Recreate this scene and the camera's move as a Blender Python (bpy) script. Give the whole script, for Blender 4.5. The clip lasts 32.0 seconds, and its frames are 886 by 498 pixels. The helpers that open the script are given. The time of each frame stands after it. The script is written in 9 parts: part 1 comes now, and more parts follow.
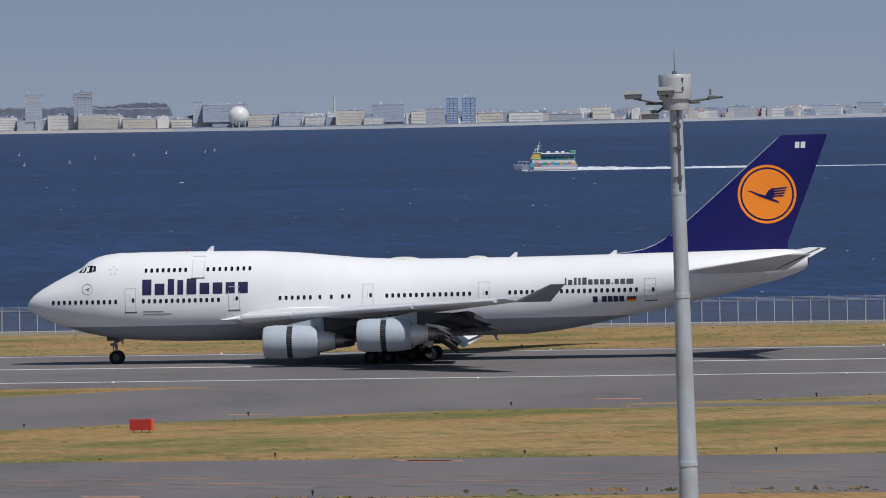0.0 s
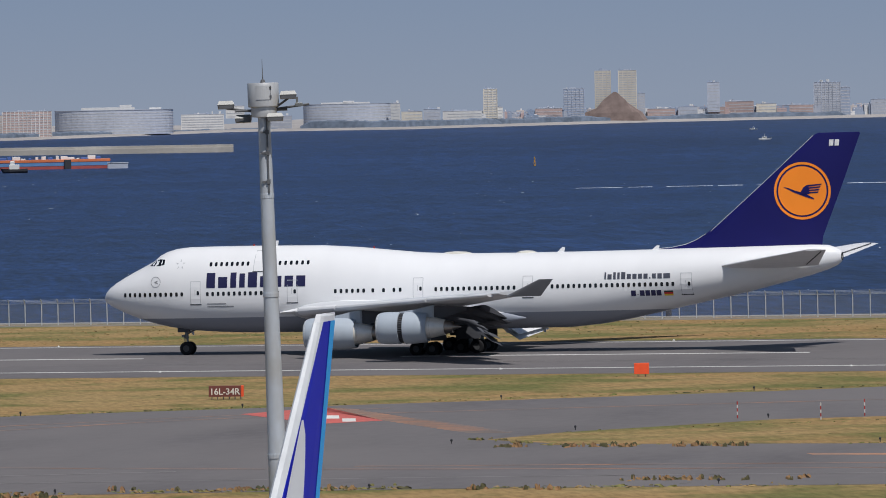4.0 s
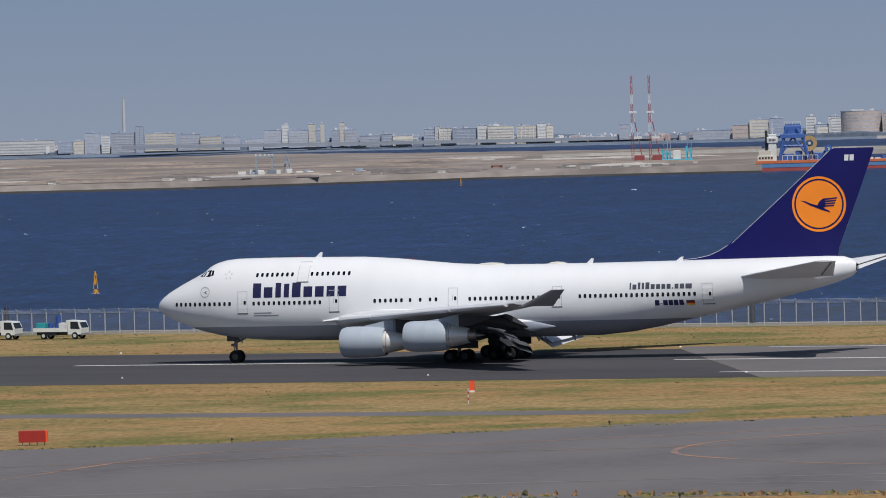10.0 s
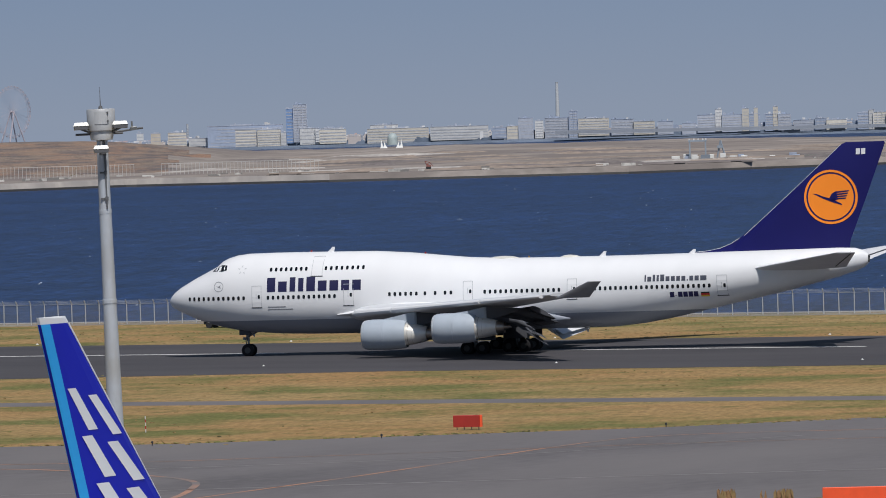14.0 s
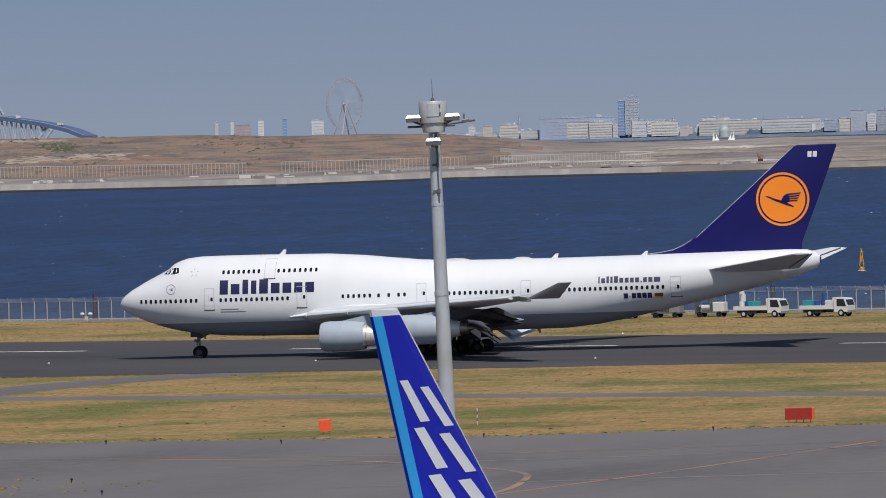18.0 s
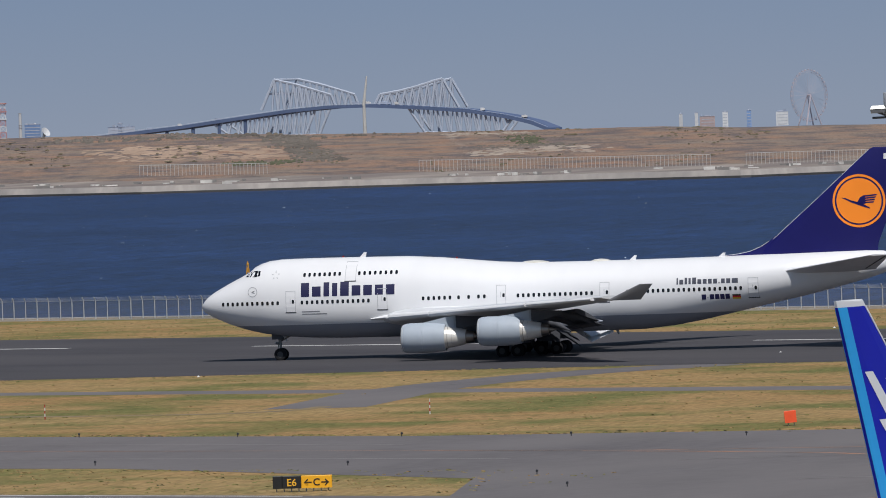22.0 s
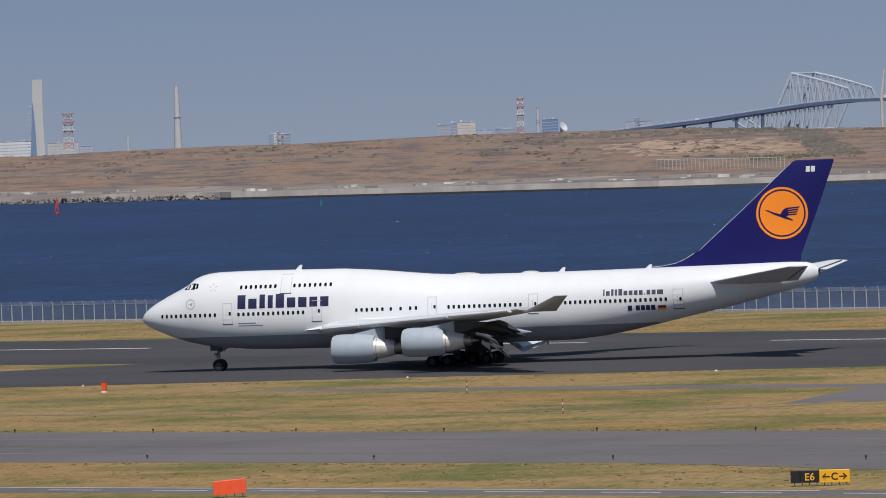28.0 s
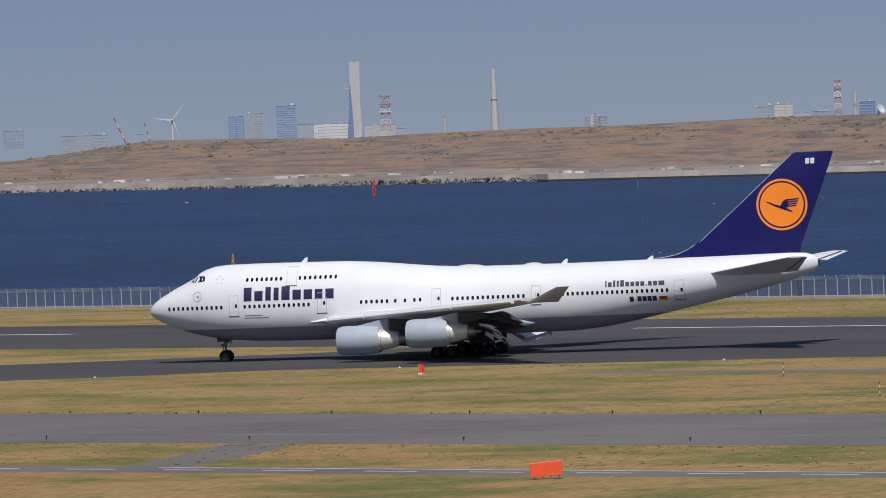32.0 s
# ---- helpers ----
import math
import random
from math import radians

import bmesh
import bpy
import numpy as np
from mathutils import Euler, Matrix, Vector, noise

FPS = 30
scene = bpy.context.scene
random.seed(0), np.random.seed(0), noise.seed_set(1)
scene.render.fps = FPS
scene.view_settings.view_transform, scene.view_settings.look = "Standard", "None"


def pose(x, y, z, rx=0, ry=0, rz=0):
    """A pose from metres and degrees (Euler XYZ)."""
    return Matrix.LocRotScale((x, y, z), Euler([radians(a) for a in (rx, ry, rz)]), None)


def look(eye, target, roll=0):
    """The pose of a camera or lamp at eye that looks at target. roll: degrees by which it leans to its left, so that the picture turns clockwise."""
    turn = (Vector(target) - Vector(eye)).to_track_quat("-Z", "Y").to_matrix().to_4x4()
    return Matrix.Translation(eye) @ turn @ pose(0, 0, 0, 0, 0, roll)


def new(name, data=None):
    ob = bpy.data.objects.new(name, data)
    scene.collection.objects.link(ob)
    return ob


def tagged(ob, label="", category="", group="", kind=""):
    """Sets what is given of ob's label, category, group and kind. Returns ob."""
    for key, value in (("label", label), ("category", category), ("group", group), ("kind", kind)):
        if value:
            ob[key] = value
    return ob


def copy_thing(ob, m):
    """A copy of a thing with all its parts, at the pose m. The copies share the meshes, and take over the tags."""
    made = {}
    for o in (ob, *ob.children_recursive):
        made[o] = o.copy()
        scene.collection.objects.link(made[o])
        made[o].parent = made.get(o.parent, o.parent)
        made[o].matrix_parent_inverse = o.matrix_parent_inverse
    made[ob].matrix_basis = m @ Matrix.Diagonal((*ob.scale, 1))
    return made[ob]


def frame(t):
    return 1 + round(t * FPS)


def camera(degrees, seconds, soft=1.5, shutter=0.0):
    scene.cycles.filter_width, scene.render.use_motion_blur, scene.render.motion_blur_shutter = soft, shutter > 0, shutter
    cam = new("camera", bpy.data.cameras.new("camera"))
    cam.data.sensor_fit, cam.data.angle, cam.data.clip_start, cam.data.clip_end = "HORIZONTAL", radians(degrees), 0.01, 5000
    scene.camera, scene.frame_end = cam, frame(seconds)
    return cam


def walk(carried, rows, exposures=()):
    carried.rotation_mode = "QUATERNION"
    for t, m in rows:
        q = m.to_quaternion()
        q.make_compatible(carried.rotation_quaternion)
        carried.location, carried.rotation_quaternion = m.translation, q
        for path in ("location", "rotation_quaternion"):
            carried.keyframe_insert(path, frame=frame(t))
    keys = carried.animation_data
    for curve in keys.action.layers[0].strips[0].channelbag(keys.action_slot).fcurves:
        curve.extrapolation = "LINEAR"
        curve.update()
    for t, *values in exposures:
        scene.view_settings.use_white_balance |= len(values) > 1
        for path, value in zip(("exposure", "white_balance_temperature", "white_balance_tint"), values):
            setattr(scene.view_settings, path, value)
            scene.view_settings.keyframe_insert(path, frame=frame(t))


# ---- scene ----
# World: x runs along the runway against the landing direction, y away from the viewing deck, z up from the runway.
EYE = 22.6


def gaze(yaw, pitch, roll):
    return pose(0, 0, EYE, 90 + pitch, 0, yaw) @ pose(0, 0, 0, 0, 0, roll)


cam = camera(7.445, 32.0, soft=0.95, shutter=0.0)
walk(cam, [(t, gaze(a, b, c)) for t, a, b, c in [
    (0, 6.5000, -1.2460, -0.995),
    (0.5, 7.8196, -1.2376, -0.817),
    (1, 9.0961, -1.2517, -0.884),
    (1.5, 10.4197, -1.2446, -1.016),
    (2, 11.7274, -1.2460, -1.063),
    (2.5, 12.9006, -1.2314, -1.222),
    (4.5, 16.5901, -1.2227, -1.147),
    (5, 17.5134, -1.1580, -1.216),
    (5.5, 18.3016, -1.0892, -1.229),
    (6, 18.4629, -1.0547, -1.286),
    (6.5, 19.0730, -1.0287, -1.355),
    (7, 19.6826, -1.0247, -1.343),
    (7.5, 20.2553, -1.0304, -1.415),
    (8, 20.8776, -1.0469, -1.433),
    (8.5, 21.4956, -1.0496, -1.446),
    (9, 22.1108, -1.0576, -1.455),
    (9.5, 22.7614, -1.0801, -1.515),
    (10, 23.4210, -1.0954, -1.488),
    (10.5, 23.9388, -1.0912, -1.498),
    (11, 24.4443, -1.0858, -1.566),
    (11.5, 25.0275, -1.0840, -1.549),
    (12, 25.6032, -1.0869, -1.593),
    (12.5, 26.1676, -1.0856, -1.618),
    (13, 26.5108, -1.0887, -1.588),
    (13.5, 26.6474, -1.1143, -1.638),
    (14, 27.0723, -1.1245, -1.693),
    (14.5, 27.5262, -1.1281, -1.744),
    (16.5, 28.6395, -1.1219, -1.651),
    (17, 28.9808, -1.1337, -1.700),
    (17.5, 29.4044, -1.1178, -1.652),
    (18, 29.8647, -1.1064, -1.710),
    (18.5, 30.3790, -1.0889, -1.764),
    (19, 30.7743, -1.0745, -1.738),
    (19.5, 31.2413, -1.0869, -1.826),
    (20, 31.7794, -1.0741, -1.849),
    (20.5, 32.2737, -1.0664, -1.842),
    (21, 32.7639, -1.0573, -1.875),
    (21.5, 33.2845, -1.0638, -1.911),
    (22, 33.7734, -1.0548, -1.927),
    (22.5, 34.2255, -1.0349, -1.869),
    (23, 34.5519, -0.9503, -1.838),
    (23.5, 34.7079, -0.8599, -1.793),
    (24, 34.8531, -0.8122, -1.864),
    (24.5, 35.0894, -0.8015, -1.892),
    (25, 35.4119, -0.7955, -1.919),
    (25.5, 35.8408, -0.7930, -1.984),
    (26, 36.3498, -0.7880, -2.039),
    (26.5, 36.9204, -0.7829, -2.101),
    (28.5, 38.4817, -1.0053, -2.073),
    (29, 38.8939, -1.0325, -2.080),
    (29.5, 39.3349, -1.0500, -2.154),
    (30, 39.6566, -1.0305, -2.006),
    (30.5, 39.8589, -1.0205, -2.053),
    (31, 40.1767, -1.0231, -2.045),
    (31.5, 40.4758, -1.0194, -1.936),
    (32, 40.7933, -1.0050, -2.073)]])

# ---- light ----
SUN_EL, SUN_AZ = 58.0, -48.0        # height; bearing from +x towards +y
world = bpy.data.worlds.new("world")
scene.world = world
world.use_nodes = True
wn, wl = world.node_tree.nodes, world.node_tree.links
sky = wn.new("ShaderNodeTexSky")
sky.sky_type = "NISHITA"
sky.sun_disc = False
sky.sun_elevation = radians(SUN_EL)
sky.sun_rotation = radians(90 - SUN_AZ)
sky.air_density, sky.dust_density, sky.ozone_density = 1.0, 0.4, 2.0
wl.new(sky.outputs[0], wn["Background"].inputs[0])
wn["Background"].inputs[1].default_value = 0.058
sun = new("sun", bpy.data.lights.new("sun", "SUN"))
sun.data.energy, sun.data.angle, sun.data.color = 3.75, radians(0.53), (0.99, 0.965, 0.935)
a, e = radians(SUN_AZ), radians(SUN_EL)
sun.matrix_world = look((600 * math.cos(a) * math.cos(e), 600 * math.sin(a) * math.cos(e), 600 * math.sin(e)), (0, 0, 0))
walk_exposure = 0.0
scene.view_settings.exposure = walk_exposure


# ---- materials ----
MATS = {}


def mat(name, color, rough=0.6, metal=0.0, vary=0.12, size=1.0, bump=0.0, bump_size=None, spec=0.5, other=None, other_size=None, island=0.0, coat=0.0, lo=0.35, hi=0.65, stretch=(1, 1, 1)):
    """A surface with variation at two scales; other: a second colour in patches."""
    if name in MATS:
        return MATS[name]
    m = bpy.data.materials.new(name)
    m.use_nodes = True
    n, l = m.node_tree.nodes, m.node_tree.links
    p = n["Principled BSDF"]
    p.inputs["Roughness"].default_value, p.inputs["Metallic"].default_value = rough, metal
    p.inputs["Specular IOR Level"].default_value, p.inputs["Coat Weight"].default_value = spec, coat
    geo = n.new("ShaderNodeTexCoord")

    def noise_at(s, detail):
        t = n.new("ShaderNodeTexNoise")
        t.inputs["Scale"].default_value, t.inputs["Detail"].default_value = 1 / s, detail
        if stretch != (1, 1, 1):
            mp = n.new("ShaderNodeMapping")
            mp.inputs["Scale"].default_value = stretch
            l.new(geo.outputs["Object"], mp.inputs["Vector"])
            l.new(mp.outputs[0], t.inputs["Vector"])
        else:
            l.new(geo.outputs["Object"], t.inputs["Vector"])
        return t

    fine, broad = noise_at(size, 5), noise_at(size * 9, 3)
    mix = n.new("ShaderNodeMix")
    mix.data_type = "RGBA"
    c = Vector(color)
    mix.inputs["A"].default_value = (*(c * (1 - vary)), 1)
    mix.inputs["B"].default_value = (*(Vector([min(1, v) for v in c * (1 + vary)])), 1)
    add = n.new("ShaderNodeMath")
    add.operation = "MULTIPLY_ADD"
    add.inputs[1].default_value = 0.5
    half = n.new("ShaderNodeMath")
    half.operation = "MULTIPLY"
    half.inputs[1].default_value = 0.5
    l.new(broad.outputs["Fac"], half.inputs[0])
    l.new(fine.outputs["Fac"], add.inputs[0])
    l.new(half.outputs[0], add.inputs[2])
    ramp = n.new("ShaderNodeMapRange")
    ramp.inputs["From Min"].default_value, ramp.inputs["From Max"].default_value = 0.35, 0.65
    l.new(add.outputs[0], ramp.inputs["Value"])
    l.new(ramp.outputs[0], mix.inputs["Factor"])
    out = mix.outputs["Result"]
    if other:
        patch = noise_at(other_size or size * 30, 4)
        r2 = n.new("ShaderNodeMapRange")
        r2.inputs["From Min"].default_value, r2.inputs["From Max"].default_value = lo, hi
        l.new(patch.outputs["Fac"], r2.inputs["Value"])
        m2 = n.new("ShaderNodeMix")
        m2.data_type = "RGBA"
        l.new(r2.outputs[0], m2.inputs["Factor"])
        l.new(out, m2.inputs["A"])
        m2.inputs["B"].default_value = (*other, 1)
        out = m2.outputs["Result"]
    if island:
        info = n.new("ShaderNodeObjectInfo")
        hsv = n.new("ShaderNodeHueSaturation")
        mr = n.new("ShaderNodeMapRange")
        mr.inputs["To Min"].default_value, mr.inputs["To Max"].default_value = 1 - island, 1 + island
        l.new(info.outputs["Random"], mr.inputs["Value"])
        l.new(mr.outputs[0], hsv.inputs["Value"])
        l.new(out, hsv.inputs["Color"])
        out = hsv.outputs["Color"]
    l.new(out, p.inputs["Base Color"])
    if bump:
        b = n.new("ShaderNodeBump")
        b.inputs["Strength"].default_value, b.inputs["Distance"].default_value = 1.0, bump
        t = noise_at(bump_size or size, 4)
        l.new(t.outputs["Fac"], b.inputs["Height"])
        l.new(b.outputs["Normal"], p.inputs["Normal"])
    MATS[name] = m
    return m


def mesh_of(name, verts, faces, material, smooth=False, mats=None, idx=None):
    me = bpy.data.meshes.new(name)
    me.from_pydata([tuple(v) for v in verts], [], [tuple(f) for f in faces])
    for m in mats or [material]:
        me.materials.append(m)
    if idx:
        me.polygons.foreach_set("material_index", idx)
    if smooth:
        me.polygons.foreach_set("use_smooth", [True] * len(me.polygons))
        me.set_sharp_from_angle(angle=radians(32))
    me.update()
    return me


def piece(name, geo, material, parent=None, label="", smooth=False, m=None):
    """One mesh object from (verts, faces), under parent if there is one."""
    ob = new(name, mesh_of(name, *geo, material, smooth))
    if parent:
        ob.parent = parent
    if m is not None:
        ob.matrix_basis = m
    return tagged(ob, label)


def again(ob, m, parent=None):
    """Another object on the same mesh."""
    o = new(ob.name.split(".")[0], ob.data)
    o.parent = parent or ob.parent
    o.matrix_basis = m
    return o


def thing(name, label, category, m=None, group="", kind=""):
    ob = new(name)
    ob.empty_display_size = 0.5
    if m is not None:
        ob.matrix_basis = m
    return tagged(ob, label, category, group, kind)


def join(*geos):
    vs, fs = [], []
    for v, f in geos:
        k = len(vs)
        vs += [tuple(p) for p in v]
        fs += [tuple(i + k for i in q) for q in f]
    return vs, fs


def moved(geo, m):
    return [tuple(m @ Vector(v)) for v in geo[0]], geo[1]


def box(x0, x1, y0, y1, z0, z1, b=0.0):
    """A box; b: a chamfer on its upright edges and top."""
    if not b:
        v = [(x0, y0, z0), (x1, y0, z0), (x1, y1, z0), (x0, y1, z0), (x0, y0, z1), (x1, y0, z1), (x1, y1, z1), (x0, y1, z1)]
        return v, [(3, 2, 1, 0), (4, 5, 6, 7), (0, 1, 5, 4), (1, 2, 6, 5), (2, 3, 7, 6), (3, 0, 4, 7)]
    ring = lambda i, z: [(x0 + b + i, y0 + i, z), (x1 - b - i, y0 + i, z), (x1 - i, y0 + b + i, z), (x1 - i, y1 - b - i, z), (x1 - b - i, y1 - i, z), (x0 + b + i, y1 - i, z), (x0 + i, y1 - b - i, z), (x0 + i, y0 + b + i, z)]
    v = ring(0, z0) + ring(0, z1 - b) + ring(b * 0.7, z1)
    f = [tuple(range(7, -1, -1)), tuple(range(16, 24))]
    for k in (0, 8):
        f += [(k + i, k + (i + 1) % 8, k + 8 + (i + 1) % 8, k + 8 + i) for i in range(8)]
    return v, f


def slab(points, z0, z1):
    """A flat plate over a polygon, given anticlockwise seen from above."""
    n = len(points)
    area = sum(points[i][0] * points[(i + 1) % n][1] - points[(i + 1) % n][0] * points[i][1] for i in range(n))
    pts = points if area > 0 else points[::-1]
    v = [(x, y, z0) for x, y in pts] + [(x, y, z1) for x, y in pts]
    return v, [tuple(range(n - 1, -1, -1)), tuple(range(n, 2 * n))] + [(i, (i + 1) % n, n + (i + 1) % n, n + i) for i in range(n)]


def rings(loops, caps=True, closed=True):
    """A skin over loops of equally many points."""
    n = len(loops[0])
    v = [tuple(p) for lp in loops for p in lp]
    f = []
    for k in range(len(loops) - 1):
        for i in range(n if closed else n - 1):
            j = (i + 1) % n
            f.append((k * n + i, k * n + j, (k + 1) * n + j, (k + 1) * n + i))
    if caps:
        f += [tuple(range(n - 1, -1, -1)), tuple(range((len(loops) - 1) * n, len(loops) * n))]
    return v, f


def tube(p, q, r, r2=None, n=8):
    """A round bar from p to q."""
    p, q = Vector(p), Vector(q)
    z = (q - p).normalized()
    x = z.orthogonal().normalized()
    y = z.cross(x)
    lp = lambda c, s: [c + (x * math.cos(2 * math.pi * i / n) + y * math.sin(2 * math.pi * i / n)) * s for i in range(n)]
    return rings([lp(p, r), lp(q, r if r2 is None else r2)])


def turned(profile, n=24, axis="z", caps=True):
    """A body of revolution from (along, radius) pairs."""
    put = {"z": lambda a, c, s: (c, s, a), "x": lambda a, c, s: (a, -s, c), "y": lambda a, c, s: (c, a, -s)}[axis]
    return rings([[put(a, r * math.cos(2 * math.pi * i / n), r * math.sin(2 * math.pi * i / n)) for i in range(n)] for a, r in profile], caps)


def lettering(text, size, material, name="lettering", bold=0.0, shear=0.0, thick=0.01, align="LEFT"):
    """Words in the built-in font as a mesh in the xy plane, cap height = size."""
    cu = bpy.data.curves.new(name, "FONT")
    cu.body, cu.size, cu.offset, cu.shear, cu.extrude, cu.align_x, cu.resolution_u = text, size / 0.69, bold, shear, thick, align, 3
    ob = bpy.data.objects.new(name, cu)
    scene.collection.objects.link(ob)
    me = bpy.data.meshes.new_from_object(ob.evaluated_get(bpy.context.evaluated_depsgraph_get()))
    bpy.data.objects.remove(ob)
    me.materials.clear()
    me.materials.append(material)
    return me


def polar(az, d, z=0.0):
    """A place seen from the deck, az degrees towards -x from +y."""
    return Vector((-d * math.sin(radians(az)), d * math.cos(radians(az)), z))


def rise(d, el):
    """Height that stands el degrees over the eye's level at that distance."""
    return EYE + d * math.tan(radians(el))


ease = lambda x: max(0.0, min(1.0, x)) ** 2 * (3 - 2 * max(0.0, min(1.0, x)))


# ---- ground, runway, water ----
def turf(name, straw, bleached, green, share, kx=1.0, ky=1.0, bump=0.16, turn=-22.0, broad=(70, 34), patch=(19, 15), speck=(4.2, 6.0)):
    """Dry turf: broad mown tones, streaks of green, and a coarse tufted grain."""
    m = bpy.data.materials.new(name)
    m.use_nodes = True
    n, l = m.node_tree.nodes, m.node_tree.links
    p = n["Principled BSDF"]
    p.inputs["Roughness"].default_value, p.inputs["Specular IOR Level"].default_value = 0.95, 0.08
    co, spin = n.new("ShaderNodeTexCoord"), n.new("ShaderNodeMapping")
    spin.inputs["Rotation"].default_value[2] = radians(turn)
    l.new(co.outputs["Object"], spin.inputs["Vector"])

    def layer(sx, sy, detail, a, b):
        mp, t, r = n.new("ShaderNodeMapping"), n.new("ShaderNodeTexNoise"), n.new("ShaderNodeMapRange")
        mp.inputs["Scale"].default_value = (1 / sx / kx, 1 / sy / ky, 1 / kx)
        t.inputs["Scale"].default_value, t.inputs["Detail"].default_value, t.inputs["Roughness"].default_value = 1.0, detail, 0.6
        r.inputs["From Min"].default_value, r.inputs["From Max"].default_value = a, b
        l.new(spin.outputs[0], mp.inputs["Vector"])
        l.new(mp.outputs[0], t.inputs["Vector"])
        l.new(t.outputs["Fac"], r.inputs["Value"])
        return r.outputs[0]

    def blend(fac, a, b, kind="MIX"):
        x = n.new("ShaderNodeMix")
        x.data_type, x.blend_type = "RGBA", kind
        l.new(fac, x.inputs["Factor"])
        for k, c in (("A", a), ("B", b)):
            if isinstance(c, tuple):
                x.inputs[k].default_value = (*c, 1)
            else:
                l.new(c, x.inputs[k])
        return x.outputs["Result"]

    base = blend(layer(*broad, 4, 0.38, 0.60), straw, bleached)
    base = blend(layer(*patch, 6, 0.55 - share, 0.70 - share), base, green)
    base = blend(layer(*speck, 5, 0.54, 0.74), base, tuple(c * 0.85 for c in green))
    mottle = n.new("ShaderNodeMapRange")
    mottle.inputs["From Max"].default_value, mottle.inputs["To Min"].default_value, mottle.inputs["To Max"].default_value = 1.0, 0.66, 1.3
    l.new(layer(0.55, 2.4, 5, 0.25, 0.75), mottle.inputs["Value"])
    grain = n.new("ShaderNodeVectorMath")
    grain.operation = "SCALE"
    l.new(base, grain.inputs[0])
    l.new(mottle.outputs[0], grain.inputs["Scale"])
    base = blend(layer(1.3, 3.2, 4, 0.66, 0.74), grain.outputs[0], tuple(c * 0.5 for c in green))
    l.new(base, p.inputs["Base Color"])
    b, t = n.new("ShaderNodeBump"), n.new("ShaderNodeTexNoise")
    t.inputs["Scale"].default_value, t.inputs["Detail"].default_value = 1.1 / kx, 5
    b.inputs["Distance"].default_value = bump
    l.new(co.outputs["Object"], t.inputs["Vector"])
    l.new(t.outputs["Fac"], b.inputs["Height"])
    l.new(b.outputs["Normal"], p.inputs["Normal"])
    return m


GRASS = turf("dry_turf", (0.302, 0.185, 0.083), (0.304, 0.212, 0.098), (0.146, 0.142, 0.052), 0.085)
OLD = mat("old_asphalt", (0.132, 0.122, 0.124), 0.9, vary=0.17, size=0.9, bump=0.012, bump_size=0.3, spec=0.2, other=(0.160, 0.147, 0.146), other_size=16, stretch=(1, 0.4, 1))
DARK = mat("new_asphalt", (0.056, 0.053, 0.058), 0.88, vary=0.2, size=1.0, bump=0.01, bump_size=0.2, spec=0.2, other=(0.076, 0.071, 0.075), other_size=22, stretch=(0.35, 1, 1))
WHITE_LINE = mat("worn_white_line", (0.62, 0.61, 0.58), 0.8, vary=0.2, size=0.8)
ORANGE_LINE = mat("worn_orange_line", (0.42, 0.20, 0.11), 0.85, vary=0.3, size=0.7, other=(0.19, 0.15, 0.13), other_size=5)
GUIDE_LINE = mat("faded_guide_line", (0.42, 0.205, 0.120), 0.88, vary=0.3, size=0.7, other=(0.165, 0.142, 0.135), other_size=6)
RED_LINE = mat("worn_red_paint", (0.50, 0.11, 0.09), 0.85, vary=0.2, size=0.6)


def uv(points):
    return [(-u, v) for u, v in points]


def paved(name, points, material, label, lift=0.02, kind="structure", category="pavement"):
    return tagged(piece(name, slab(uv(points), -0.3, lift), material), label, category, "", kind)


def ground_sheet():
    n = 60
    xs = [-1700 + 2400 * i / n for i in range(n + 1)]
    ys = [-80, 60, 200, 320, 420, 520, 620, 674]
    v = [(x, y, 0.0) for y in ys for x in xs]
    f = [(j * (n + 1) + i, j * (n + 1) + i + 1, (j + 1) * (n + 1) + i + 1, (j + 1) * (n + 1) + i) for j in range(len(ys) - 1) for i in range(n)]
    tagged(piece("ground", (v, f), GRASS), "dry yellow airfield turf with greener patches", "ground", "", "structure")


ground_sheet()
paved("runway", [(-700, 540), (205, 540), (238, 606), (240, 612), (-700, 612)], OLD, "old grey grooved asphalt runway with white lines")
paved("runway", [(205.1, 540), (280, 536), (330, 524), (391, 504), (441, 486), (455, 470), (500, 440), (545, 409), (640, 409), (560, 458), (520, 482), (492, 500), (470, 522), (462, 539), (1600, 540), (1600, 606), (238.1, 606)], DARK, "dark new asphalt runway with its fast exit", 0.024)
paved("taxiway", [(-600, 429), (-600, 389), (63, 386), (110, 381), (154, 371), (168, 335), (225, 335), (239, 360), (275, 370), (1500, 369), (1500, 409), (276, 409), (235, 418), (207, 436), (184, 461), (160, 478), (133, 494), (116, 505), (100, 519), (87, 533), (78, 540), (-70, 540.1), (-90, 480)], OLD, "grey asphalt taxiway and apron", 0.022)
paved("grass_island", [(-30, 538), (25, 510), (48, 498), (67, 486), (85, 471), (106, 461), (117, 445), (120, 436), (113, 430), (69, 427), (-300, 430), (-500, 470), (-500, 536)], GRASS, "dry turf between taxiway and fast exit", 0.030, category="grass")
paved("apron", [(-700, -80), (1700, -80), (1700, 240), (-700, 240)], OLD, "grey concrete parking apron", 0.03)
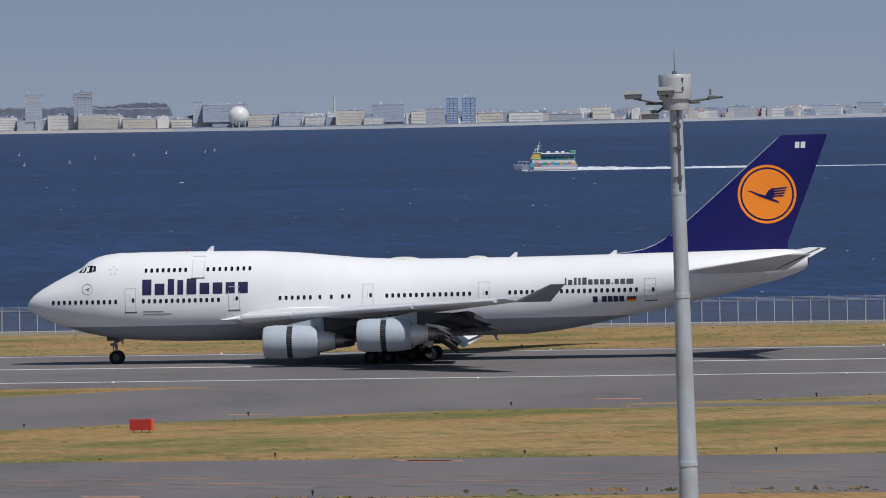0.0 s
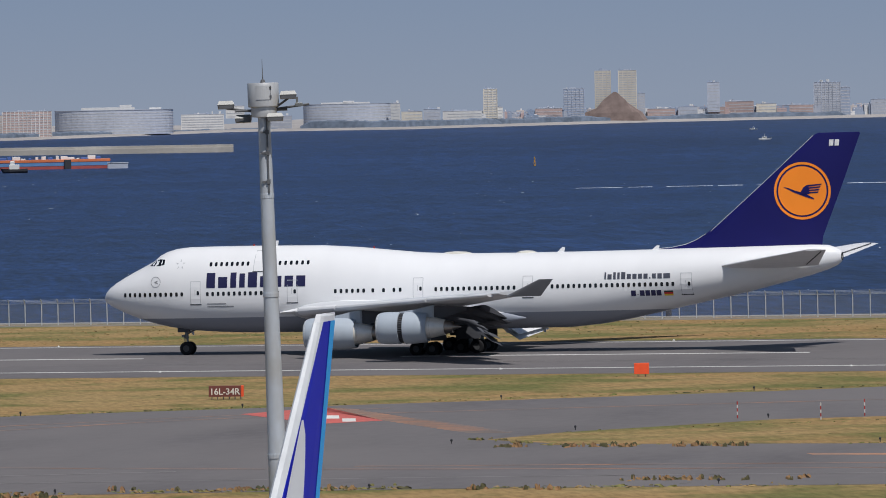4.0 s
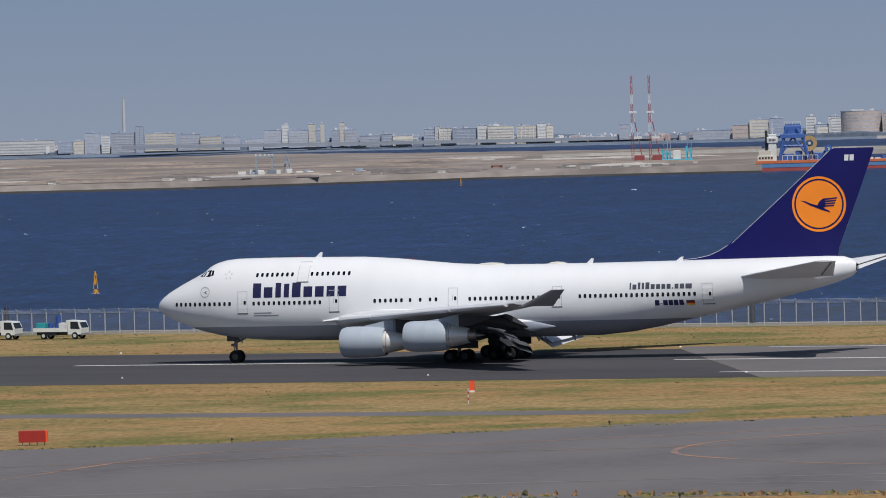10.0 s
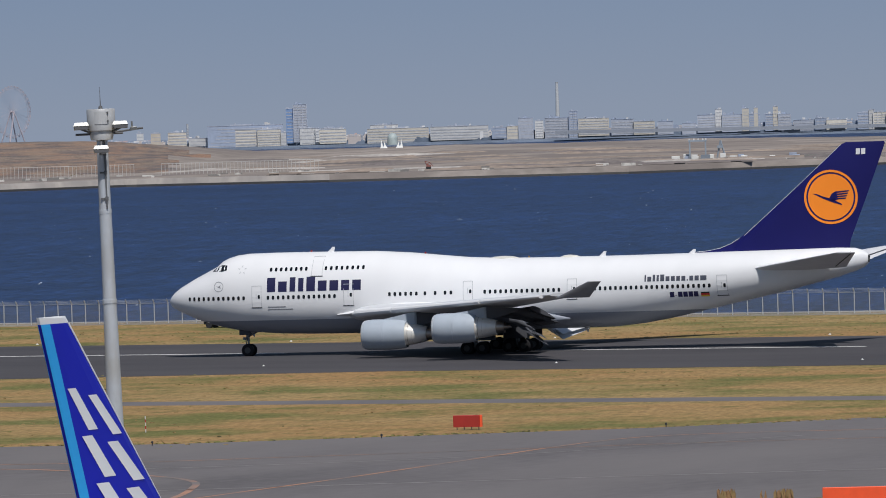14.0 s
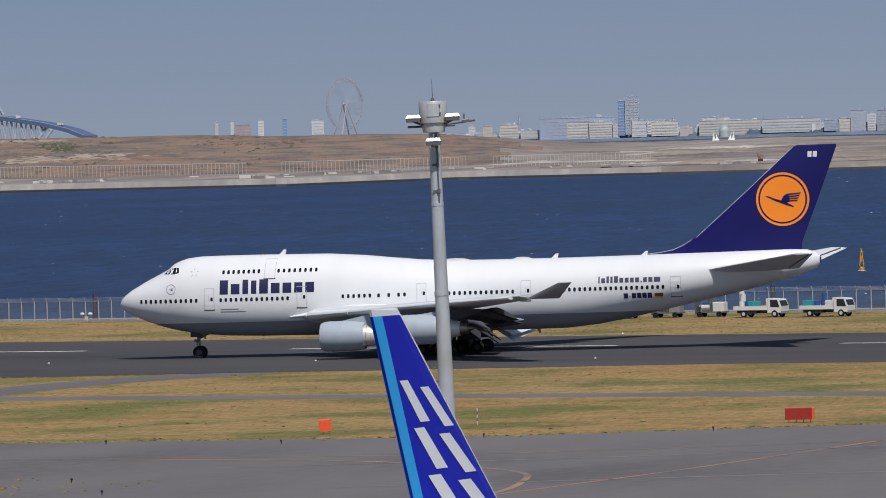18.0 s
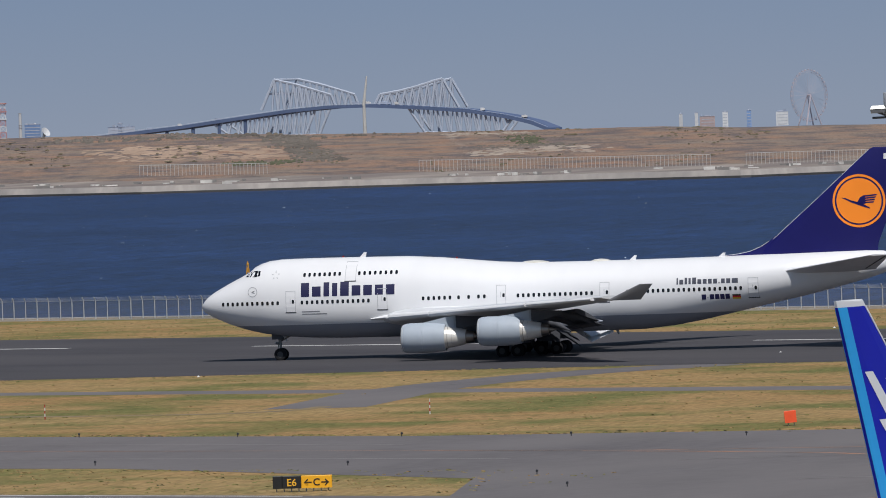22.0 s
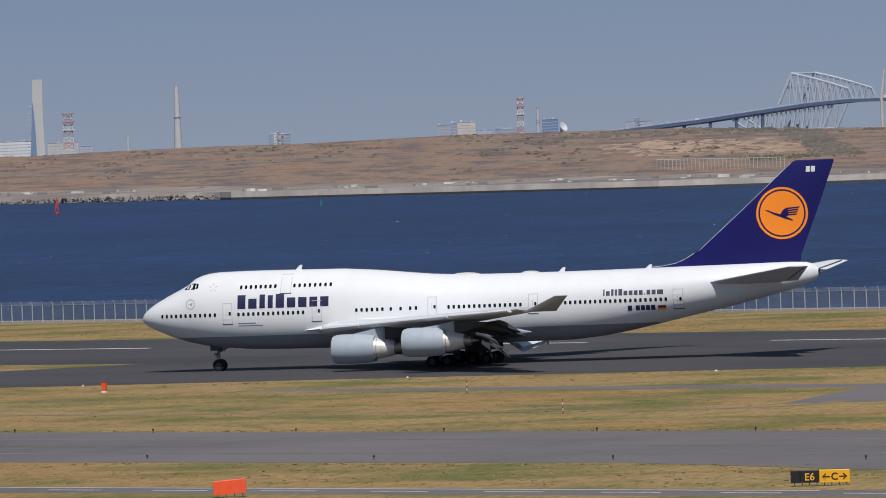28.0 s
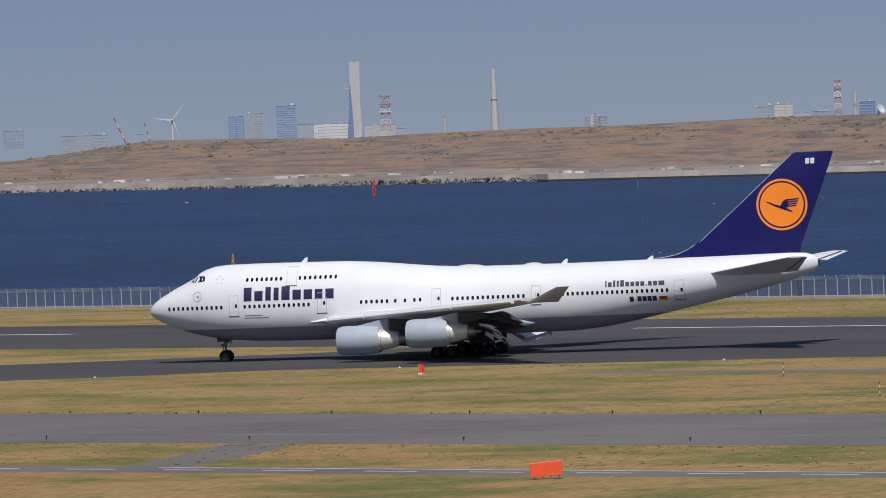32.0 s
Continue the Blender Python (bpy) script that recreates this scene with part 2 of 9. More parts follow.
for pts, lift in (([(187, 475.5), (187, 482), (330, 482), (392, 480), (398, 478), (392, 475.5)], 0.006), ([(100, 337), (100, 343), (900, 343), (900, 337)], 0.006), ([(333, 369.2), (340, 369.2), (326, 343.2), (320, 343.2)], 0.006), ([(-300, 494), (-300, 499), (50, 499), (58, 494)], 0.036)):
    paved("service_road", pts, OLD, "narrow grey asphalt service road through the turf", lift)

paved("edge_line", [(240, 342.2), (240, 342.45), (322, 342.45), (322, 342.2)], WHITE_LINE, "thin white line along the service road", 0.014, category="line")
for k in range(22):
    paved("road_dash", [(232 + 9.2 * k, 339.9), (232 + 9.2 * k, 340.12), (236.6 + 9.2 * k, 340.12), (236.6 + 9.2 * k, 339.9)], WHITE_LINE, "white dash on the service road", 0.014, category="line")
for u0 in [69 + 61.2 * k for k in range(-3, 11)]:
    u1 = u0 + 37
    paved("centre_line", [(u0, 579.4), (u0, 580.4), (u1, 580.4), (u1, 579.4)], WHITE_LINE, "white runway centre line stripe", 0.03, category="line")
paved("edge_line", [(-700, 551), (-700, 551.8), (213, 551.8), (213, 551)], WHITE_LINE, "worn white runway edge line", 0.03, category="line")
paved("edge_line", [(-700, 608.4), (-700, 609), (230, 609), (230, 608.4)], WHITE_LINE, "worn white runway edge line", 0.03, category="line")


def ribbon(points, w):
    """A painted line along a chain of places."""
    p = [Vector((-u, v)) for u, v in points]
    fine = []
    for i in range(len(p) - 1):
        a, b, c, d = p[max(i - 1, 0)], p[i], p[i + 1], p[min(i + 2, len(p) - 1)]
        for k in range(5):
            s = k / 5
            fine.append(0.5 * (2 * b + (c - a) * s + (2 * a - 5 * b + 4 * c - d) * s * s + (3 * b - a - 3 * c + d) * s ** 3))
    fine.append(p[-1])
    left, right = [], []
    for i, q in enumerate(fine):
        t = (fine[min(i + 1, len(fine) - 1)] - fine[max(i - 1, 0)]).normalized()
        m = Vector((-t.y, t.x)) * w / 2
        left.append((*(q + m), 0.034))
        right.append((*(q - m), 0.034))
    k = len(fine)
    return left + right, [(i, k + i, k + i + 1, i + 1) for i in range(k - 1)]


road = piece("service_road", ([], []), OLD)
road.data = mesh_of("service_road", *ribbon([(322, 526), (327, 513), (328, 500), (327, 488), (324, 476), (319, 463), (314, 450)], 8.5), OLD)
TRODDEN = mat("trodden_earth", (0.205, 0.168, 0.118), 0.95, vary=0.3, size=0.8, other=(0.245, 0.185, 0.10), other_size=3.5, spec=0.1)
track = piece("dirt_track", ribbon([(315, 453), (314, 447), (318, 442), (328, 439.5), (338, 438.5), (360, 437), (400, 436)], 1.6), TRODDEN)
tagged(track, "thin worn earth track through the turf", "pavement", "", "structure")
track.matrix_basis = Matrix.Translation((0, 0, -0.020))
road.matrix_basis = Matrix.Translation((0, 0, -0.024))
tagged(road, "narrow grey asphalt service road through the turf", "pavement", "", "structure")
for pts, w in [([(100, 492), (130, 478), (148, 468), (160, 452), (168, 436), (166, 421), (157, 412), (142, 405), (100, 401), (0, 402)], 0.48),
               ([(140, 482), (165, 455), (184, 435), (195, 429.5), (201, 425), (202.6, 416), (201.4, 396), (200.3, 378), (199.9, 362), (199.4, 340)], 0.36),
               ([(160, 432), (194, 416), (215, 402), (236, 393), (300, 390), (700, 389)], 0.3),
               ([(250, 390), (228, 387), (212, 377), (205, 366), (200, 352), (199, 336)], 0.48),
               ([(-300, 408), (0, 408), (120, 405)], 0.45)]:
    tagged(piece("guide_line", ribbon(pts, w), GUIDE_LINE), "worn orange taxi guide line on asphalt", "line", "", "structure")
SEAM = mat("pale_seam", (0.205, 0.19, 0.188), 0.9, vary=0.25, size=1.5)
for pts, w in [([(-300, 398), (0, 397), (60, 396)], 0.5), ([(250, 381), (500, 380), (900, 380)], 0.45), ([(270, 398), (500, 399), (900, 399)], 0.4), ([(40, 398), (100, 394), (150, 386)], 0.4), ([(-200, 520), (0, 519), (60, 512)], 0.5), ([(130, 400), (170, 384), (215, 360)], 0.5), ([(-300, 566), (0, 566), (200, 566)], 0.35), ([(190, 425), (205, 398), (236, 380)], 0.4)]:
    tagged(piece("pavement_seam", ribbon(pts, w), SEAM), "pale sealed seam in old asphalt", "seam", "", "structure")
for u, v, s in [(50, 425, 2), (70, 490, 2), (45, 509, 2), (91, 416, 3), (79, 420, 2), (49, 424, 2), (94, 473, 1.5), (64, 389, 2)]:
    paved("orange_patch", [(u - s, v - 1.1), (u - s * 0.8, v + 0.6), (u + s, v + 1.2), (u + s * 0.7, v - 0.8)], ORANGE_LINE, "faded orange paint patch", 0.034, category="marking")
# ladder of orange bars and red field with white signs before the runway
for k in range(26):
    a = Vector((145 - 22.5 * k / 25, 482 - 36.5 * k / 25))
    paved("hold_bar", [(a.x - 1.6, a.y - 0.3), (a.x - 1.6, a.y + 0.5), (a.x + 1.6, a.y + 0.5), (a.x + 1.6, a.y - 0.3)], ORANGE_LINE, "orange painted holding bar", 0.036, category="marking")
paved("red_field", [(149, 474), (145.5, 484), (135, 463), (138.5, 459)], RED_LINE, "red painted field on asphalt", 0.036, category="marking")
for k in range(4):
    u, v = 146 - 2.6 * k, 479.5 - 4.6 * k
    paved("white_bar", [(u - 0.6, v - 4), (u - 1.6, v - 4), (u - 0.2, v + 0.6), (u + 0.8, v + 0.6)], WHITE_LINE, "white painted bar on red field", 0.04, category="marking")


def sea(d):
    """Height of the water's sheet; far off it lifts, as the bay reaches on past the sheet's end."""
    return -5 + 11.0 * ease((d - 2600) / 2200)


def water():
    m = bpy.data.materials.new("sea_water")
    m.use_nodes = True
    n, l = m.node_tree.nodes, m.node_tree.links
    p = n["Principled BSDF"]
    p.inputs["Roughness"].default_value, p.inputs["Specular IOR Level"].default_value = 0.45, 0.32
    co, turn = n.new("ShaderNodeTexCoord"), n.new("ShaderNodeMapping")
    turn.inputs["Rotation"].default_value[2] = radians(-20)
    l.new(co.outputs["Object"], turn.inputs["Vector"])

    def waves(sx, sy, detail, a, b, lo, hi):
        mp, t, r = n.new("ShaderNodeMapping"), n.new("ShaderNodeTexNoise"), n.new("ShaderNodeMapRange")
        mp.inputs["Scale"].default_value = (1 / sx, 1 / sy, 1)
        t.inputs["Scale"].default_value, t.inputs["Detail"].default_value, t.inputs["Roughness"].default_value = 1.0, detail, 0.6
        for k, c in (("From Min", a), ("From Max", b), ("To Min", lo), ("To Max", hi)):
            r.inputs[k].default_value = c
        l.new(turn.outputs[0], mp.inputs["Vector"])
        l.new(mp.outputs[0], t.inputs["Vector"])
        l.new(t.outputs["Fac"], r.inputs["Value"])
        return r.outputs[0], t.outputs["Fac"]

    # gust bands, wave groups, wavelets: light and dark of waves multiplied into the colour
    acc = None
    for row in ((260, 240, 3, 0.35, 0.65, 0.82, 1.20), (6.5, 42, 5, 0.3, 0.7, 0.60, 1.46), (1.3, 12, 4, 0.3, 0.7, 0.42, 1.75)):
        f_, raw = waves(*row)
        if acc is None:
            acc = f_
        else:
            k = n.new("ShaderNodeMath")
            k.operation = "MULTIPLY"
            l.new(acc, k.inputs[0])
            l.new(f_, k.inputs[1])
            acc = k.outputs[0]
    sc = n.new("ShaderNodeVectorMath")
    sc.operation = "SCALE"
    sc.inputs[0].default_value = (0.0083, 0.0235, 0.076)
    l.new(acc, sc.inputs["Scale"])
    l.new(sc.outputs[0], p.inputs["Base Color"])
    b = n.new("ShaderNodeBump")
    b.inputs["Strength"].default_value, b.inputs["Distance"].default_value = 0.8, 1.2
    l.new(waves(3.5, 9, 5, 0, 1, 0, 1)[1], b.inputs["Height"])
    l.new(b.outputs["Normal"], p.inputs["Normal"])
    rr = [677, 760, 900, 1100, 1400, 1800, 2300, 2600, 2900, 3200, 3500, 3800, 4100, 4400, 4700, 4950]
    az = [-75 + 2.5 * i for i in range(61)]
    v = []
    for d in rr:
        for q in az:
            k = d if d > 677 else min(677 / max(0.26, math.cos(radians(q))), 2600)
            v.append(polar(q, max(k, d), sea(max(k, d))))
    n_ = len(az)
    f = [(j * n_ + i + 1, j * n_ + i, (j + 1) * n_ + i, (j + 1) * n_ + i + 1) for j in range(len(rr) - 1) for i in range(n_ - 1)]
    tagged(piece("water", (v, f), m, smooth=True), "deep blue ruffled sea with small whitecaps", "water", "", "structure")


water()
CONCRETE = mat("weathered_concrete", (0.36, 0.34, 0.31), 0.9, vary=0.18, size=3, bump=0.02, other=(0.28, 0.26, 0.235), other_size=25)
tagged(piece("seawall", box(-1700, 700, 674, 676.8, -6, 0.12), CONCRETE), "low concrete seawall behind the fence", "wall", "", "structure")


# ---- the far shores ----
def between(x, xs, ys):
    return float(np.interp(x, xs, ys))


def shore_far(az):
    """Level below the eye, in degrees, at which the far shore meets the water."""
    return between(az, [0, 3, 7, 10, 12, 14, 16, 17.5, 19.3, 21, 24, 30], [-0.19, -0.198, -0.223, -0.214, -0.21, -0.215, -0.234, -0.228, -0.262, -0.258, -0.25, -0.24])


def reach(el):
    """Distance at which the water lies el degrees below the eye's level."""
    d, gap = 600.0, lambda d: EYE + d * math.tan(radians(el)) - sea(d)
    while d < 4890 and gap(d) > 0:
        d += 6
    return d - 6 + 6 * gap(d - 6) / max(1e-6, gap(d - 6) - gap(d)) if d < 4890 else d


SAND = mat("pale_sand", (0.335, 0.31, 0.295), 0.95, vary=0.15, size=8)
# tree colour shifted to blue-grey, distance haze painted in
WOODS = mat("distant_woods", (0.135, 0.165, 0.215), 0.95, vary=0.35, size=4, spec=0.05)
LANDFILL = turf("landfill_scrub", (0.292, 0.182, 0.128), (0.240, 0.192, 0.155), (0.150, 0.126, 0.122), 0.085, 1.0, 1.0, 0.6, -36.0, (55, 130), (22, 62), (5, 26))
FLATS = mat("bare_fill", (0.275, 0.24, 0.215), 0.95, vary=0.28, size=6, spec=0.05, other=(0.195, 0.168, 0.155), other_size=42, lo=0.42, hi=0.6, stretch=(1, 0.35, 2))
# the grey-blue facades are lightened towards the sky to paint in distance haze
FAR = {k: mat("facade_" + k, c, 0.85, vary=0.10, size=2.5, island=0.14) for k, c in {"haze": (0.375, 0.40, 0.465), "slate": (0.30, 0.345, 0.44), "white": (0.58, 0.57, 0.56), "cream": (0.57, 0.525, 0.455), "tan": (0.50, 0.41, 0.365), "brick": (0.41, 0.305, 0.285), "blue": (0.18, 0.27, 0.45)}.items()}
# glazing brought close to the walls' tone, as haze would wash it out
HAZED_GLASS = mat("far_glazing", (0.41, 0.415, 0.445), 0.6, vary=0.25, size=2)
SAYS = {"haze": "pale grey", "slate": "hazy grey-blue", "white": "white", "cream": "cream", "tan": "tan", "brick": "reddish brown", "blue": "blue glazed"}


def far_shore():
    v, f = [], []
    azs = [-6 + 0.25 * i for i in range(152)]
    for az in azs:
        d = reach(shore_far(az))
        z = sea(d)
        v += [polar(az, d - 6, z - 2), polar(az, d, z + 0.2), polar(az, d + 10, z + 0.9), polar(az, d + 40, z + 1.6), polar(az, 4935, z + 5 + 1.5 * math.sin(az * 3.1))]
    for i in range(len(azs) - 1):
        for k in range(4):
            f.append((i * 5 + 5 + k, i * 5 + k, i * 5 + k + 1, i * 5 + 6 + k))
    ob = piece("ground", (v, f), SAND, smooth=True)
    # past 19.6 degrees the land takes the haze-tinted tree colour
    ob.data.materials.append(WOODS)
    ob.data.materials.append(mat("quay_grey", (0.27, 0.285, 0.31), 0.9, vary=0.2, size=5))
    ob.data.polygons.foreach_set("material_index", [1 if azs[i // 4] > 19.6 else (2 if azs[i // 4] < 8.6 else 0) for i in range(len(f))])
    tagged(ob, "pale beach and flat land on the far shore", "shore", "", "structure")


far_shore()


# the hill's trees, paler and bluer still with painted haze
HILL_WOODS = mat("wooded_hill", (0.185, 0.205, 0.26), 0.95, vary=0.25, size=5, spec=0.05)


def woods(a0, a1, low, high, d_in, label, step=0.02, material=None, rough=0.35):
    """A far belt of trees with an uneven top."""
    rnd = random.Random(int(a0 * 100))
    v, f = [], []
    n = int((a1 - a0) / step)
    h = 0.5
    for i in range(n + 1):
        az = a0 + (a1 - a0) * i / n
        h = min(1, max(0, h + rnd.uniform(-0.3, 0.3)))
        d = min(4880, reach(shore_far(az)) + d_in)
        end = min(1, i / 4, (n - i) / 4)
        top = rise(d, low + (high - low) * end * (1 - rough + rough * h))
        v += [polar(az, d - 4, rise(d, low) - 2), polar(az, d - 3, top - 0.8), polar(az, d + 2, top), polar(az, d + 10, rise(d, low) - 2)]
    for i in range(n):
        for k in range(3):
            f.append((i * 4 + 4 + k, i * 4 + k, i * 4 + k + 1, i * 4 + 5 + k))
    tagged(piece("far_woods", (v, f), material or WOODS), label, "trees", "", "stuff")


woods(15.2, 16.9, -0.19, -0.145, 40, "hazy blue-grey trees along the far beach")
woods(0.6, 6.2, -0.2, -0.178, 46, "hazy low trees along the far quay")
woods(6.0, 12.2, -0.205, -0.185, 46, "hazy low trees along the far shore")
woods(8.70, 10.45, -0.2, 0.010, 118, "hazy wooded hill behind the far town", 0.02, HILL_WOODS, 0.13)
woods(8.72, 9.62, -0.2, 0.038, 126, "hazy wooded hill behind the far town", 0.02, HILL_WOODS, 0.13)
woods(12.3, 15.4, -0.19, -0.15, 45, "hazy blue-grey trees along the far beach")
woods(16.8, 20.4, -0.235, -0.195, 45, "hazy blue-grey trees before the far hotels")
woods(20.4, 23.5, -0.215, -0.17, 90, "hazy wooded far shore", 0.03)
woods(23.4, 31.0, -0.235, -0.165, 60, "hazy blue-grey tree belt before the housing blocks")


def town_walls():
    """House fronts, each of another shade; the blue-greys have distance haze painted in."""
    m = mat("town_walls", (0.42, 0.41, 0.40), 0.85, vary=0.1, size=3)
    n, l = m.node_tree.nodes, m.node_tree.links
    g, r = n.new("ShaderNodeNewGeometry"), n.new("ShaderNodeValToRGB")
    l.new(g.outputs["Random Per Island"], r.inputs["Fac"])
    r.color_ramp.interpolation = "CONSTANT"
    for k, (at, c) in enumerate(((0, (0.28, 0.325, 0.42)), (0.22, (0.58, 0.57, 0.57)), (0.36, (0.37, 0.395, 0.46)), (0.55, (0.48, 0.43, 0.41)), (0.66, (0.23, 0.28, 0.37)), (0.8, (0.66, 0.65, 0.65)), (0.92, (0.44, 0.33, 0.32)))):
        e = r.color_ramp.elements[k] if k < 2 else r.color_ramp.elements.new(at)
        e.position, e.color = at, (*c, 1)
    l.new(r.outputs[0], n["Principled BSDF"].inputs["Base Color"])
    return m


TOWN = town_walls()


def town(a0, a1, low, high, n, seed):
    """Small distant houses, sheds and roof works that nobody could count."""
    rnd = random.Random(seed)
    g = []
    for _ in range(n * 5):
        az = rnd.uniform(a0, a1)
        d = min(4880, reach(shore_far(az)) + rnd.uniform(60, 130))
        w = rnd.uniform(0.7, 4.5)
        e0 = low - 0.03
        e1 = low + (high - low) * (0.2 + 0.8 * rnd.random() ** 1.4)
        at = pose(*polar(az, d), 0, 0, az)
        g.append(moved(box(-w, w, -4, 4, rise(d, e0), rise(d, e1)), at))
        if w > 1.8:
            top = rise(d, e1)
            for k in range(int(w)):
                x = -w + 0.8 + 2 * k
                g.append(moved(box(x, x + rnd.uniform(0.5, 1.1), -4.1, -4, top - 1.1, top - 0.6), at))
            if rnd.random() < 0.6:
                x = rnd.uniform(-w, w * 0.4)
                g.append(moved(box(x, x + rnd.uniform(0.5, 1.5), -1, 1, top, top + rnd.uniform(0.5, 1.4)), at))
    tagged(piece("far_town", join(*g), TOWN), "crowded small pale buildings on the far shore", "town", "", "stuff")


for row in ((0.5, 7.5, -0.2, -0.085, 260, 1), (7.5, 12.6, -0.2, -0.085, 260, 2), (11.8, 15.4, -0.185, -0.09, 220, 3), (19.8, 23.4, -0.21, -0.165, 150, 4), (22.8, 27.6, -0.19, -0.135, 180, 5), (27.4, 30.0, -0.19, -0.135, 120, 6)):
    town(*row)


def block(a0, a1, e0, e1, style, colour):
    """A far building between two bearings, from one level to another."""
    az = (a0 + a1) / 2
    d = min(4890, reach(shore_far(az)) + 55) if az < 29.5 else 4760
    w = d * math.tan(radians(a1 - a0))
    z0, z1 = rise(d, e0) - 2.5, rise(d, e1)
    if az > 29.5:
        z0 -= 4
    h = z1 - z0
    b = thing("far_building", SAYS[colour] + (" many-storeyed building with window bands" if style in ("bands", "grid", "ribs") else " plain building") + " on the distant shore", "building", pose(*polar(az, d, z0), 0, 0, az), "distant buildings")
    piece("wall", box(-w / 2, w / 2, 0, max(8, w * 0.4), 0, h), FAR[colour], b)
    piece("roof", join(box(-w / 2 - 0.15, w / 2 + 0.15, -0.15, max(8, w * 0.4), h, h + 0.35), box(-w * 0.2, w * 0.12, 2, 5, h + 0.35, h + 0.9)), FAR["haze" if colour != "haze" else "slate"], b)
    if style in ("bands", "grid", "ribs") and h > 2:
        pitch = 1.55
        k = max(2, int((h - 1.2) / pitch))
        for i in range(k):
            z = 1.0 + (h - 1.4) * i / k
            piece("window_band", box(-w / 2 + 0.4, w / 2 - 0.4, -0.12, 0, z, z + (h - 1.4) / k * 0.36), HAZED_GLASS, b)
    rnd = random.Random(int(az * 1000))
    if style == "plain" and w > 3:
        k = max(1, int(h / 2.1))
        for i in range(k):
            z = 0.8 + (h - 1.0) * i / k
            x0 = -w / 2 + rnd.uniform(0.2, 0.3) * (1 if w < 6 else w * rnd.random() * 0.7)
            piece("window_band", box(x0, w / 2 - rnd.uniform(0.3, 0.8), -0.08, 0, z, z + 0.46), HAZED_GLASS, b)
    for i in range(int(min(5, w / 4))):
        x = rnd.uniform(-w / 2, w / 2 - 2)
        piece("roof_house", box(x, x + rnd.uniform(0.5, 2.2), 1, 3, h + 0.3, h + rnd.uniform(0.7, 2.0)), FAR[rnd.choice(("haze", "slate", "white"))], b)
    if style in ("grid", "ribs"):
        k = max(2, int(w / 2.4))
        for i in range(k + 1):
            x = -w / 2 + w * i / k
            piece("pilaster", box(x - 0.22, x + 0.22, -0.35, 0, 0, h), FAR["white" if style == "ribs" else colour], b)


block(12.355, 12.577, -0.191, 0.091, "grid", "haze")
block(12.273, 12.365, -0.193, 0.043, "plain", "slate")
block(11.775, 12.102, -0.202, -0.060, "plain", "haze")
block(11.611, 11.751, -0.205, -0.025, "plain", "slate")
block(11.234, 11.554, -0.128, -0.033, "plain", "haze")
block(11.321, 11.495, -0.208, -0.099, "plain", "cream")
block(10.929, 11.316, -0.207, -0.122, "plain", "slate")
block(10.907, 10.982, -0.209, 0.066, "plain", "slate")
block(10.835, 10.906, -0.210, 0.079, "plain", "white")
block(10.525, 10.691, -0.204, -0.062, "plain", "slate")
block(10.060, 10.359, -0.210, -0.081, "bands", "white")
block(9.803, 10.060, -0.214, -0.104, "plain", "haze")
block(9.847, 9.990, -0.090, 0.100, "plain", "slate")
block(9.428, 9.580, -0.096, 0.109, "grid", "slate")
block(9.545, 9.803, -0.217, -0.070, "plain", "white")
block(9.173, 9.545, -0.222, -0.074, "bands", "cream")
block(8.764, 9.174, -0.218, -0.109, "plain", "cream")
block(8.406, 8.764, -0.215, -0.120, "bands", "cream")
block(8.500, 8.581, -0.120, 0.022, "plain", "haze")
block(8.119, 8.500, -0.115, -0.001, "plain", "slate")
block(8.240, 8.421, -0.210, -0.114, "plain", "slate")
block(7.859, 8.120, -0.201, -0.092, "bands", "cream")
block(7.645, 7.859, -0.196, -0.077, "plain", "haze")
block(7.479, 7.641, -0.185, -0.118, "plain", "white")
block(7.148, 7.384, -0.171, -0.067, "plain", "cream")
block(6.983, 7.148, -0.194, -0.132, "plain", "white")
block(6.808, 7.076, -0.139, -0.025, "plain", "slate")
block(6.809, 6.978, -0.197, -0.140, "plain", "haze")
block(6.629, 6.747, -0.168, -0.082, "plain", "cream")
block(6.460, 6.620, -0.170, -0.066, "plain", "haze")
block(6.356, 6.450, -0.164, 0.025, "grid", "blue")
block(6.207, 6.319, -0.166, 0.023, "grid", "blue")
block(5.975, 6.185, -0.170, -0.109, "plain", "cream")
block(5.641, 5.927, -0.176, -0.109, "plain", "white")
block(5.309, 5.594, -0.177, -0.130, "plain", "haze")
block(5.070, 5.222, -0.145, -0.074, "plain", "cream")
block(4.173, 4.361, -0.172, -0.120, "plain", "white")
block(3.890, 4.078, -0.164, -0.088, "plain", "haze")
block(3.610, 3.797, -0.165, -0.104, "plain", "white")
block(3.144, 3.376, -0.175, -0.095, "plain", "haze")
block(2.783, 3.005, -0.170, -0.075, "plain", "slate")
block(16.056, 16.137, -0.207, -0.016, "plain", "white")
block(15.871, 16.047, -0.200, -0.086, "plain", "cream")
block(15.719, 15.861, -0.194, -0.070, "plain", "haze")
block(15.367, 15.700, -0.143, -0.090, "plain", "white")
block(15.240, 15.354, -0.124, 0.090, "grid", "cream")
block(15.195, 15.252, -0.126, -0.064, "plain", "white")
block(14.507, 14.681, -0.135, 0.078, "grid", "slate")
block(14.283, 14.415, -0.074, 0.224, "grid", "cream")
block(14.067, 14.217, -0.079, 0.223, "grid", "cream")
block(13.995, 14.060, -0.130, 0.027, "plain", "haze")
block(14.693, 14.921, -0.149, -0.083, "plain", "brick")
block(13.744, 13.978, -0.162, -0.105, "plain", "brick")
block(13.557, 13.720, -0.163, -0.092, "plain", "haze")
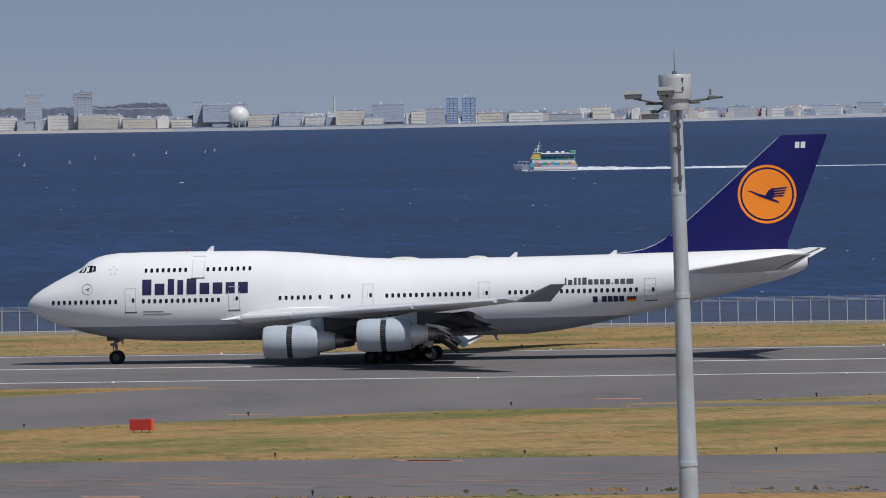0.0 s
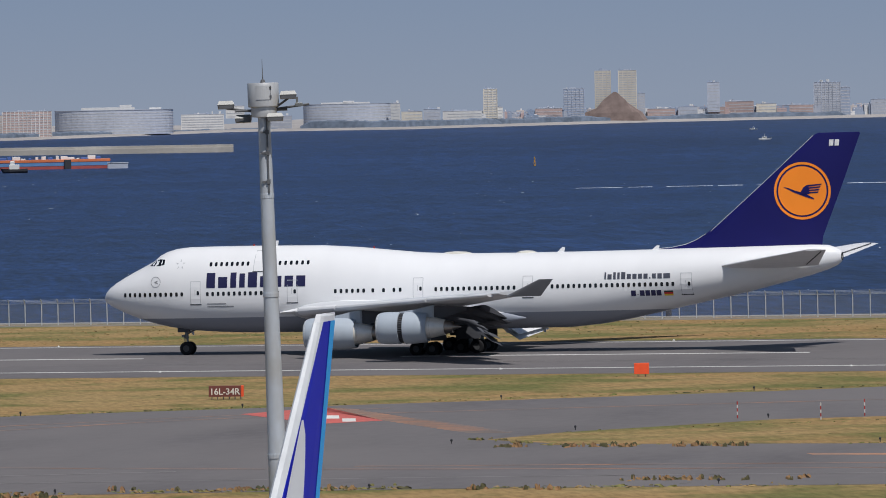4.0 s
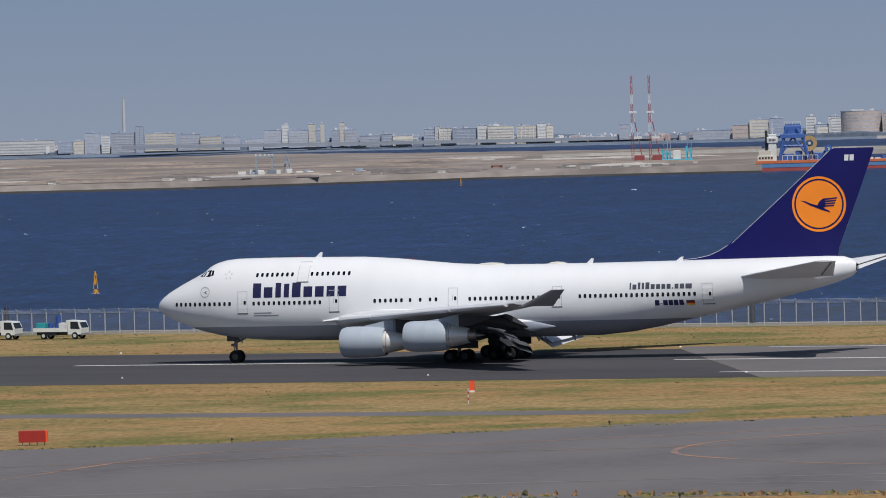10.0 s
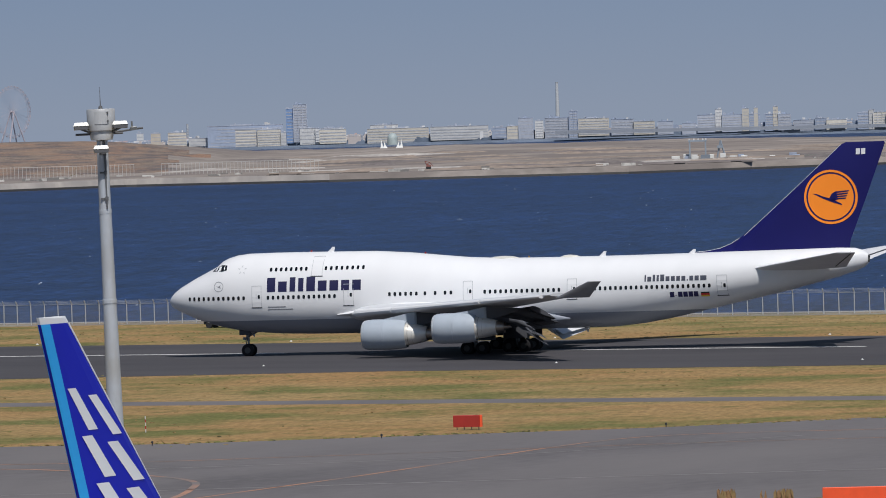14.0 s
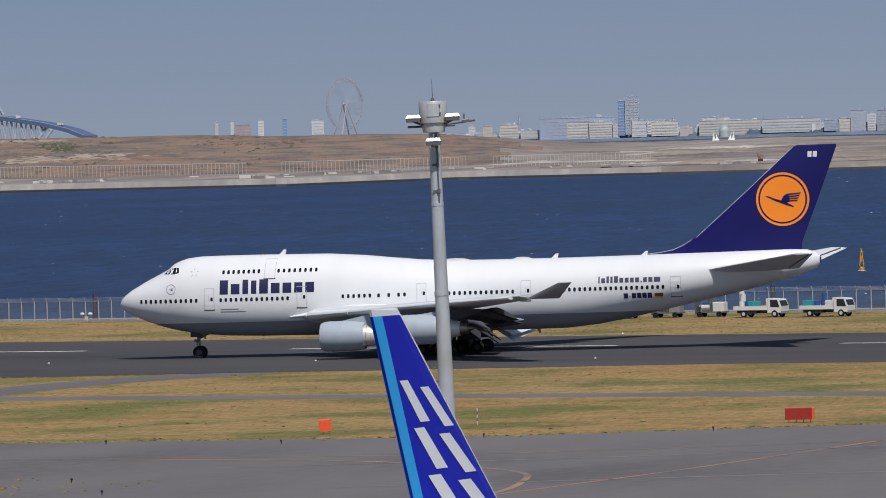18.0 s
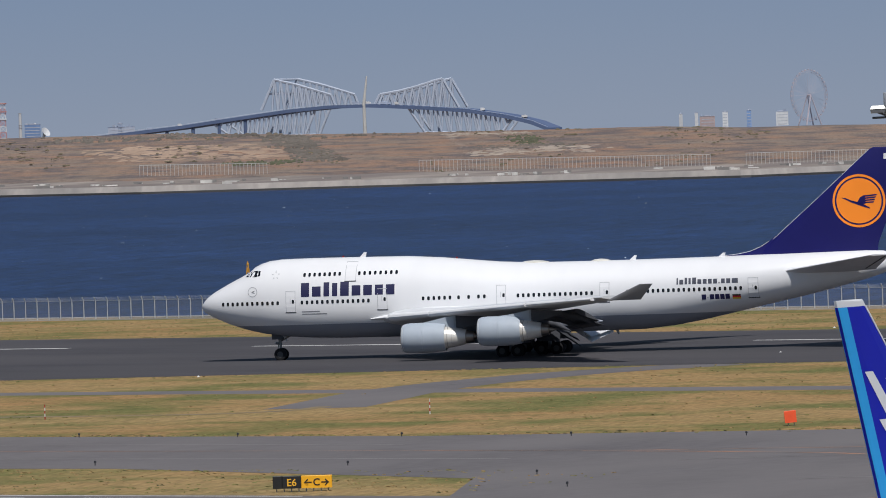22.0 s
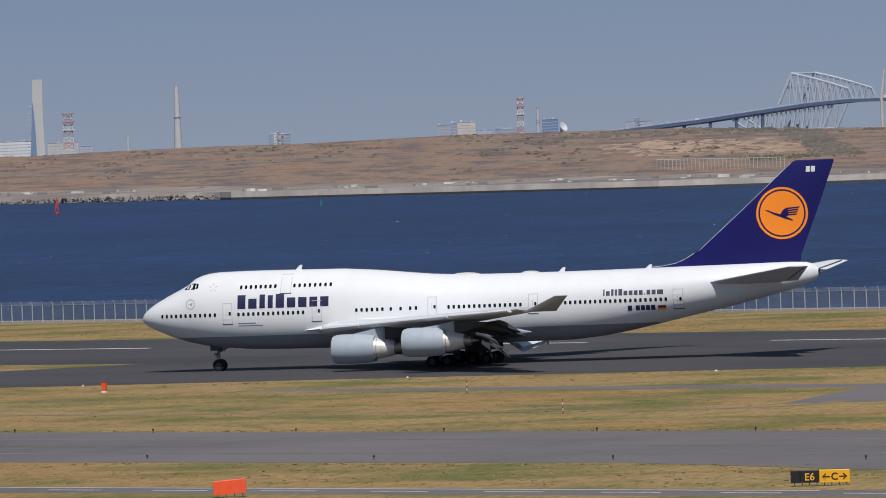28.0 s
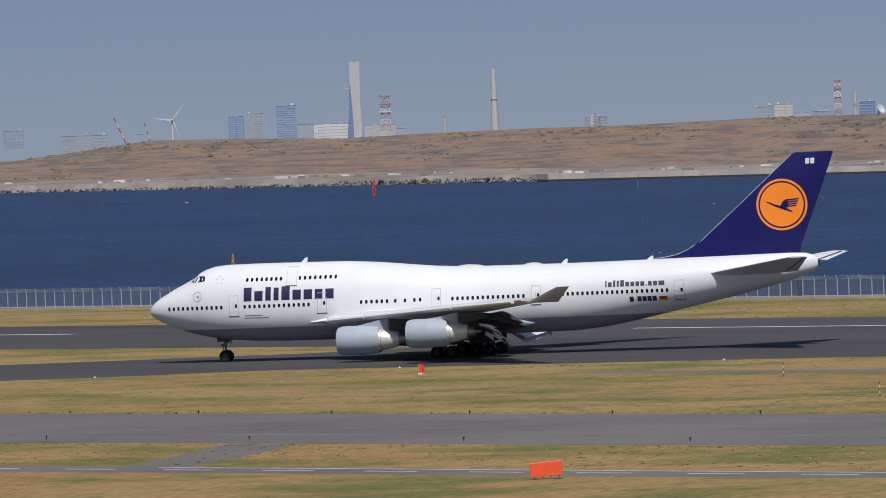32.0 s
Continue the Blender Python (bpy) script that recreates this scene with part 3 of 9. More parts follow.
block(13.324, 13.464, -0.169, -0.098, "plain", "brick")
block(13.368, 13.473, -0.109, 0.110, "plain", "haze")
block(13.085, 13.324, -0.132, -0.056, "plain", "brick")
block(12.895, 13.062, -0.137, -0.080, "plain", "cream")
block(12.585, 12.848, -0.152, -0.095, "plain", "brick")
block(19.400, 19.699, -0.229, -0.049, "ribs", "tan")
block(18.987, 19.400, -0.244, -0.022, "ribs", "brick")
block(17.540, 17.901, -0.185, -0.075, "bands", "white")
block(17.367, 17.524, -0.080, -0.009, "plain", "white")
block(16.968, 17.254, -0.196, -0.101, "plain", "haze")
block(20.061, 20.154, -0.201, -0.065, "bands", "white")
block(20.165, 20.266, -0.209, -0.129, "plain", "haze")
block(20.258, 20.343, -0.232, -0.061, "bands", "white")
block(20.041, 20.131, -0.209, -0.081, "bands", "white")
block(20.652, 20.818, -0.192, -0.077, "plain", "cream")
block(20.810, 20.962, -0.197, -0.121, "plain", "tan")
block(20.137, 20.251, -0.211, -0.149, "plain", "cream")
block(20.987, 21.296, -0.209, -0.157, "plain", "haze")
block(21.829, 21.914, -0.181, -0.090, "plain", "haze")
block(20.533, 20.647, -0.186, -0.067, "plain", "slate")
block(23.425, 23.558, -0.188, -0.084, "bands", "slate")
block(23.420, 23.463, -0.189, -0.061, "plain", "white")
block(23.316, 23.425, -0.191, -0.082, "ribs", "cream")
block(23.097, 23.316, -0.195, -0.086, "plain", "slate")
block(23.020, 23.106, -0.199, -0.065, "plain", "white")
block(22.801, 23.020, -0.197, -0.074, "bands", "cream")
block(22.925, 22.972, -0.125, -0.054, "plain", "white")
block(22.601, 22.773, -0.198, -0.079, "ribs", "cream")
block(22.525, 22.601, -0.201, -0.063, "plain", "white")
block(22.468, 22.525, -0.203, -0.079, "plain", "cream")
block(24.752, 24.902, -0.176, -0.063, "bands", "haze")
block(24.694, 24.751, -0.169, -0.018, "plain", "white")
block(24.527, 24.696, -0.177, -0.068, "bands", "haze")
block(24.469, 24.525, -0.174, -0.018, "plain", "cream")
block(24.376, 24.466, -0.176, -0.067, "bands", "slate")
block(24.393, 24.426, -0.148, -0.015, "plain", "cream")
block(24.254, 24.334, -0.179, -0.070, "bands", "slate")
block(24.224, 24.266, -0.171, -0.009, "plain", "cream")
block(24.117, 24.225, -0.177, -0.073, "bands", "haze")
block(23.650, 23.820, -0.183, -0.135, "plain", "cream")
block(23.915, 24.095, -0.186, -0.129, "plain", "haze")
block(23.820, 23.915, -0.179, -0.118, "plain", "slate")
block(24.914, 25.033, -0.188, -0.127, "plain", "haze")
block(25.105, 25.238, -0.183, -0.107, "plain", "haze")
block(25.262, 25.438, -0.178, -0.102, "bands", "cream")
block(25.437, 25.627, -0.178, -0.079, "bands", "haze")
block(25.646, 25.903, -0.177, -0.063, "bands", "cream")
block(25.910, 25.981, -0.192, 0.003, "grid", "slate")
block(25.983, 26.187, -0.193, -0.050, "bands", "haze")
block(26.197, 26.268, -0.184, -0.070, "bands", "white")
block(26.281, 26.409, -0.191, -0.044, "plain", "haze")
block(26.406, 26.505, -0.198, -0.108, "plain", "cream")
block(26.501, 26.633, -0.176, -0.119, "plain", "slate")
block(26.661, 27.149, -0.177, -0.097, "bands", "white")
block(27.164, 27.681, -0.193, -0.098, "bands", "cream")
block(27.420, 27.653, -0.096, -0.067, "plain", "white")
block(27.876, 28.116, -0.161, -0.081, "bands", "white")
block(28.387, 29.024, -0.186, -0.038, "plain", "slate")
block(28.614, 28.789, -0.181, -0.076, "bands", "cream")
block(28.407, 28.605, -0.187, -0.078, "bands", "cream")
block(28.351, 28.407, -0.191, -0.106, "plain", "white")
block(28.299, 28.360, -0.165, 0.091, "plain", "blue")
block(28.185, 28.298, -0.158, 0.126, "grid", "haze")
block(28.087, 28.247, -0.180, -0.076, "plain", "white")
block(27.858, 28.083, -0.177, -0.092, "bands", "cream")
block(29.419, 29.500, -0.161, -0.085, "plain", "cream")
block(29.201, 29.357, -0.162, -0.081, "bands", "cream")
block(29.022, 29.183, -0.168, -0.134, "plain", "white")
block(29.562, 29.619, -0.152, -0.081, "plain", "white")
block(31.723, 31.752, -0.030, 0.013, "plain", "white")
block(31.592, 31.620, -0.025, 0.018, "plain", "white")
block(31.341, 31.387, -0.034, 0.018, "plain", "white")
block(31.146, 31.183, -0.041, 0.025, "plain", "blue")
block(30.836, 30.938, -0.033, 0.005, "plain", "white")
block(31.453, 31.579, -0.047, -0.014, "plain", "brick")
block(38.024, 38.138, -0.006, 0.089, "plain", "haze")
block(37.967, 38.019, 0.001, 0.105, "plain", "slate")
block(37.815, 37.967, -0.003, 0.107, "plain", "cream")
block(37.675, 37.808, -0.008, 0.030, "plain", "haze")
block(37.447, 37.651, -0.014, 0.038, "plain", "slate")
block(37.120, 37.253, 0.002, 0.106, "plain", "blue")
block(39.372, 39.558, 0.007, 0.064, "plain", "slate")
block(39.427, 39.511, 0.007, 0.078, "plain", "white")
block(36.330, 36.554, 0.009, 0.061, "plain", "haze")
block(36.433, 36.472, 0.043, 0.090, "plain", "slate")
block(42.432, 42.555, -0.014, 0.171, "grid", "blue")
block(42.251, 42.388, -0.020, 0.189, "grid", "haze")
block(41.987, 42.153, -0.029, 0.247, "bands", "blue")
block(41.841, 41.984, -0.025, 0.085, "plain", "haze")
block(41.546, 41.841, -0.032, 0.082, "plain", "white")
block(41.156, 41.413, -0.047, 0.058, "plain", "white")
block(41.033, 41.147, -0.035, 0.023, "plain", "haze")
block(39.382, 39.520, -0.019, 0.062, "plain", "slate")
block(39.439, 39.486, -0.018, 0.081, "plain", "white")
block(44.277, 44.452, 0.047, 0.117, "plain", "slate")
block(43.572, 43.968, -0.001, 0.056, "plain", "haze")
block(43.281, 43.357, -0.015, 0.051, "plain", "slate")


def round_hotel(a0, a1, e0, e1, colour, depth, storeys, label, penthouse=()):
    """A far hotel with a curved front: storeys of window bands between pale parapets."""
    az = (a0 + a1) / 2
    d = min(4880, reach(shore_far(az)) + 60)
    r = d * math.tan(radians(a1 - a0)) / 2
    z0, z1 = rise(d, e0) - 2.5, rise(d, e1)
    h = z1 - z0
    b = thing("far_hotel", label, "hotel", pose(*polar(az, d, z0), 0, 0, az), "distant hotels")
    arc = lambda k: [(r * k * math.sin(q), -r * depth * k * math.cos(q)) for q in [radians(-90 + 7.5 * i) for i in range(25)]]
    piece("wall", slab(arc(1.0) + [(r, 6), (-r, 6)], 0, h), FAR[colour], b)
    for i in range(storeys):
        z = 1.2 + (h - 1.6) * i / storeys
        piece("window_band", slab(arc(1.004) + [(r * 0.99, 0), (-r * 0.99, 0)], z, z + (h - 1.6) / storeys * 0.42), HAZED_GLASS, b)
    piece("roof", slab(arc(1.012) + [(r * 1.01, 6.1), (-r * 1.01, 6.1)], h, h + 0.4), FAR["haze"], b)
    for x0, x1, hh in penthouse:
        piece("roof_house", box(r * x0, r * x1, -r * depth * 0.5, 3, h + 0.4, h + 0.4 + hh, 0.05), FAR["white"], b)


round_hotel(19.70, 20.05, -0.206, -0.027, "tan", 0.75, 7, "tan drum-shaped hotel on the far shore", ((-0.5, 0.1, 0.7), (0.4, 0.6, 1.0)))
round_hotel(17.967, 18.959, -0.195, -0.026, "haze", 0.55, 8, "long pale hotel with a curved banded front", ((-0.55, 0.35, 1.6), (0.1, 0.3, 3.0), (0.6, 0.8, 1.0)))
round_hotel(16.127, 16.871, -0.190, -0.013, "haze", 0.45, 8, "long pale hotel with a curved banded front", ((-0.6, 0.5, 0.9), (-0.1, 0.15, 1.8)))
for a_, w_, top_ in ((9.504, 0.082, 0.122), (9.918, 0.078, 0.11)):
    block(a_ - w_, a_ + w_, top_ - 0.034, top_, "plain", "haze")


def round_dome():
    d = reach(shore_far(8.2)) + 50
    r = d * math.tan(radians(0.088))
    t = thing("gas_dome", "white spherical tank between sheds on the far shore", "tank", pose(*polar(8.197, d, rise(d, -0.102)), 0, 0, 8.2))
    piece("shell", turned([(r * math.sin(radians(a)), r * math.cos(radians(a))) for a in range(-85, 91, 10)], 24), mat("tank_white", (0.62, 0.62, 0.6), 0.4, vary=0.04, size=5), t, "white steel shell", True)
    for i in range(8):
        a = i * math.pi / 4
        piece("leg", tube((r * 0.8 * math.cos(a), r * 0.8 * math.sin(a), -r * 0.5), (r * 0.85 * math.cos(a), r * 0.85 * math.sin(a), -r - 4.5), 0.4), FAR["haze"], t)
    piece("finial", tube((0, 0, r), (0, 0, r + 2.2), 0.3), FAR["haze"], t)


round_dome()


def chimney(az, e0, e1, w0, w1, d, label, material, bands=0):
    c = thing("chimney", label, "chimney", pose(*polar(az, d, rise(d, e0) - 5), 0, 0, az))
    h = rise(d, e1) - rise(d, e0) + 5
    r0, r1 = d * math.tan(radians(w0)) / 2, d * math.tan(radians(w1)) / 2
    piece("shaft", turned([(0, r0), (h * 0.5, (r0 + r1) / 2), (h - 0.4, r1), (h - 0.4, r1 * 1.1), (h, r1 * 1.1)], 16), material, c, "", True)
    piece("mouth", turned([(h, r1 * 0.8), (h + 0.15, r1 * 0.78)], 12), BLACK_FAR, c)
    for i in range(bands):
        z = h * (0.55 + 0.09 * i)
        r = r0 + (r1 - r0) * z / h
        piece("gallery", turned([(z, r), (z, r * 1.25), (z + 0.5, r * 1.25), (z + 0.5, r)], 12), FAR["haze"], c)


BLACK_FAR = mat("soot", (0.03, 0.03, 0.03), 0.9)
CHIM = mat("chimney_concrete", (0.47, 0.475, 0.48), 0.8, vary=0.06, size=8)
chimney(7.393, -0.16, 0.059, 0.022, 0.016, 4700, "slim pale chimney on the far shore", CHIM)
chimney(26.075, -0.06, 0.249, 0.038, 0.022, 4720, "tall slim white chimney behind housing blocks", CHIM)
chimney(40.318, -0.03, 0.509, 0.074, 0.034, 4500, "tall tapered white chimney beyond the landfill hill", CHIM, 1)
chimney(40.738, -0.03, 0.11, 0.024, 0.02, 4500, "short white chimney beyond the landfill hill", CHIM)
chimney(37.288, -0.01, 0.205, 0.03, 0.022, 4500, "white cylindrical tower with round head", CHIM, 2)
chimney(29.19, -0.19, -0.01, 0.02, 0.016, 4600, "slim white watch tower by the shore", CHIM, 4)


def stack_tower():
    """The incinerator's broad stack: two leaning walls."""
    d = 4500
    k = d * math.tan(radians(1))
    t = thing("stack_tower", "tall broad pale stack with blue flank, narrowing at mid height", "chimney", pose(*polar(41.5, d, rise(d, -0.06)), 0, 0, 41.5))
    h = rise(d, 0.598) - rise(d, -0.06)
    piece("face", rings([[(-0.055 * k * s + o * k, -0.03 * k * s, z), (0.055 * k * s + o * k, -0.03 * k * s, z), (0.055 * k * s + o * k, 0.03 * k * s, z), (-0.055 * k * s + o * k, 0.03 * k * s, z)] for z, s, o in ((0, 0.95, 0.012), (h * 0.45, 0.78, 0.012), (h * 0.75, 0.76, 0.015), (h, 0.76, 0.017))]), CHIM, t, "pale concrete face")
    piece("flank", rings([[(-0.06 * k + o, -0.034 * k, z), (-0.06 * k + o + w, -0.034 * k, z), (-0.06 * k + o + w, 0, z), (-0.06 * k + o, 0, z)] for z, w, o in ((0, 0.055 * k, 0.0), (h * 0.4, 0.03 * k, 0.018 * k), (h * 0.7, 0.008 * k, 0.026 * k))]), FAR["blue"], t, "blue flank")
    for i in range(8):
        z = h * (0.06 + 0.085 * i)
        piece("stair_landing", box(-0.075 * k + i * 0.1, -0.045 * k + i * 0.1, -0.04 * k, -0.02 * k, z, z + 0.5), FAR["haze"], t)


stack_tower()
RED = mat("faded_red_steel", (0.40, 0.17, 0.16), 0.6, vary=0.1, size=2)
PALE = mat("pale_steel", (0.55, 0.56, 0.57), 0.6, vary=0.06, size=3)


def lattice(az, e0, e1, w, d, label, heads=True):
    t = thing("lattice_tower", label, "tower", pose(*polar(az, d, rise(d, e0) - 3), 0, 0, az))
    h = rise(d, e1) - rise(d, e0) + 3
    k = d * math.tan(radians(w)) / 2
    n = 7
    for i in range(n):
        z0, z1 = h * i / n, h * (i + 1) / n
        s0, s1 = k * (1 - 0.25 * i / n), k * (1 - 0.25 * (i + 1) / n)
        g = []
        for a, b in ((-1, -1), (1, -1), (1, 1), (-1, 1)):
            g.append(tube((a * s0, b * s0, z0), (a * s1, b * s1, z1), 0.34, n=4))
        g += [tube((-s0, -s0, z0), (s1, -s1, z1), 0.22, n=4), tube((s0, -s0, z0), (-s1, -s1, z1), 0.22, n=4), tube((-s1, -s1, z1), (s1, -s1, z1), 0.3, n=4)]
        piece("mast_section", join(*g), RED if i % 2 else PALE, t, "red steel lattice" if i % 2 else "white steel lattice")
    if heads:
        for z in (0.62, 0.8, 1.0):
            piece("platform", box(-k * 1.25, k * 1.25, -k * 1.25, k * 1.25, h * z - 0.7, h * z), RED if z > 0.7 else PALE, t)


lattice(41.236, -0.01, 0.305, 0.085, 4550, "red and white lattice mast beyond the hill")
lattice(37.433, -0.01, 0.295, 0.055, 4550, "red and white lattice mast beyond the hill")


def dish_antenna():
    t = thing("dish_antenna", "white dish antenna on the hill's edge", "antenna", pose(*polar(37.09, 4400, rise(4400, 0.0) - 2), 0, 0, 37.1))
    piece("dish", moved(turned([(0.0, 0.2), (0.5, 2.0), (1.3, 3.2), (1.5, 3.3), (1.0, 2.2), (0.3, 0.4)], 20), Matrix.Translation((0.3, 0, 4.5)) @ Euler((radians(35), radians(50), 0)).to_matrix().to_4x4()), PALE, t, "", True)
    piece("mount", tube((-0.5, 0, 0), (0, 0, 4.5), 1.2, 0.8), PALE, t)


dish_antenna()


def turbine():
    d = 4400
    t = thing("wind_turbine", "white three-bladed wind turbine turning on the landfill hill", "wind turbine", pose(*polar(43.03, d, rise(d, -0.03) - 3), 0, 0, 43.0))
    h = rise(d, 0.158) - rise(d, -0.03) + 3
    piece("mast", turned([(0, 0.95), (h * 0.5, 0.75), (h, 0.5)], 14), PALE, t, "white tapered mast", True)
    piece("nacelle", box(-0.7, 0.7, -1.2, 2.4, h - 0.5, h + 0.9, 0.2), PALE, t, "white nacelle")
    r = piece("rotor", moved(turned([(-0.9, 0.1), (-0.5, 0.55), (0.3, 0.7)], 12, "y"), Matrix.Identity(4)), PALE, t, "white hub", True)
    r.matrix_basis = Matrix.Translation((0, -1.5, h + 0.2))
    for i in range(3):
        a = radians(90 + 120 * i)
        c, s = math.cos(a), math.sin(a)
        at = Matrix(((c, 0, -s, 0), (0, 1, 0, 0), (s, 0, c, 0), (0, 0, 0, 1)))
        lp = [[(x, -w * 0.3, w), (x, 0, w * 1.1), (x, w * 0.2, -w * 0.4), (x, -w * 0.1, -w * 0.5)] for x, w in ((0.4, 0.3), (2.2, 0.62), (7.0, 0.36), (12.4, 0.1))]
        piece("blade", moved(rings(lp), at), PALE, r, "white blade")
    return r


ROTOR = turbine()


def ferris_wheel():
    d = 4780
    t = thing("ferris_wheel", "tall hazy Ferris wheel on the far shore", "Ferris wheel", pose(*polar(30.655, d, rise(d, 0.134)), 0, 0, 30.65 + 46))
    r = d * math.tan(radians(0.212))
    m = mat("wheel_steel", (0.42, 0.37, 0.40), 0.7, vary=0.05, size=4)
    q = [2 * math.pi * i / 48 for i in range(48)]
    for y in (-0.9, 0.9):
        for rr in (r, r * 0.93):
            piece("rim", join(*[tube((rr * math.cos(a), y, rr * math.sin(a)), (rr * math.cos(b), y, rr * math.sin(b)), 0.10, n=4) for a, b in zip(q, q[1:] + q[:1])]), m, t)
        piece("spokes", join(*[tube((0, y * 1.5, 0), (r * math.cos(a), y, r * math.sin(a)), 0.05, n=3) for a in q[::2]]), m, t)
    cab = None
    for i in range(36):
        a = 2 * math.pi * i / 36
        at = Matrix.Translation((r * 1.02 * math.cos(a), 0, r * 1.02 * math.sin(a)))
        if cab is None:
            cab = piece("gondola", box(-0.38, 0.38, -0.5, 0.5, -0.5, 0.45, 0.12), m, t, "", False, at)
        else:
            again(cab, at)
    piece("hub", turned([(-1.6, 0.7), (1.6, 0.7)], 12, "y"), m, t)
    for y in (-1, 1):
        for x in (-1, 1):
            piece("leg", tube((0, y * 1.6, 0), (x * r * 0.42, y * 4, -r * 1.18), 0.4, 0.55, 6), m, t)


ferris_wheel()


def tents():
    for az in (27.563, 27.438):
        d = 4500
        t = thing("white_tent", "white pointed tent roof on the far shore", "tent", pose(*polar(az, d, rise(d, -0.232)), 0, 0, az), "pair of white tents")
        w, h = 2.9, 5.4
        piece("canopy", rings([[(-w, -2, 0), (w, -2, 0), (w, 2, 0), (-w, 2, 0)], [(-w * 0.4, -1, h * 0.35), (w * 0.4, -1, h * 0.35), (w * 0.4, 1, h * 0.35), (-w * 0.4, 1, h * 0.35)], [(-0.1, -0.1, h), (0.1, -0.1, h), (0.1, 0.1, h), (-0.1, 0.1, h)]]), mat("tent_white", (0.72, 0.72, 0.7), 0.7), t)
        piece("canopy_wing", rings([[(w * 0.3, -1, 0), (w * 1.25, -1, 0), (w * 1.25, 1, 0), (w * 0.3, 1, 0)], [(w * 0.3, -0.2, h * 0.7), (w * 0.4, -0.2, h * 0.7), (w * 0.4, 0.2, h * 0.7), (w * 0.3, 0.2, h * 0.7)]]), mat("tent_white", (0.72, 0.72, 0.7), 0.7), t)


tents()


def brown_mountain():
    d = reach(shore_far(14.27)) + 42
    rnd = random.Random(7)
    k = d * math.tan(radians(1))
    lp = []
    for e, w in ((-0.20, 0.30), (-0.13, 0.25), (-0.08, 0.16), (-0.02, 0.085), (0.03, 0.035), (0.045, 0.012)):
        lp.append([(w * k * math.cos(a) * rnd.uniform(0.8, 1.15), w * 0.12 * k * math.sin(a) * rnd.uniform(0.8, 1.15), rise(d, e)) for a in [2 * math.pi * i / 14 for i in range(14)]])
    m = piece("artificial_mountain", rings(lp), mat("brown_rock", (0.20, 0.15, 0.135), 0.95, vary=0.3, size=4), None, "", False, pose(*polar(14.25, d), 0, 0, 14.25))
    tagged(m, "brown rocky artificial mountain on the far shore", "mountain")


brown_mountain()


# ---- landfill island ----
def shore_near(az):
    return between(az, [18.2, 20, 22, 23, 25.5, 28, 29.7, 31.2, 34, 35, 36.3, 38, 39.9, 40.1, 42.4, 44.4, 48], [-0.52, -0.525, -0.52, -0.52, -0.54, -0.535, -0.525, -0.54, -0.52, -0.516, -0.51, -0.492, -0.472, -0.462, -0.433, -0.404, -0.36])


def crest(az):
    return between(az, [18.2, 22, 23.5, 25, 26, 27, 28, 28.7, 29.2, 29.9, 30.5, 31.2, 31.9, 32.6, 34, 35, 36, 38, 39.3, 40, 41, 41.6, 42.5, 43.2, 44.3, 45.2, 48], [-0.31, -0.30, -0.285, -0.257, -0.264, -0.252, -0.258, -0.25, -0.2, -0.135, -0.12, -0.118, -0.085, -0.082, -0.068, -0.05, -0.008, 0.002, -0.022, -0.018, -0.03, -0.045, -0.015, -0.004, -0.13, -0.16, -0.17])


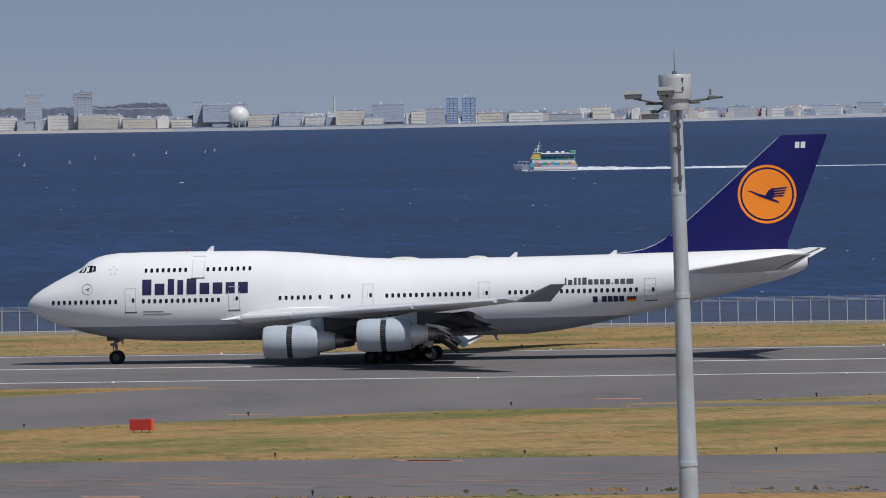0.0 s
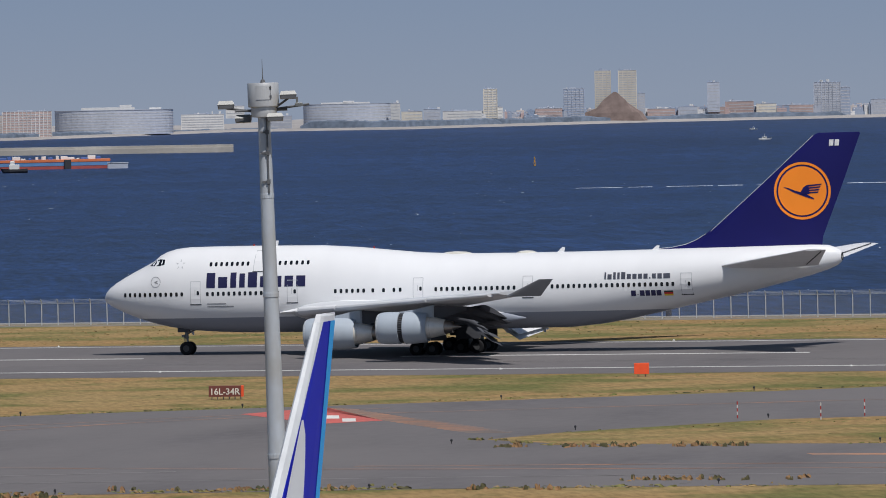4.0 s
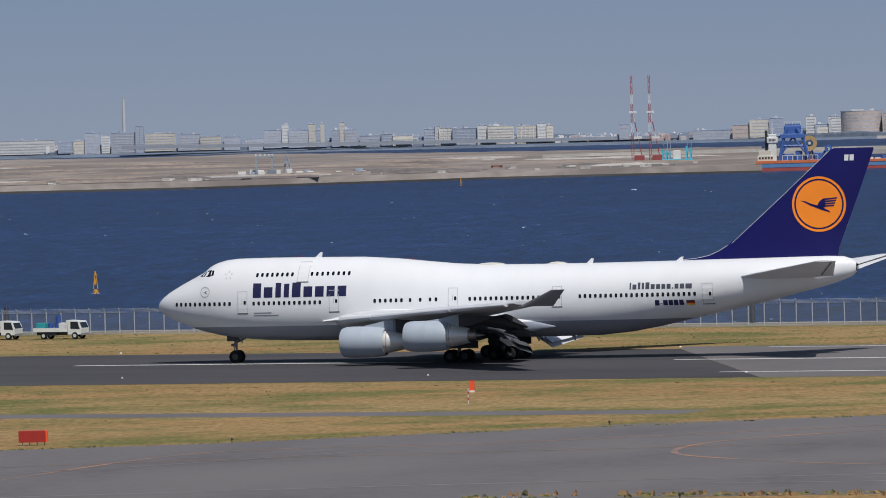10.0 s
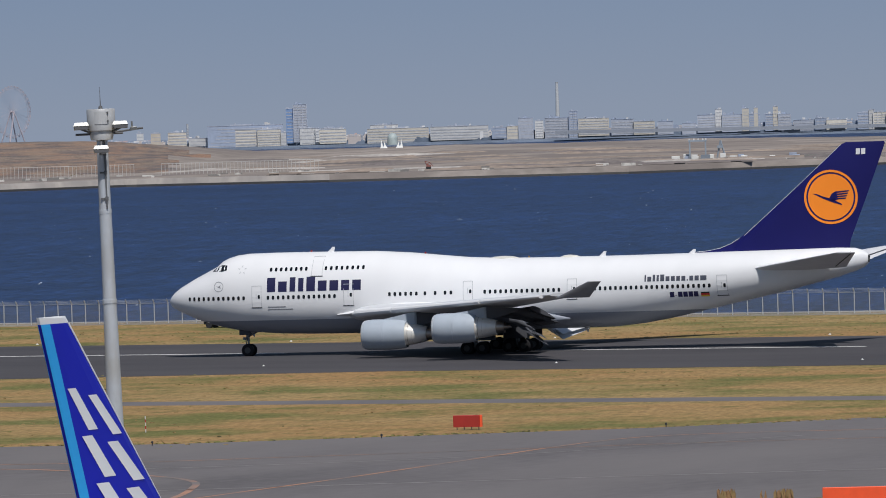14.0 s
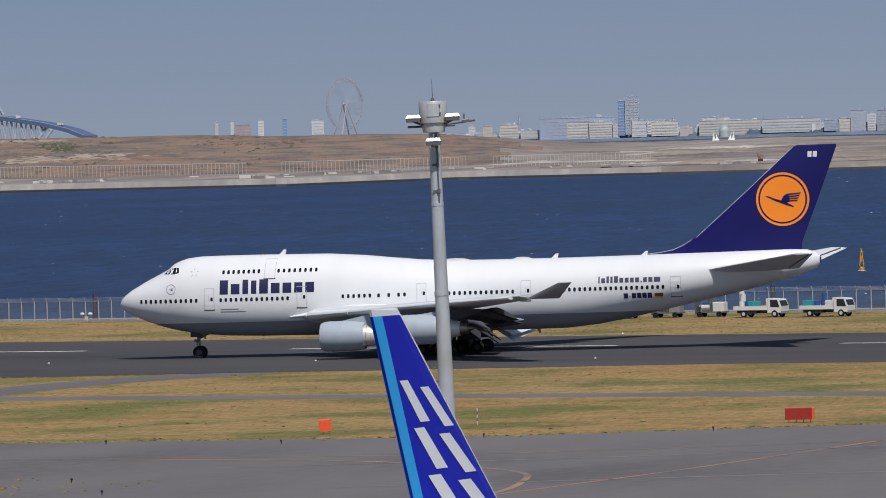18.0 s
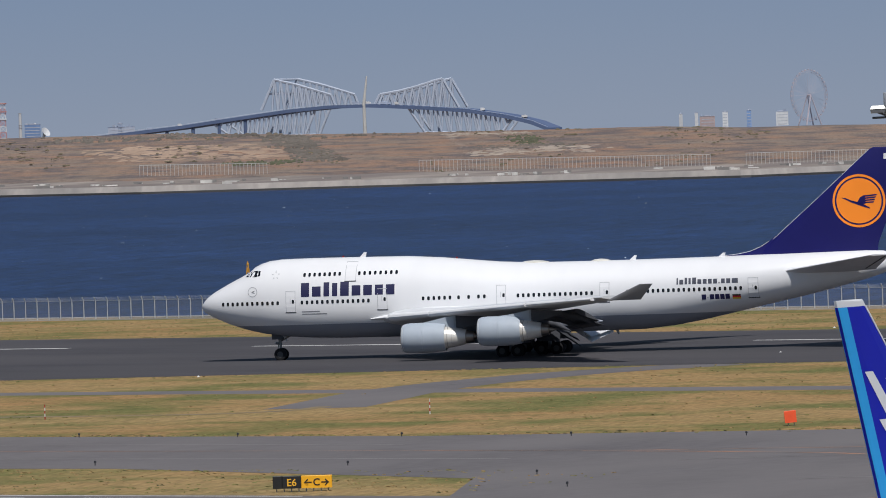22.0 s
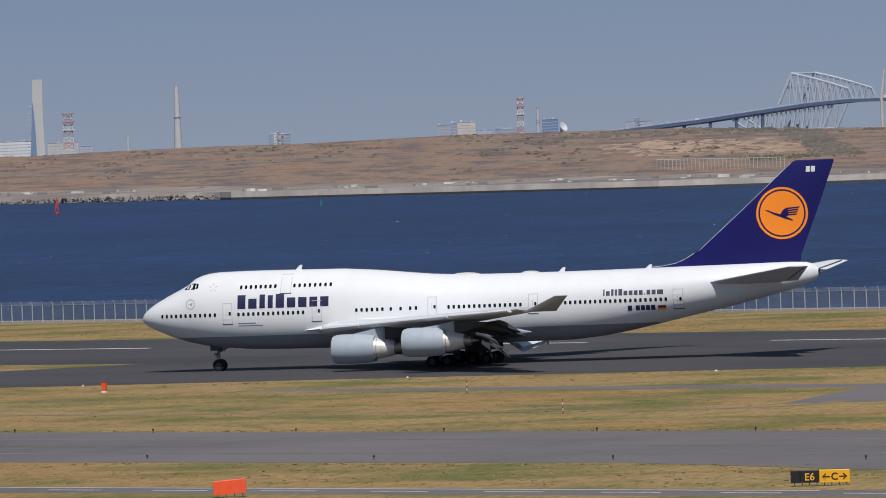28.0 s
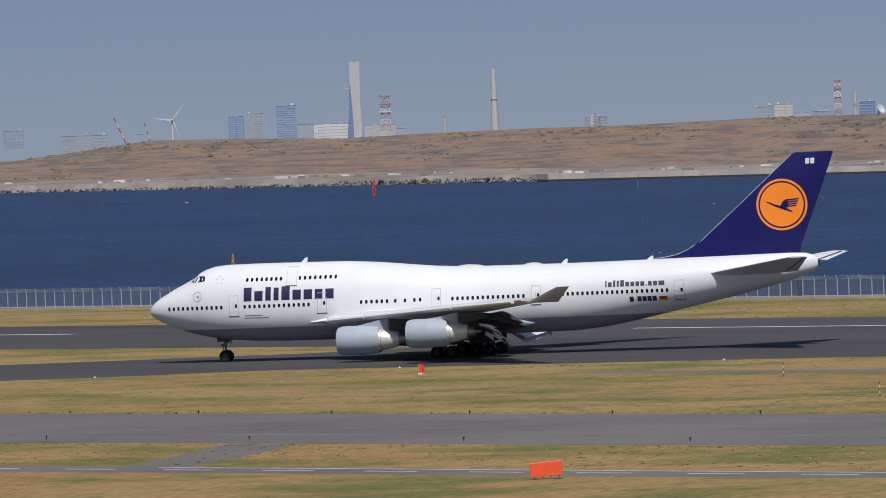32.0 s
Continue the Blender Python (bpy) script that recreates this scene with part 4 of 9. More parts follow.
def landfill():
    azs = [20.72 + 0.09 * i for i in range(304)]
    cols = 16
    v, f, wall = [], [], []
    for az in azs:
        d0 = reach(shore_near(az))
        z0 = sea(d0)
        low = ease((29.5 - az) / 4)
        hi_el = crest(az)
        bench = rise(d0, shore_near(az) + 0.062)
        d1 = d0 + 130
        flat = ease((30.2 - az) / 2.2)
        d2 = d0 + 430 + 470 * flat
        top = rise(d2, hi_el)
        col = [(d0 + 6.9, z0 - 3) if az < 39.9 else (d0 - 1, z0 - 1), (d0 + 7, bench), (d0 + 45, bench + 0.3), (d1, bench + 0.8 + 0.5 * noise.noise((az * 2, 1, 0)))]
        for k in range(1, 10):
            s = k / 9
            d = d1 + (d2 - d1) * s
            shape = ease(s * 1.05) * (1 - flat) + s * flat
            bump = (1.6 * noise.noise((az * 1.3, s * 3, 4)) + 0.9 * noise.noise((az * 4.1, s * 8, 9))) * math.sin(math.pi * min(1, s * 1.02)) * (1 - 0.7 * low)
            col.append((d, bench + 1 + (top - bench - 1) * shape + bump))
        drop = top - (0.5 if az > 29 else 0.2)
        col += [(d2 + 60, top - 0.1 + 0.35 * noise.noise((az * 6, 0, 2))), (d2 + 200, drop - 1.5), (4650, drop - 6), (4700, -4)]
        v += [polar(az, d, z) for d, z in col]
        wall.append((az, d0, z0, bench))
    n = len(col)
    for i in range(len(azs) - 1):
        for k in range(n - 1):
            f.append((i * n + n + k, i * n + k, i * n + k + 1, i * n + n + k + 1))
    f.append(tuple(range(n)))
    me = piece("ground", (v, f), LANDFILL, smooth=True)
    me.data.materials.append(FLATS)
    me.data.polygons.foreach_set("material_index", [1 if ((i % (n - 1)) < 4 or i // (n - 1) >= len(azs) - 1 or azs[i // (n - 1)] < 29.2 + 0.55 * noise.noise((i % (n - 1) * 0.7, azs[i // (n - 1)] * 1.7, 3))) else 0 for i in range(len(me.data.polygons))])
    tagged(me, "brown scrubby landfill island across the water", "island", "", "structure")
    pale = mat("pale_seawall", (0.42, 0.375, 0.34), 0.9, vary=0.2, size=3, other=(0.30, 0.275, 0.255), other_size=14, stretch=(1, 1, 0.5))
    for name, a0, a1, m, lab in (("seawall", 28.0, 39.95, pale, "long pale concrete seawall of the landfill"), ("seawall", 20.7, 28.0, FLATS, "grey revetment of the landfill")):
        g = [(az, d, z, b) for az, d, z, b in wall if a0 - 0.05 <= az <= a1 + 0.05]
        vv, ff = [], []
        for az, d, z, b in g:
            vv += [polar(az, d - 1, z - 2), polar(az, d, z + (b - z) * 0.30), polar(az, d + 1.5, z + (b - z) * 0.32), polar(az, d + 2.5, b + 0.25), polar(az, d + 7.5, b + 0.25), polar(az, d + 8, b - 1)]
        for i in range(len(g) - 1):
            for k in range(5):
                ff.append((i * 6 + 6 + k, i * 6 + k, i * 6 + k + 1, i * 6 + 7 + k))
        ob = piece(name, (vv, ff), m)
        ob.data.materials.append(mat("wet_foot", (0.035, 0.034, 0.034), 0.7, vary=0.2, size=5))
        ob.data.polygons.foreach_set("material_index", [1 if i % 5 < 2 else 0 for i in range(len(ob.data.polygons))])
        tagged(ob, lab, "wall", "", "structure")
    # rock armour at the far end
    rnd = random.Random(3)
    g = []
    for az, d, z, b in wall:
        if az > 39.9:
            for _ in range(26):
                r = rnd.uniform(0.2, 0.62)
                c = polar(az + rnd.uniform(-0.05, 0.05), d + rnd.uniform(-2, 7), z + rnd.uniform(-0.1, (b - z) * (0.6 if 40 < az < 41.6 else 0.32)))
                g.append(moved(box(-r, r, -r, r, -r * 0.7, r * 0.7), Matrix.Translation(c) @ Euler((rnd.random(), rnd.random(), rnd.random() * 3)).to_matrix().to_4x4()))
    tagged(piece("rock_armour", join(*g), mat("armour_rock", (0.13, 0.12, 0.115), 0.9, vary=0.5, size=3, other=(0.26, 0.245, 0.23), other_size=4, lo=0.5, hi=0.56)), "piled grey rocks along the landfill's shore", "rocks", "", "stuff")
    # scrub, tracks and litter of the slope
    g = []
    for _ in range(1500):
        az = rnd.uniform(30, 46)
        d0 = reach(shore_near(az))
        s = rnd.random() ** 0.6
        if noise.noise((az * 1.6, s * 2.2, 7)) < 0.12:
            continue
        d = d0 + 130 + 300 * s
        b0 = rise(d0, shore_near(az) + 0.062) + 1
        z = b0 + (rise(d0 + 430, crest(az)) - b0) * ease(s * 1.05)
        for _ in range(3):
            w, h = rnd.uniform(0.3, 1.6), rnd.uniform(0.2, 0.8)
            g.append(moved(turned([(0, w), (h * 0.5, w * 0.85), (h * 0.85, w * 0.5), (h, w * 0.1)], 6), pose(*polar(az + rnd.gauss(0, 0.04), d + rnd.uniform(-8, 8), z - 0.3), 0, 0, rnd.uniform(0, 90))))
    tagged(piece("scrub", join(*g), mat("dark_scrub", (0.115, 0.095, 0.06), 0.95, vary=0.4, size=6)), "dark low scrub on the landfill slope", "bushes", "", "stuff")
    g = []
    for _ in range(160):
        az = rnd.uniform(20.9, 45)
        d0 = reach(shore_near(az))
        d = d0 + rnd.uniform(20, 120)
        w = rnd.uniform(0.6, 3.5)
        z = rise(d0, shore_near(az) + 0.062)
        g.append(moved(box(-w, w, -1, 1, -0.5, rnd.uniform(0.5, 1.4)), pose(*polar(az, d, z + 0.3), 0, 0, az)))
    tagged(piece("site_litter", join(*g), mat("site_white", (0.55, 0.53, 0.5), 0.8, vary=0.4, size=5, other=(0.2, 0.19, 0.18), other_size=9, lo=0.48, hi=0.52)), "low pale huts and stores on the landfill's shore", "huts", "", "stuff")


landfill()


def hill(az, el):
    """The place on the landfill slope that is seen at a bearing and an elevation."""
    d0 = reach(shore_near(az))
    b0 = rise(d0, shore_near(az) + 0.062) + 1
    top = rise(d0 + 430, crest(az))
    for k in range(61):
        q = k / 60
        d = d0 + 130 + 300 * q
        bump = (1.6 * noise.noise((az * 1.3, q * 3, 4)) + 0.9 * noise.noise((az * 4.1, q * 8, 9))) * math.sin(math.pi * min(1, q * 1.02))
        z = b0 + (top - b0) * ease(q * 1.05) + bump
        if z >= rise(d, el):
            break
    return d, z


def slope_cover():
    """Thickets, dry grass and tracks on the slope below the bridge."""
    rnd = random.Random(41)

    def patch(n, name, top, low, w, h, m, label, category="bushes", soft=0.05):
        """top, low: (bearing from, bearing to, elevation) of a patch's upper and lower edge."""
        g = []
        for _ in range(n):
            q, r = rnd.random(), rnd.random()
            a = (top[0] + (top[1] - top[0]) * r) * (1 - q) + (low[0] + (low[1] - low[0]) * r) * q + rnd.gauss(0, soft)
            d, z = hill(a, top[2] + (low[2] - top[2]) * q + rnd.gauss(0, 0.006))
            ww, hh = rnd.uniform(*w), rnd.uniform(*h)
            g.append(moved(turned([(-0.7, ww * 1.15), (hh * 0.6, ww * 0.7), (hh, ww * 0.2)], 7), pose(*polar(a, d, z - 0.15), 0, 0, rnd.uniform(0, 90))))
        tagged(piece(name, join(*g), m), label, category, "", "stuff")

    thicket = mat("bare_thicket", (0.125, 0.108, 0.092), 0.95, vary=0.3, size=5)
    green = mat("dull_green_scrub", (0.088, 0.092, 0.055), 0.95, vary=0.35, size=5)
    dry = mat("dry_orange_grass", (0.31, 0.222, 0.162), 0.95, vary=0.2, size=6)
    sand = mat("sandy_track", (0.33, 0.275, 0.225), 0.95, vary=0.15, size=6)
    patch(420, "thicket", (35.28, 35.0, -0.06), (34.88, 34.6, -0.28), (0.8, 2.6), (0.4, 1.1), thicket, "grey-brown leafless thicket down the landfill slope")
    patch(120, "scrub", (35.56, 34.98, -0.278), (35.56, 34.98, -0.296), (0.5, 1.5), (0.6, 1.3), green, "dull green scrub at the foot of the landfill slope")
    patch(34, "hedge", (34.93, 34.06, -0.072), (34.93, 34.06, -0.086), (0.6, 2.0), (0.5, 1.2), thicket, "low dark hedge along the crest of the landfill", soft=0.1)
    patch(170, "hedge", (37.0, 35.25, -0.03), (37.0, 35.25, -0.06), (0.6, 2.2), (0.5, 1.3), thicket, "low dark scrub along the crest of the landfill", soft=0.1)
    patch(110, "scrub", (33.2, 32.98, -0.12), (33.05, 32.9, -0.2), (0.5, 1.8), (0.3, 0.7), green, "dull green scrub patch on the landfill slope")
    patch(260, "dry_grass", (36.7, 35.4, -0.12), (36.5, 35.0, -0.24), (1.5, 5.0), (0.2, 0.4), dry, "orange-brown dry grass on the landfill slope", "grass", 0.1)
    patch(110, "track", (33.72, 33.68, -0.11), (33.52, 33.46, -0.27), (0.7, 1.5), (0.18, 0.24), sand, "pale sandy track up the landfill slope", "track", 0.01)
    patch(80, "track", (33.73, 33.0, -0.092), (33.73, 33.0, -0.1), (1.2, 2.6), (0.18, 0.24), sand, "pale sandy track along the top of the slope", "track", 0.02)
    patch(110, "thicket", (33.48, 32.7, -0.207), (33.48, 32.7, -0.218), (0.8, 2.2), (0.25, 0.5), thicket, "grey-brown scrub line across the landfill slope")
    patch(160, "sand_patch", (33.3, 32.5, -0.225), (33.5, 32.4, -0.275), (1.5, 4.0), (0.15, 0.25), sand, "bare sandy patch on the landfill slope", "sand")


slope_cover()


def shore_oddments():
    """Sail-shaped tents, a glazed dome and an excavator on the flats."""
    white = mat("tent_white", (0.78, 0.78, 0.76), 0.7, vary=0.05, size=2)
    d = 3350
    one = d * math.tan(radians(1))
    for az, flip in ((27.545, 1), (27.412, -1)):
        t = thing("sail_tent", "white tent roof of two pointed sails", "tent", pose(*polar(az, d, rise(d, -0.262)), 0, 0, az), "sail tents")
        for x0, x1, h in ((-0.028, 0.002, 0.076), (-0.004, 0.032, 0.056)):
            a, b, m = x0 * one * flip, x1 * one * flip, (x0 + 0.3 * (x1 - x0)) * one * flip
            lp = [[(a, -1.2, 0), (b, -1.2, 0), (b, 1.2, 0), (a, 1.2, 0)]]
            for q in (0.25, 0.5, 0.75, 1.0):
                r = (1 - q) ** 1.5
                lp.append([(m + (a - m) * r, -1.2 * r - 0.03, h * one * q), (m + (b - m) * r, -1.2 * r - 0.03, h * one * q), (m + (b - m) * r + 0.05, 1.2 * r + 0.03, h * one * q), (m + (a - m) * r + 0.05, 1.2 * r + 0.03, h * one * q)])
            piece("sail", rings(lp), white, t, "white pointed sail")
    r = 0.044 * one
    t = thing("glass_dome", "pale grey-green glazed dome behind the tents", "dome", pose(*polar(27.47, d + 400, rise(d + 400, -0.235)), 0, 0, 27.5))
    r = 0.044 * (d + 400) * math.tan(radians(1))
    piece("shell", turned([(0, r)] + [(r * 1.1 + r * 1.15 * math.sin(radians(q)), r * math.cos(radians(q))) for q in (0, 15, 30, 45, 60, 75, 88)], 20), mat("dome_glazing", (0.36, 0.42, 0.42), 0.5, vary=0.15, size=2), t, "", True)
    d = reach(shore_near(27.174)) + 60
    t = thing("excavator", "small rust-red excavator with bent arm", "excavator", pose(*polar(27.174, d, rise(d, -0.438)), 0, 0, 27.2))
    red = mat("excavator_red", (0.24, 0.09, 0.075), 0.7, vary=0.2, size=1)
    piece("track", box(-1.1, 1.1, -1.0, 1.0, -0.5, 0.5, 0.1), BLACK_FAR, t)
    piece("cab", join(box(-0.9, 1.1, -0.9, 0.9, 0.5, 1.2, 0.1), box(-0.7, 0.1, -0.8, 0.2, 1.2, 2.0, 0.08)), red, t)
    piece("arm", join(tube((-0.6, 0, 1.0), (-1.5, 0, 2.9), 0.2, n=5), tube((-1.5, 0, 2.9), (0.6, 0, 2.3), 0.16, n=5), tube((0.6, 0, 2.3), (1.9, 0, 0.7), 0.14, n=5)), red, t, "bent digging arm")


shore_oddments()


def berms():
    """Long low banks of spoil, haul roads and stores on the flat part of the landfill."""
    rnd = random.Random(9)
    tones = {"dark": [], "pale": [], "brown": []}
    for k in range(90):
        az, span = rnd.uniform(21.6, 30.5), rnd.uniform(0.2, 1.6)
        d0 = reach(shore_near(az))
        d = d0 + rnd.uniform(20, 600)
        s = (d - d0 - 130) / 770
        b0 = rise(d0, shore_near(az) + 0.062) + 1
        z = b0 + (rise(d0 + 900, crest(az)) - b0) * max(0, s) + 0.05
        h, lp = rnd.uniform(0.25, 1.3), []
        for i in range(13):
            a = az + span * (i / 12 - 0.5)
            hh = h * math.sin(math.pi * i / 12) ** 0.5 * rnd.uniform(0.7, 1.1) + 0.02
            lp.append([polar(a, d - 4 - hh * 2, z - 0.4), polar(a, d - 1.5, z + hh), polar(a, d + 1.5, z + hh), polar(a, d + 4, z - 0.4)])
        tones[rnd.choice(("dark", "pale", "brown", "brown"))].append(rings(lp))
    for k, c, lab in (("dark", (0.15, 0.13, 0.125), "long dark spoil banks on the landfill flats"), ("pale", (0.37, 0.34, 0.315), "long pale sand banks on the landfill flats"), ("brown", (0.25, 0.20, 0.165), "long brown earth banks on the landfill flats")):
        tagged(piece("spoil_banks", join(*tones[k]), mat("spoil_" + k, c, 0.95, vary=0.3, size=3)), lab, "banks", "", "stuff")


berms()


def far_fence():
    g, r = [], []
    for a0, a1 in ((28.1, 29.42), (29.65, 31.2), (31.5, 33.95), (35.23, 36.3)):
        n = int((a1 - a0) / 0.032)
        last = None
        for i in range(n + 1):
            az = a0 + (a1 - a0) * i / n
            el = between(az, [28, 31.5, 34, 36.4], [-0.395, -0.39, -0.357, -0.318])
            d = reach(shore_near(az)) + 90
            z = rise(d, el)
            g.append(moved(box(-0.085, 0.085, -0.085, 0.085, -2, 3.1), pose(*polar(az, d, z), 0, 0, az)))
            p = polar(az, d, z + 2.9)
            if last is not None:
                r.append(tube(last, p, 0.1, n=3))
            last = p
    tagged(piece("far_fence", join(*g, *r), mat("fence_white", (0.43, 0.42, 0.41), 0.8)), "long row of pale fence posts along the landfill", "fence", "", "stuff")


far_fence()


# ---- gate bridge with two truss towers ----
def truss_bridge():
    d = 4600
    at = lambda az, el, dd=0.0: polar(az, d + dd, rise(d, el))
    steel = mat("bridge_steel", (0.075, 0.11, 0.205), 0.6, vary=0.06, size=6)
    light = mat("bridge_truss_steel", (0.40, 0.445, 0.53), 0.6, vary=0.06, size=6)
    b = thing("truss_bridge", "long pale steel bridge with two tall truss humps", "bridge")
    deck_az = [36.9, 36.587, 35.873, 35.396, 34.965, 34.63, 34.296, 33.916, 33.488, 33.157, 32.95, 32.8]
    deck_el = [-0.045, -0.014, 0.05, 0.107, 0.156, 0.178, 0.177, 0.15, 0.108, 0.049, -0.005, -0.07]
    level = lambda az: between(-az, [-a for a in deck_az], deck_el)
    lp = []
    for i in range(61):
        az = 36.9 - 4.1 * i / 60
        p = at(az, level(az))
        side = Vector((0.5, 0.85, 0)).normalized() * 5.5
        lp.append([p - side + Vector((0, 0, -1.7)), p - side + Vector((0, 0, 0.5)), p + side + Vector((0, 0, 0.5)), p + side + Vector((0, 0, -1.7))])
    piece("deck", rings(lp), steel, b, "grey-blue steel deck")
    rail = [at(36.9 - 4.1 * i / 60, level(36.9 - 4.1 * i / 60)) + Vector((-2.7, -4.7, 1.2)) for i in range(61)]
    piece("railing", join(*[tube(p, q, 0.16, n=4) for p, q in zip(rail, rail[1:])]), light, b)
    humps = ([(35.26, 0.163), (35.146, 0.416), (34.97, 0.37), (34.81, 0.318), (34.67, 0.27), (34.64, 0.183)],
             [(34.30, 0.19), (34.26, 0.262), (34.10, 0.285), (33.95, 0.318), (33.80, 0.362), (33.73, 0.378), (33.60, 0.135)])
    bellies = ([(35.66, 0.055), (35.52, -0.05), (34.90, -0.06), (34.80, 0.168)], [(34.03, 0.15), (33.89, -0.07), (33.25, -0.1), (33.15, 0.03)])
    for back in (0.0, 22.0):
        for k, chain in enumerate(humps):
            shift = (-0.196, -0.075)[k] if back else 0.0
            pts = [at(a + shift, e, back) for a, e in chain]
            piece("top_chord", join(*[tube(p, q, 1.0, n=6) for p, q in zip(pts, pts[1:])]), light, b)
            xs, es = [-a for a, e in chain], [e for a, e in chain]
            a_hi, a_lo = chain[0 if k else 1][0], chain[-2][0]
            n = 9
            step = (a_hi - a_lo) / n
            for i in range(n):
                a = a_hi - step * i
                foot, head = (a - step * 0.55, a) if k == 0 else (a - step * 0.45, a - step)
                top = at(head + shift, between(-head, xs, es), back)
                piece("diagonal", tube(at(foot + shift, level(foot), back), top, 1.0, n=5), light, b)
                other = head + (step * 0.5 if k == 0 else -step * 0.3)
                piece("post", tube(at(other + shift, level(other), back), top, 0.7, n=5), light, b)
        for k, chain in enumerate(bellies):
            shift = (-0.12, -0.06)[k] if back else 0.0
            pts = [at(a + shift, e, back) for a, e in chain]
            piece("bottom_chord", join(*[tube(p, q, 0.85, n=6) for p, q in zip(pts, pts[1:])]), light, b)
            n = 11
            step = (chain[0][0] - chain[-1][0]) / n
            for i in range(n):
                a = chain[0][0] - step * (i + 0.5)
                e = between(-a, [-q[0] for q in chain], [q[1] for q in chain])
                lean = step * (0.45 if k == 0 else -0.45)
                piece("diagonal", tube(at(a + shift, e, back), at(a + shift - lean, level(a - lean), back), 0.8, n=5), light, b)
                piece("diagonal", tube(at(a + shift, e, back), at(a + shift + lean * 0.5, level(a + lean * 0.5), back), 0.55, n=5), light, b)
    piece("portal_beam", join(tube(at(35.146, 0.416), at(34.95, 0.416, 22), 0.8, n=6), tube(at(35.195, 0.30), at(35.0, 0.30, 22), 0.7, n=6)), light, b, "portal beam between the trusses")
    for a in (35.0, 33.72):
        piece("pier", rings([[at(a - w, e, k) for w, k in ((-0.05, -4), (0.05, -4), (0.02, 24), (-0.08, 24))] for e in (-0.16, -0.07)]), steel, b)
    for i in range(6):
        a = 36.5 - 0.22 * i
        p = at(a, level(a) - 0.01)
        piece("approach_pier", tube((p.x, p.y, -4), p, 1.2, n=8), steel, b)
    for a, w in ((36.2, 2.2), (35.95, 1.5), (35.62, 2.6), (34.46, 2.8), (34.36, 1.7), (34.22, 3.2), (34.12, 1.6), (33.4, 1.6), (33.05, 2.0)):
        p = at(a, level(a)) + Vector((0, 0, 0.5))
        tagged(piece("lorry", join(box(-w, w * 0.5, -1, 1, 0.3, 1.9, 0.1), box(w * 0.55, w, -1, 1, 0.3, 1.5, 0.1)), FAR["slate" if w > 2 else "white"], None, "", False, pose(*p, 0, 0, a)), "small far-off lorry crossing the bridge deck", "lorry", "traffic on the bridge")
    # slim tower with one leaning blade, like a wind turbine's
    c = at(34.395, -0.09, -60)
    tagged(piece("slim_spire", join(tube(c, at(34.398, 0.19, -60), 1.25, 1.0, 8), tube(at(34.40, 0.17, -60), at(34.367, 0.415, -60), 1.15, 0.5, 8)), mat("spire_cream", (0.50, 0.49, 0.46), 0.6)), "tall slim cream tower with one leaning blade before the bridge", "spire")


truss_bridge()


# ---- the airliner ----
# fuselage stations: x from the nose, keel, crown, half width
STATIONS = [(0.0, 5.42, 5.68, 0.13), (0.22, 5.08, 6.06, 0.55), (0.6, 4.82, 6.46, 0.98), (1.3, 4.45, 6.95, 1.5), (2.7, 3.83, 7.72, 2.15), (4.1, 3.34, 8.40, 2.58), (5.0, 3.08, 8.86, 2.78),
            (5.6, 2.94, 9.36, 2.88), (6.2, 2.80, 9.64, 2.95), (7.0, 2.66, 9.86, 3.03), (8.2, 2.48, 9.99, 3.12), (11.0, 2.26, 10.02, 3.22), (14.0, 2.16, 10.01, 3.25), (20.9, 2.10, 9.92, 3.25),
            (24.3, 2.10, 9.69, 3.25), (27.6, 2.10, 9.34, 3.25), (30.0, 2.10, 9.10, 3.25), (33.2, 2.10, 8.93, 3.25), (38.8, 2.10, 8.88, 3.25), (44.0, 2.14, 8.87, 3.25), (47.0, 2.42, 8.88, 3.24),
            (49.6, 2.84, 8.90, 3.19), (52.3, 3.38, 8.92, 3.12), (55.0, 3.94, 8.96, 2.98), (60.4, 5.04, 9.02, 2.36), (65.8, 6.34, 9.05, 1.40), (67.4, 6.84, 8.98, 0.98), (68.2, 7.18, 8.72, 0.62), (68.6, 7.52, 8.40, 0.34)]


def station(x):
    for p, q in zip(STATIONS, STATIONS[1:]):
        if x <= q[0]:
            s = (x - p[0]) / (q[0] - p[0])
            return [a + (b - a) * s for a, b in zip(p[1:], q[1:])]
    return list(STATIONS[-1][1:])


def middle(keel, crown):
    return keel + min(3.3, (crown - keel) * 0.5)


def skin_y(x, z):
    """Half width of the hull at a height."""
    keel, crown, w = station(x)
    c = middle(keel, crown)
    h = (crown - c) if z > c else (c - keel)
    k = min(0.999, abs(z - c) / h)
    return w * (1 - k ** 2.15) ** 0.5


def hull_ring(x, n=48):
    keel, crown, w = station(x)
    c = middle(keel, crown)
    out = []
    for i in range(n):
        a = 2 * math.pi * i / n
        s = math.sin(a)
        z = c + (crown - c if s > 0 else c - keel) * math.copysign(abs(s) ** (2 / 2.15), s)
        out.append((x, w * math.copysign(abs(math.cos(a)) ** 1.0, math.cos(a)), z))
    return out


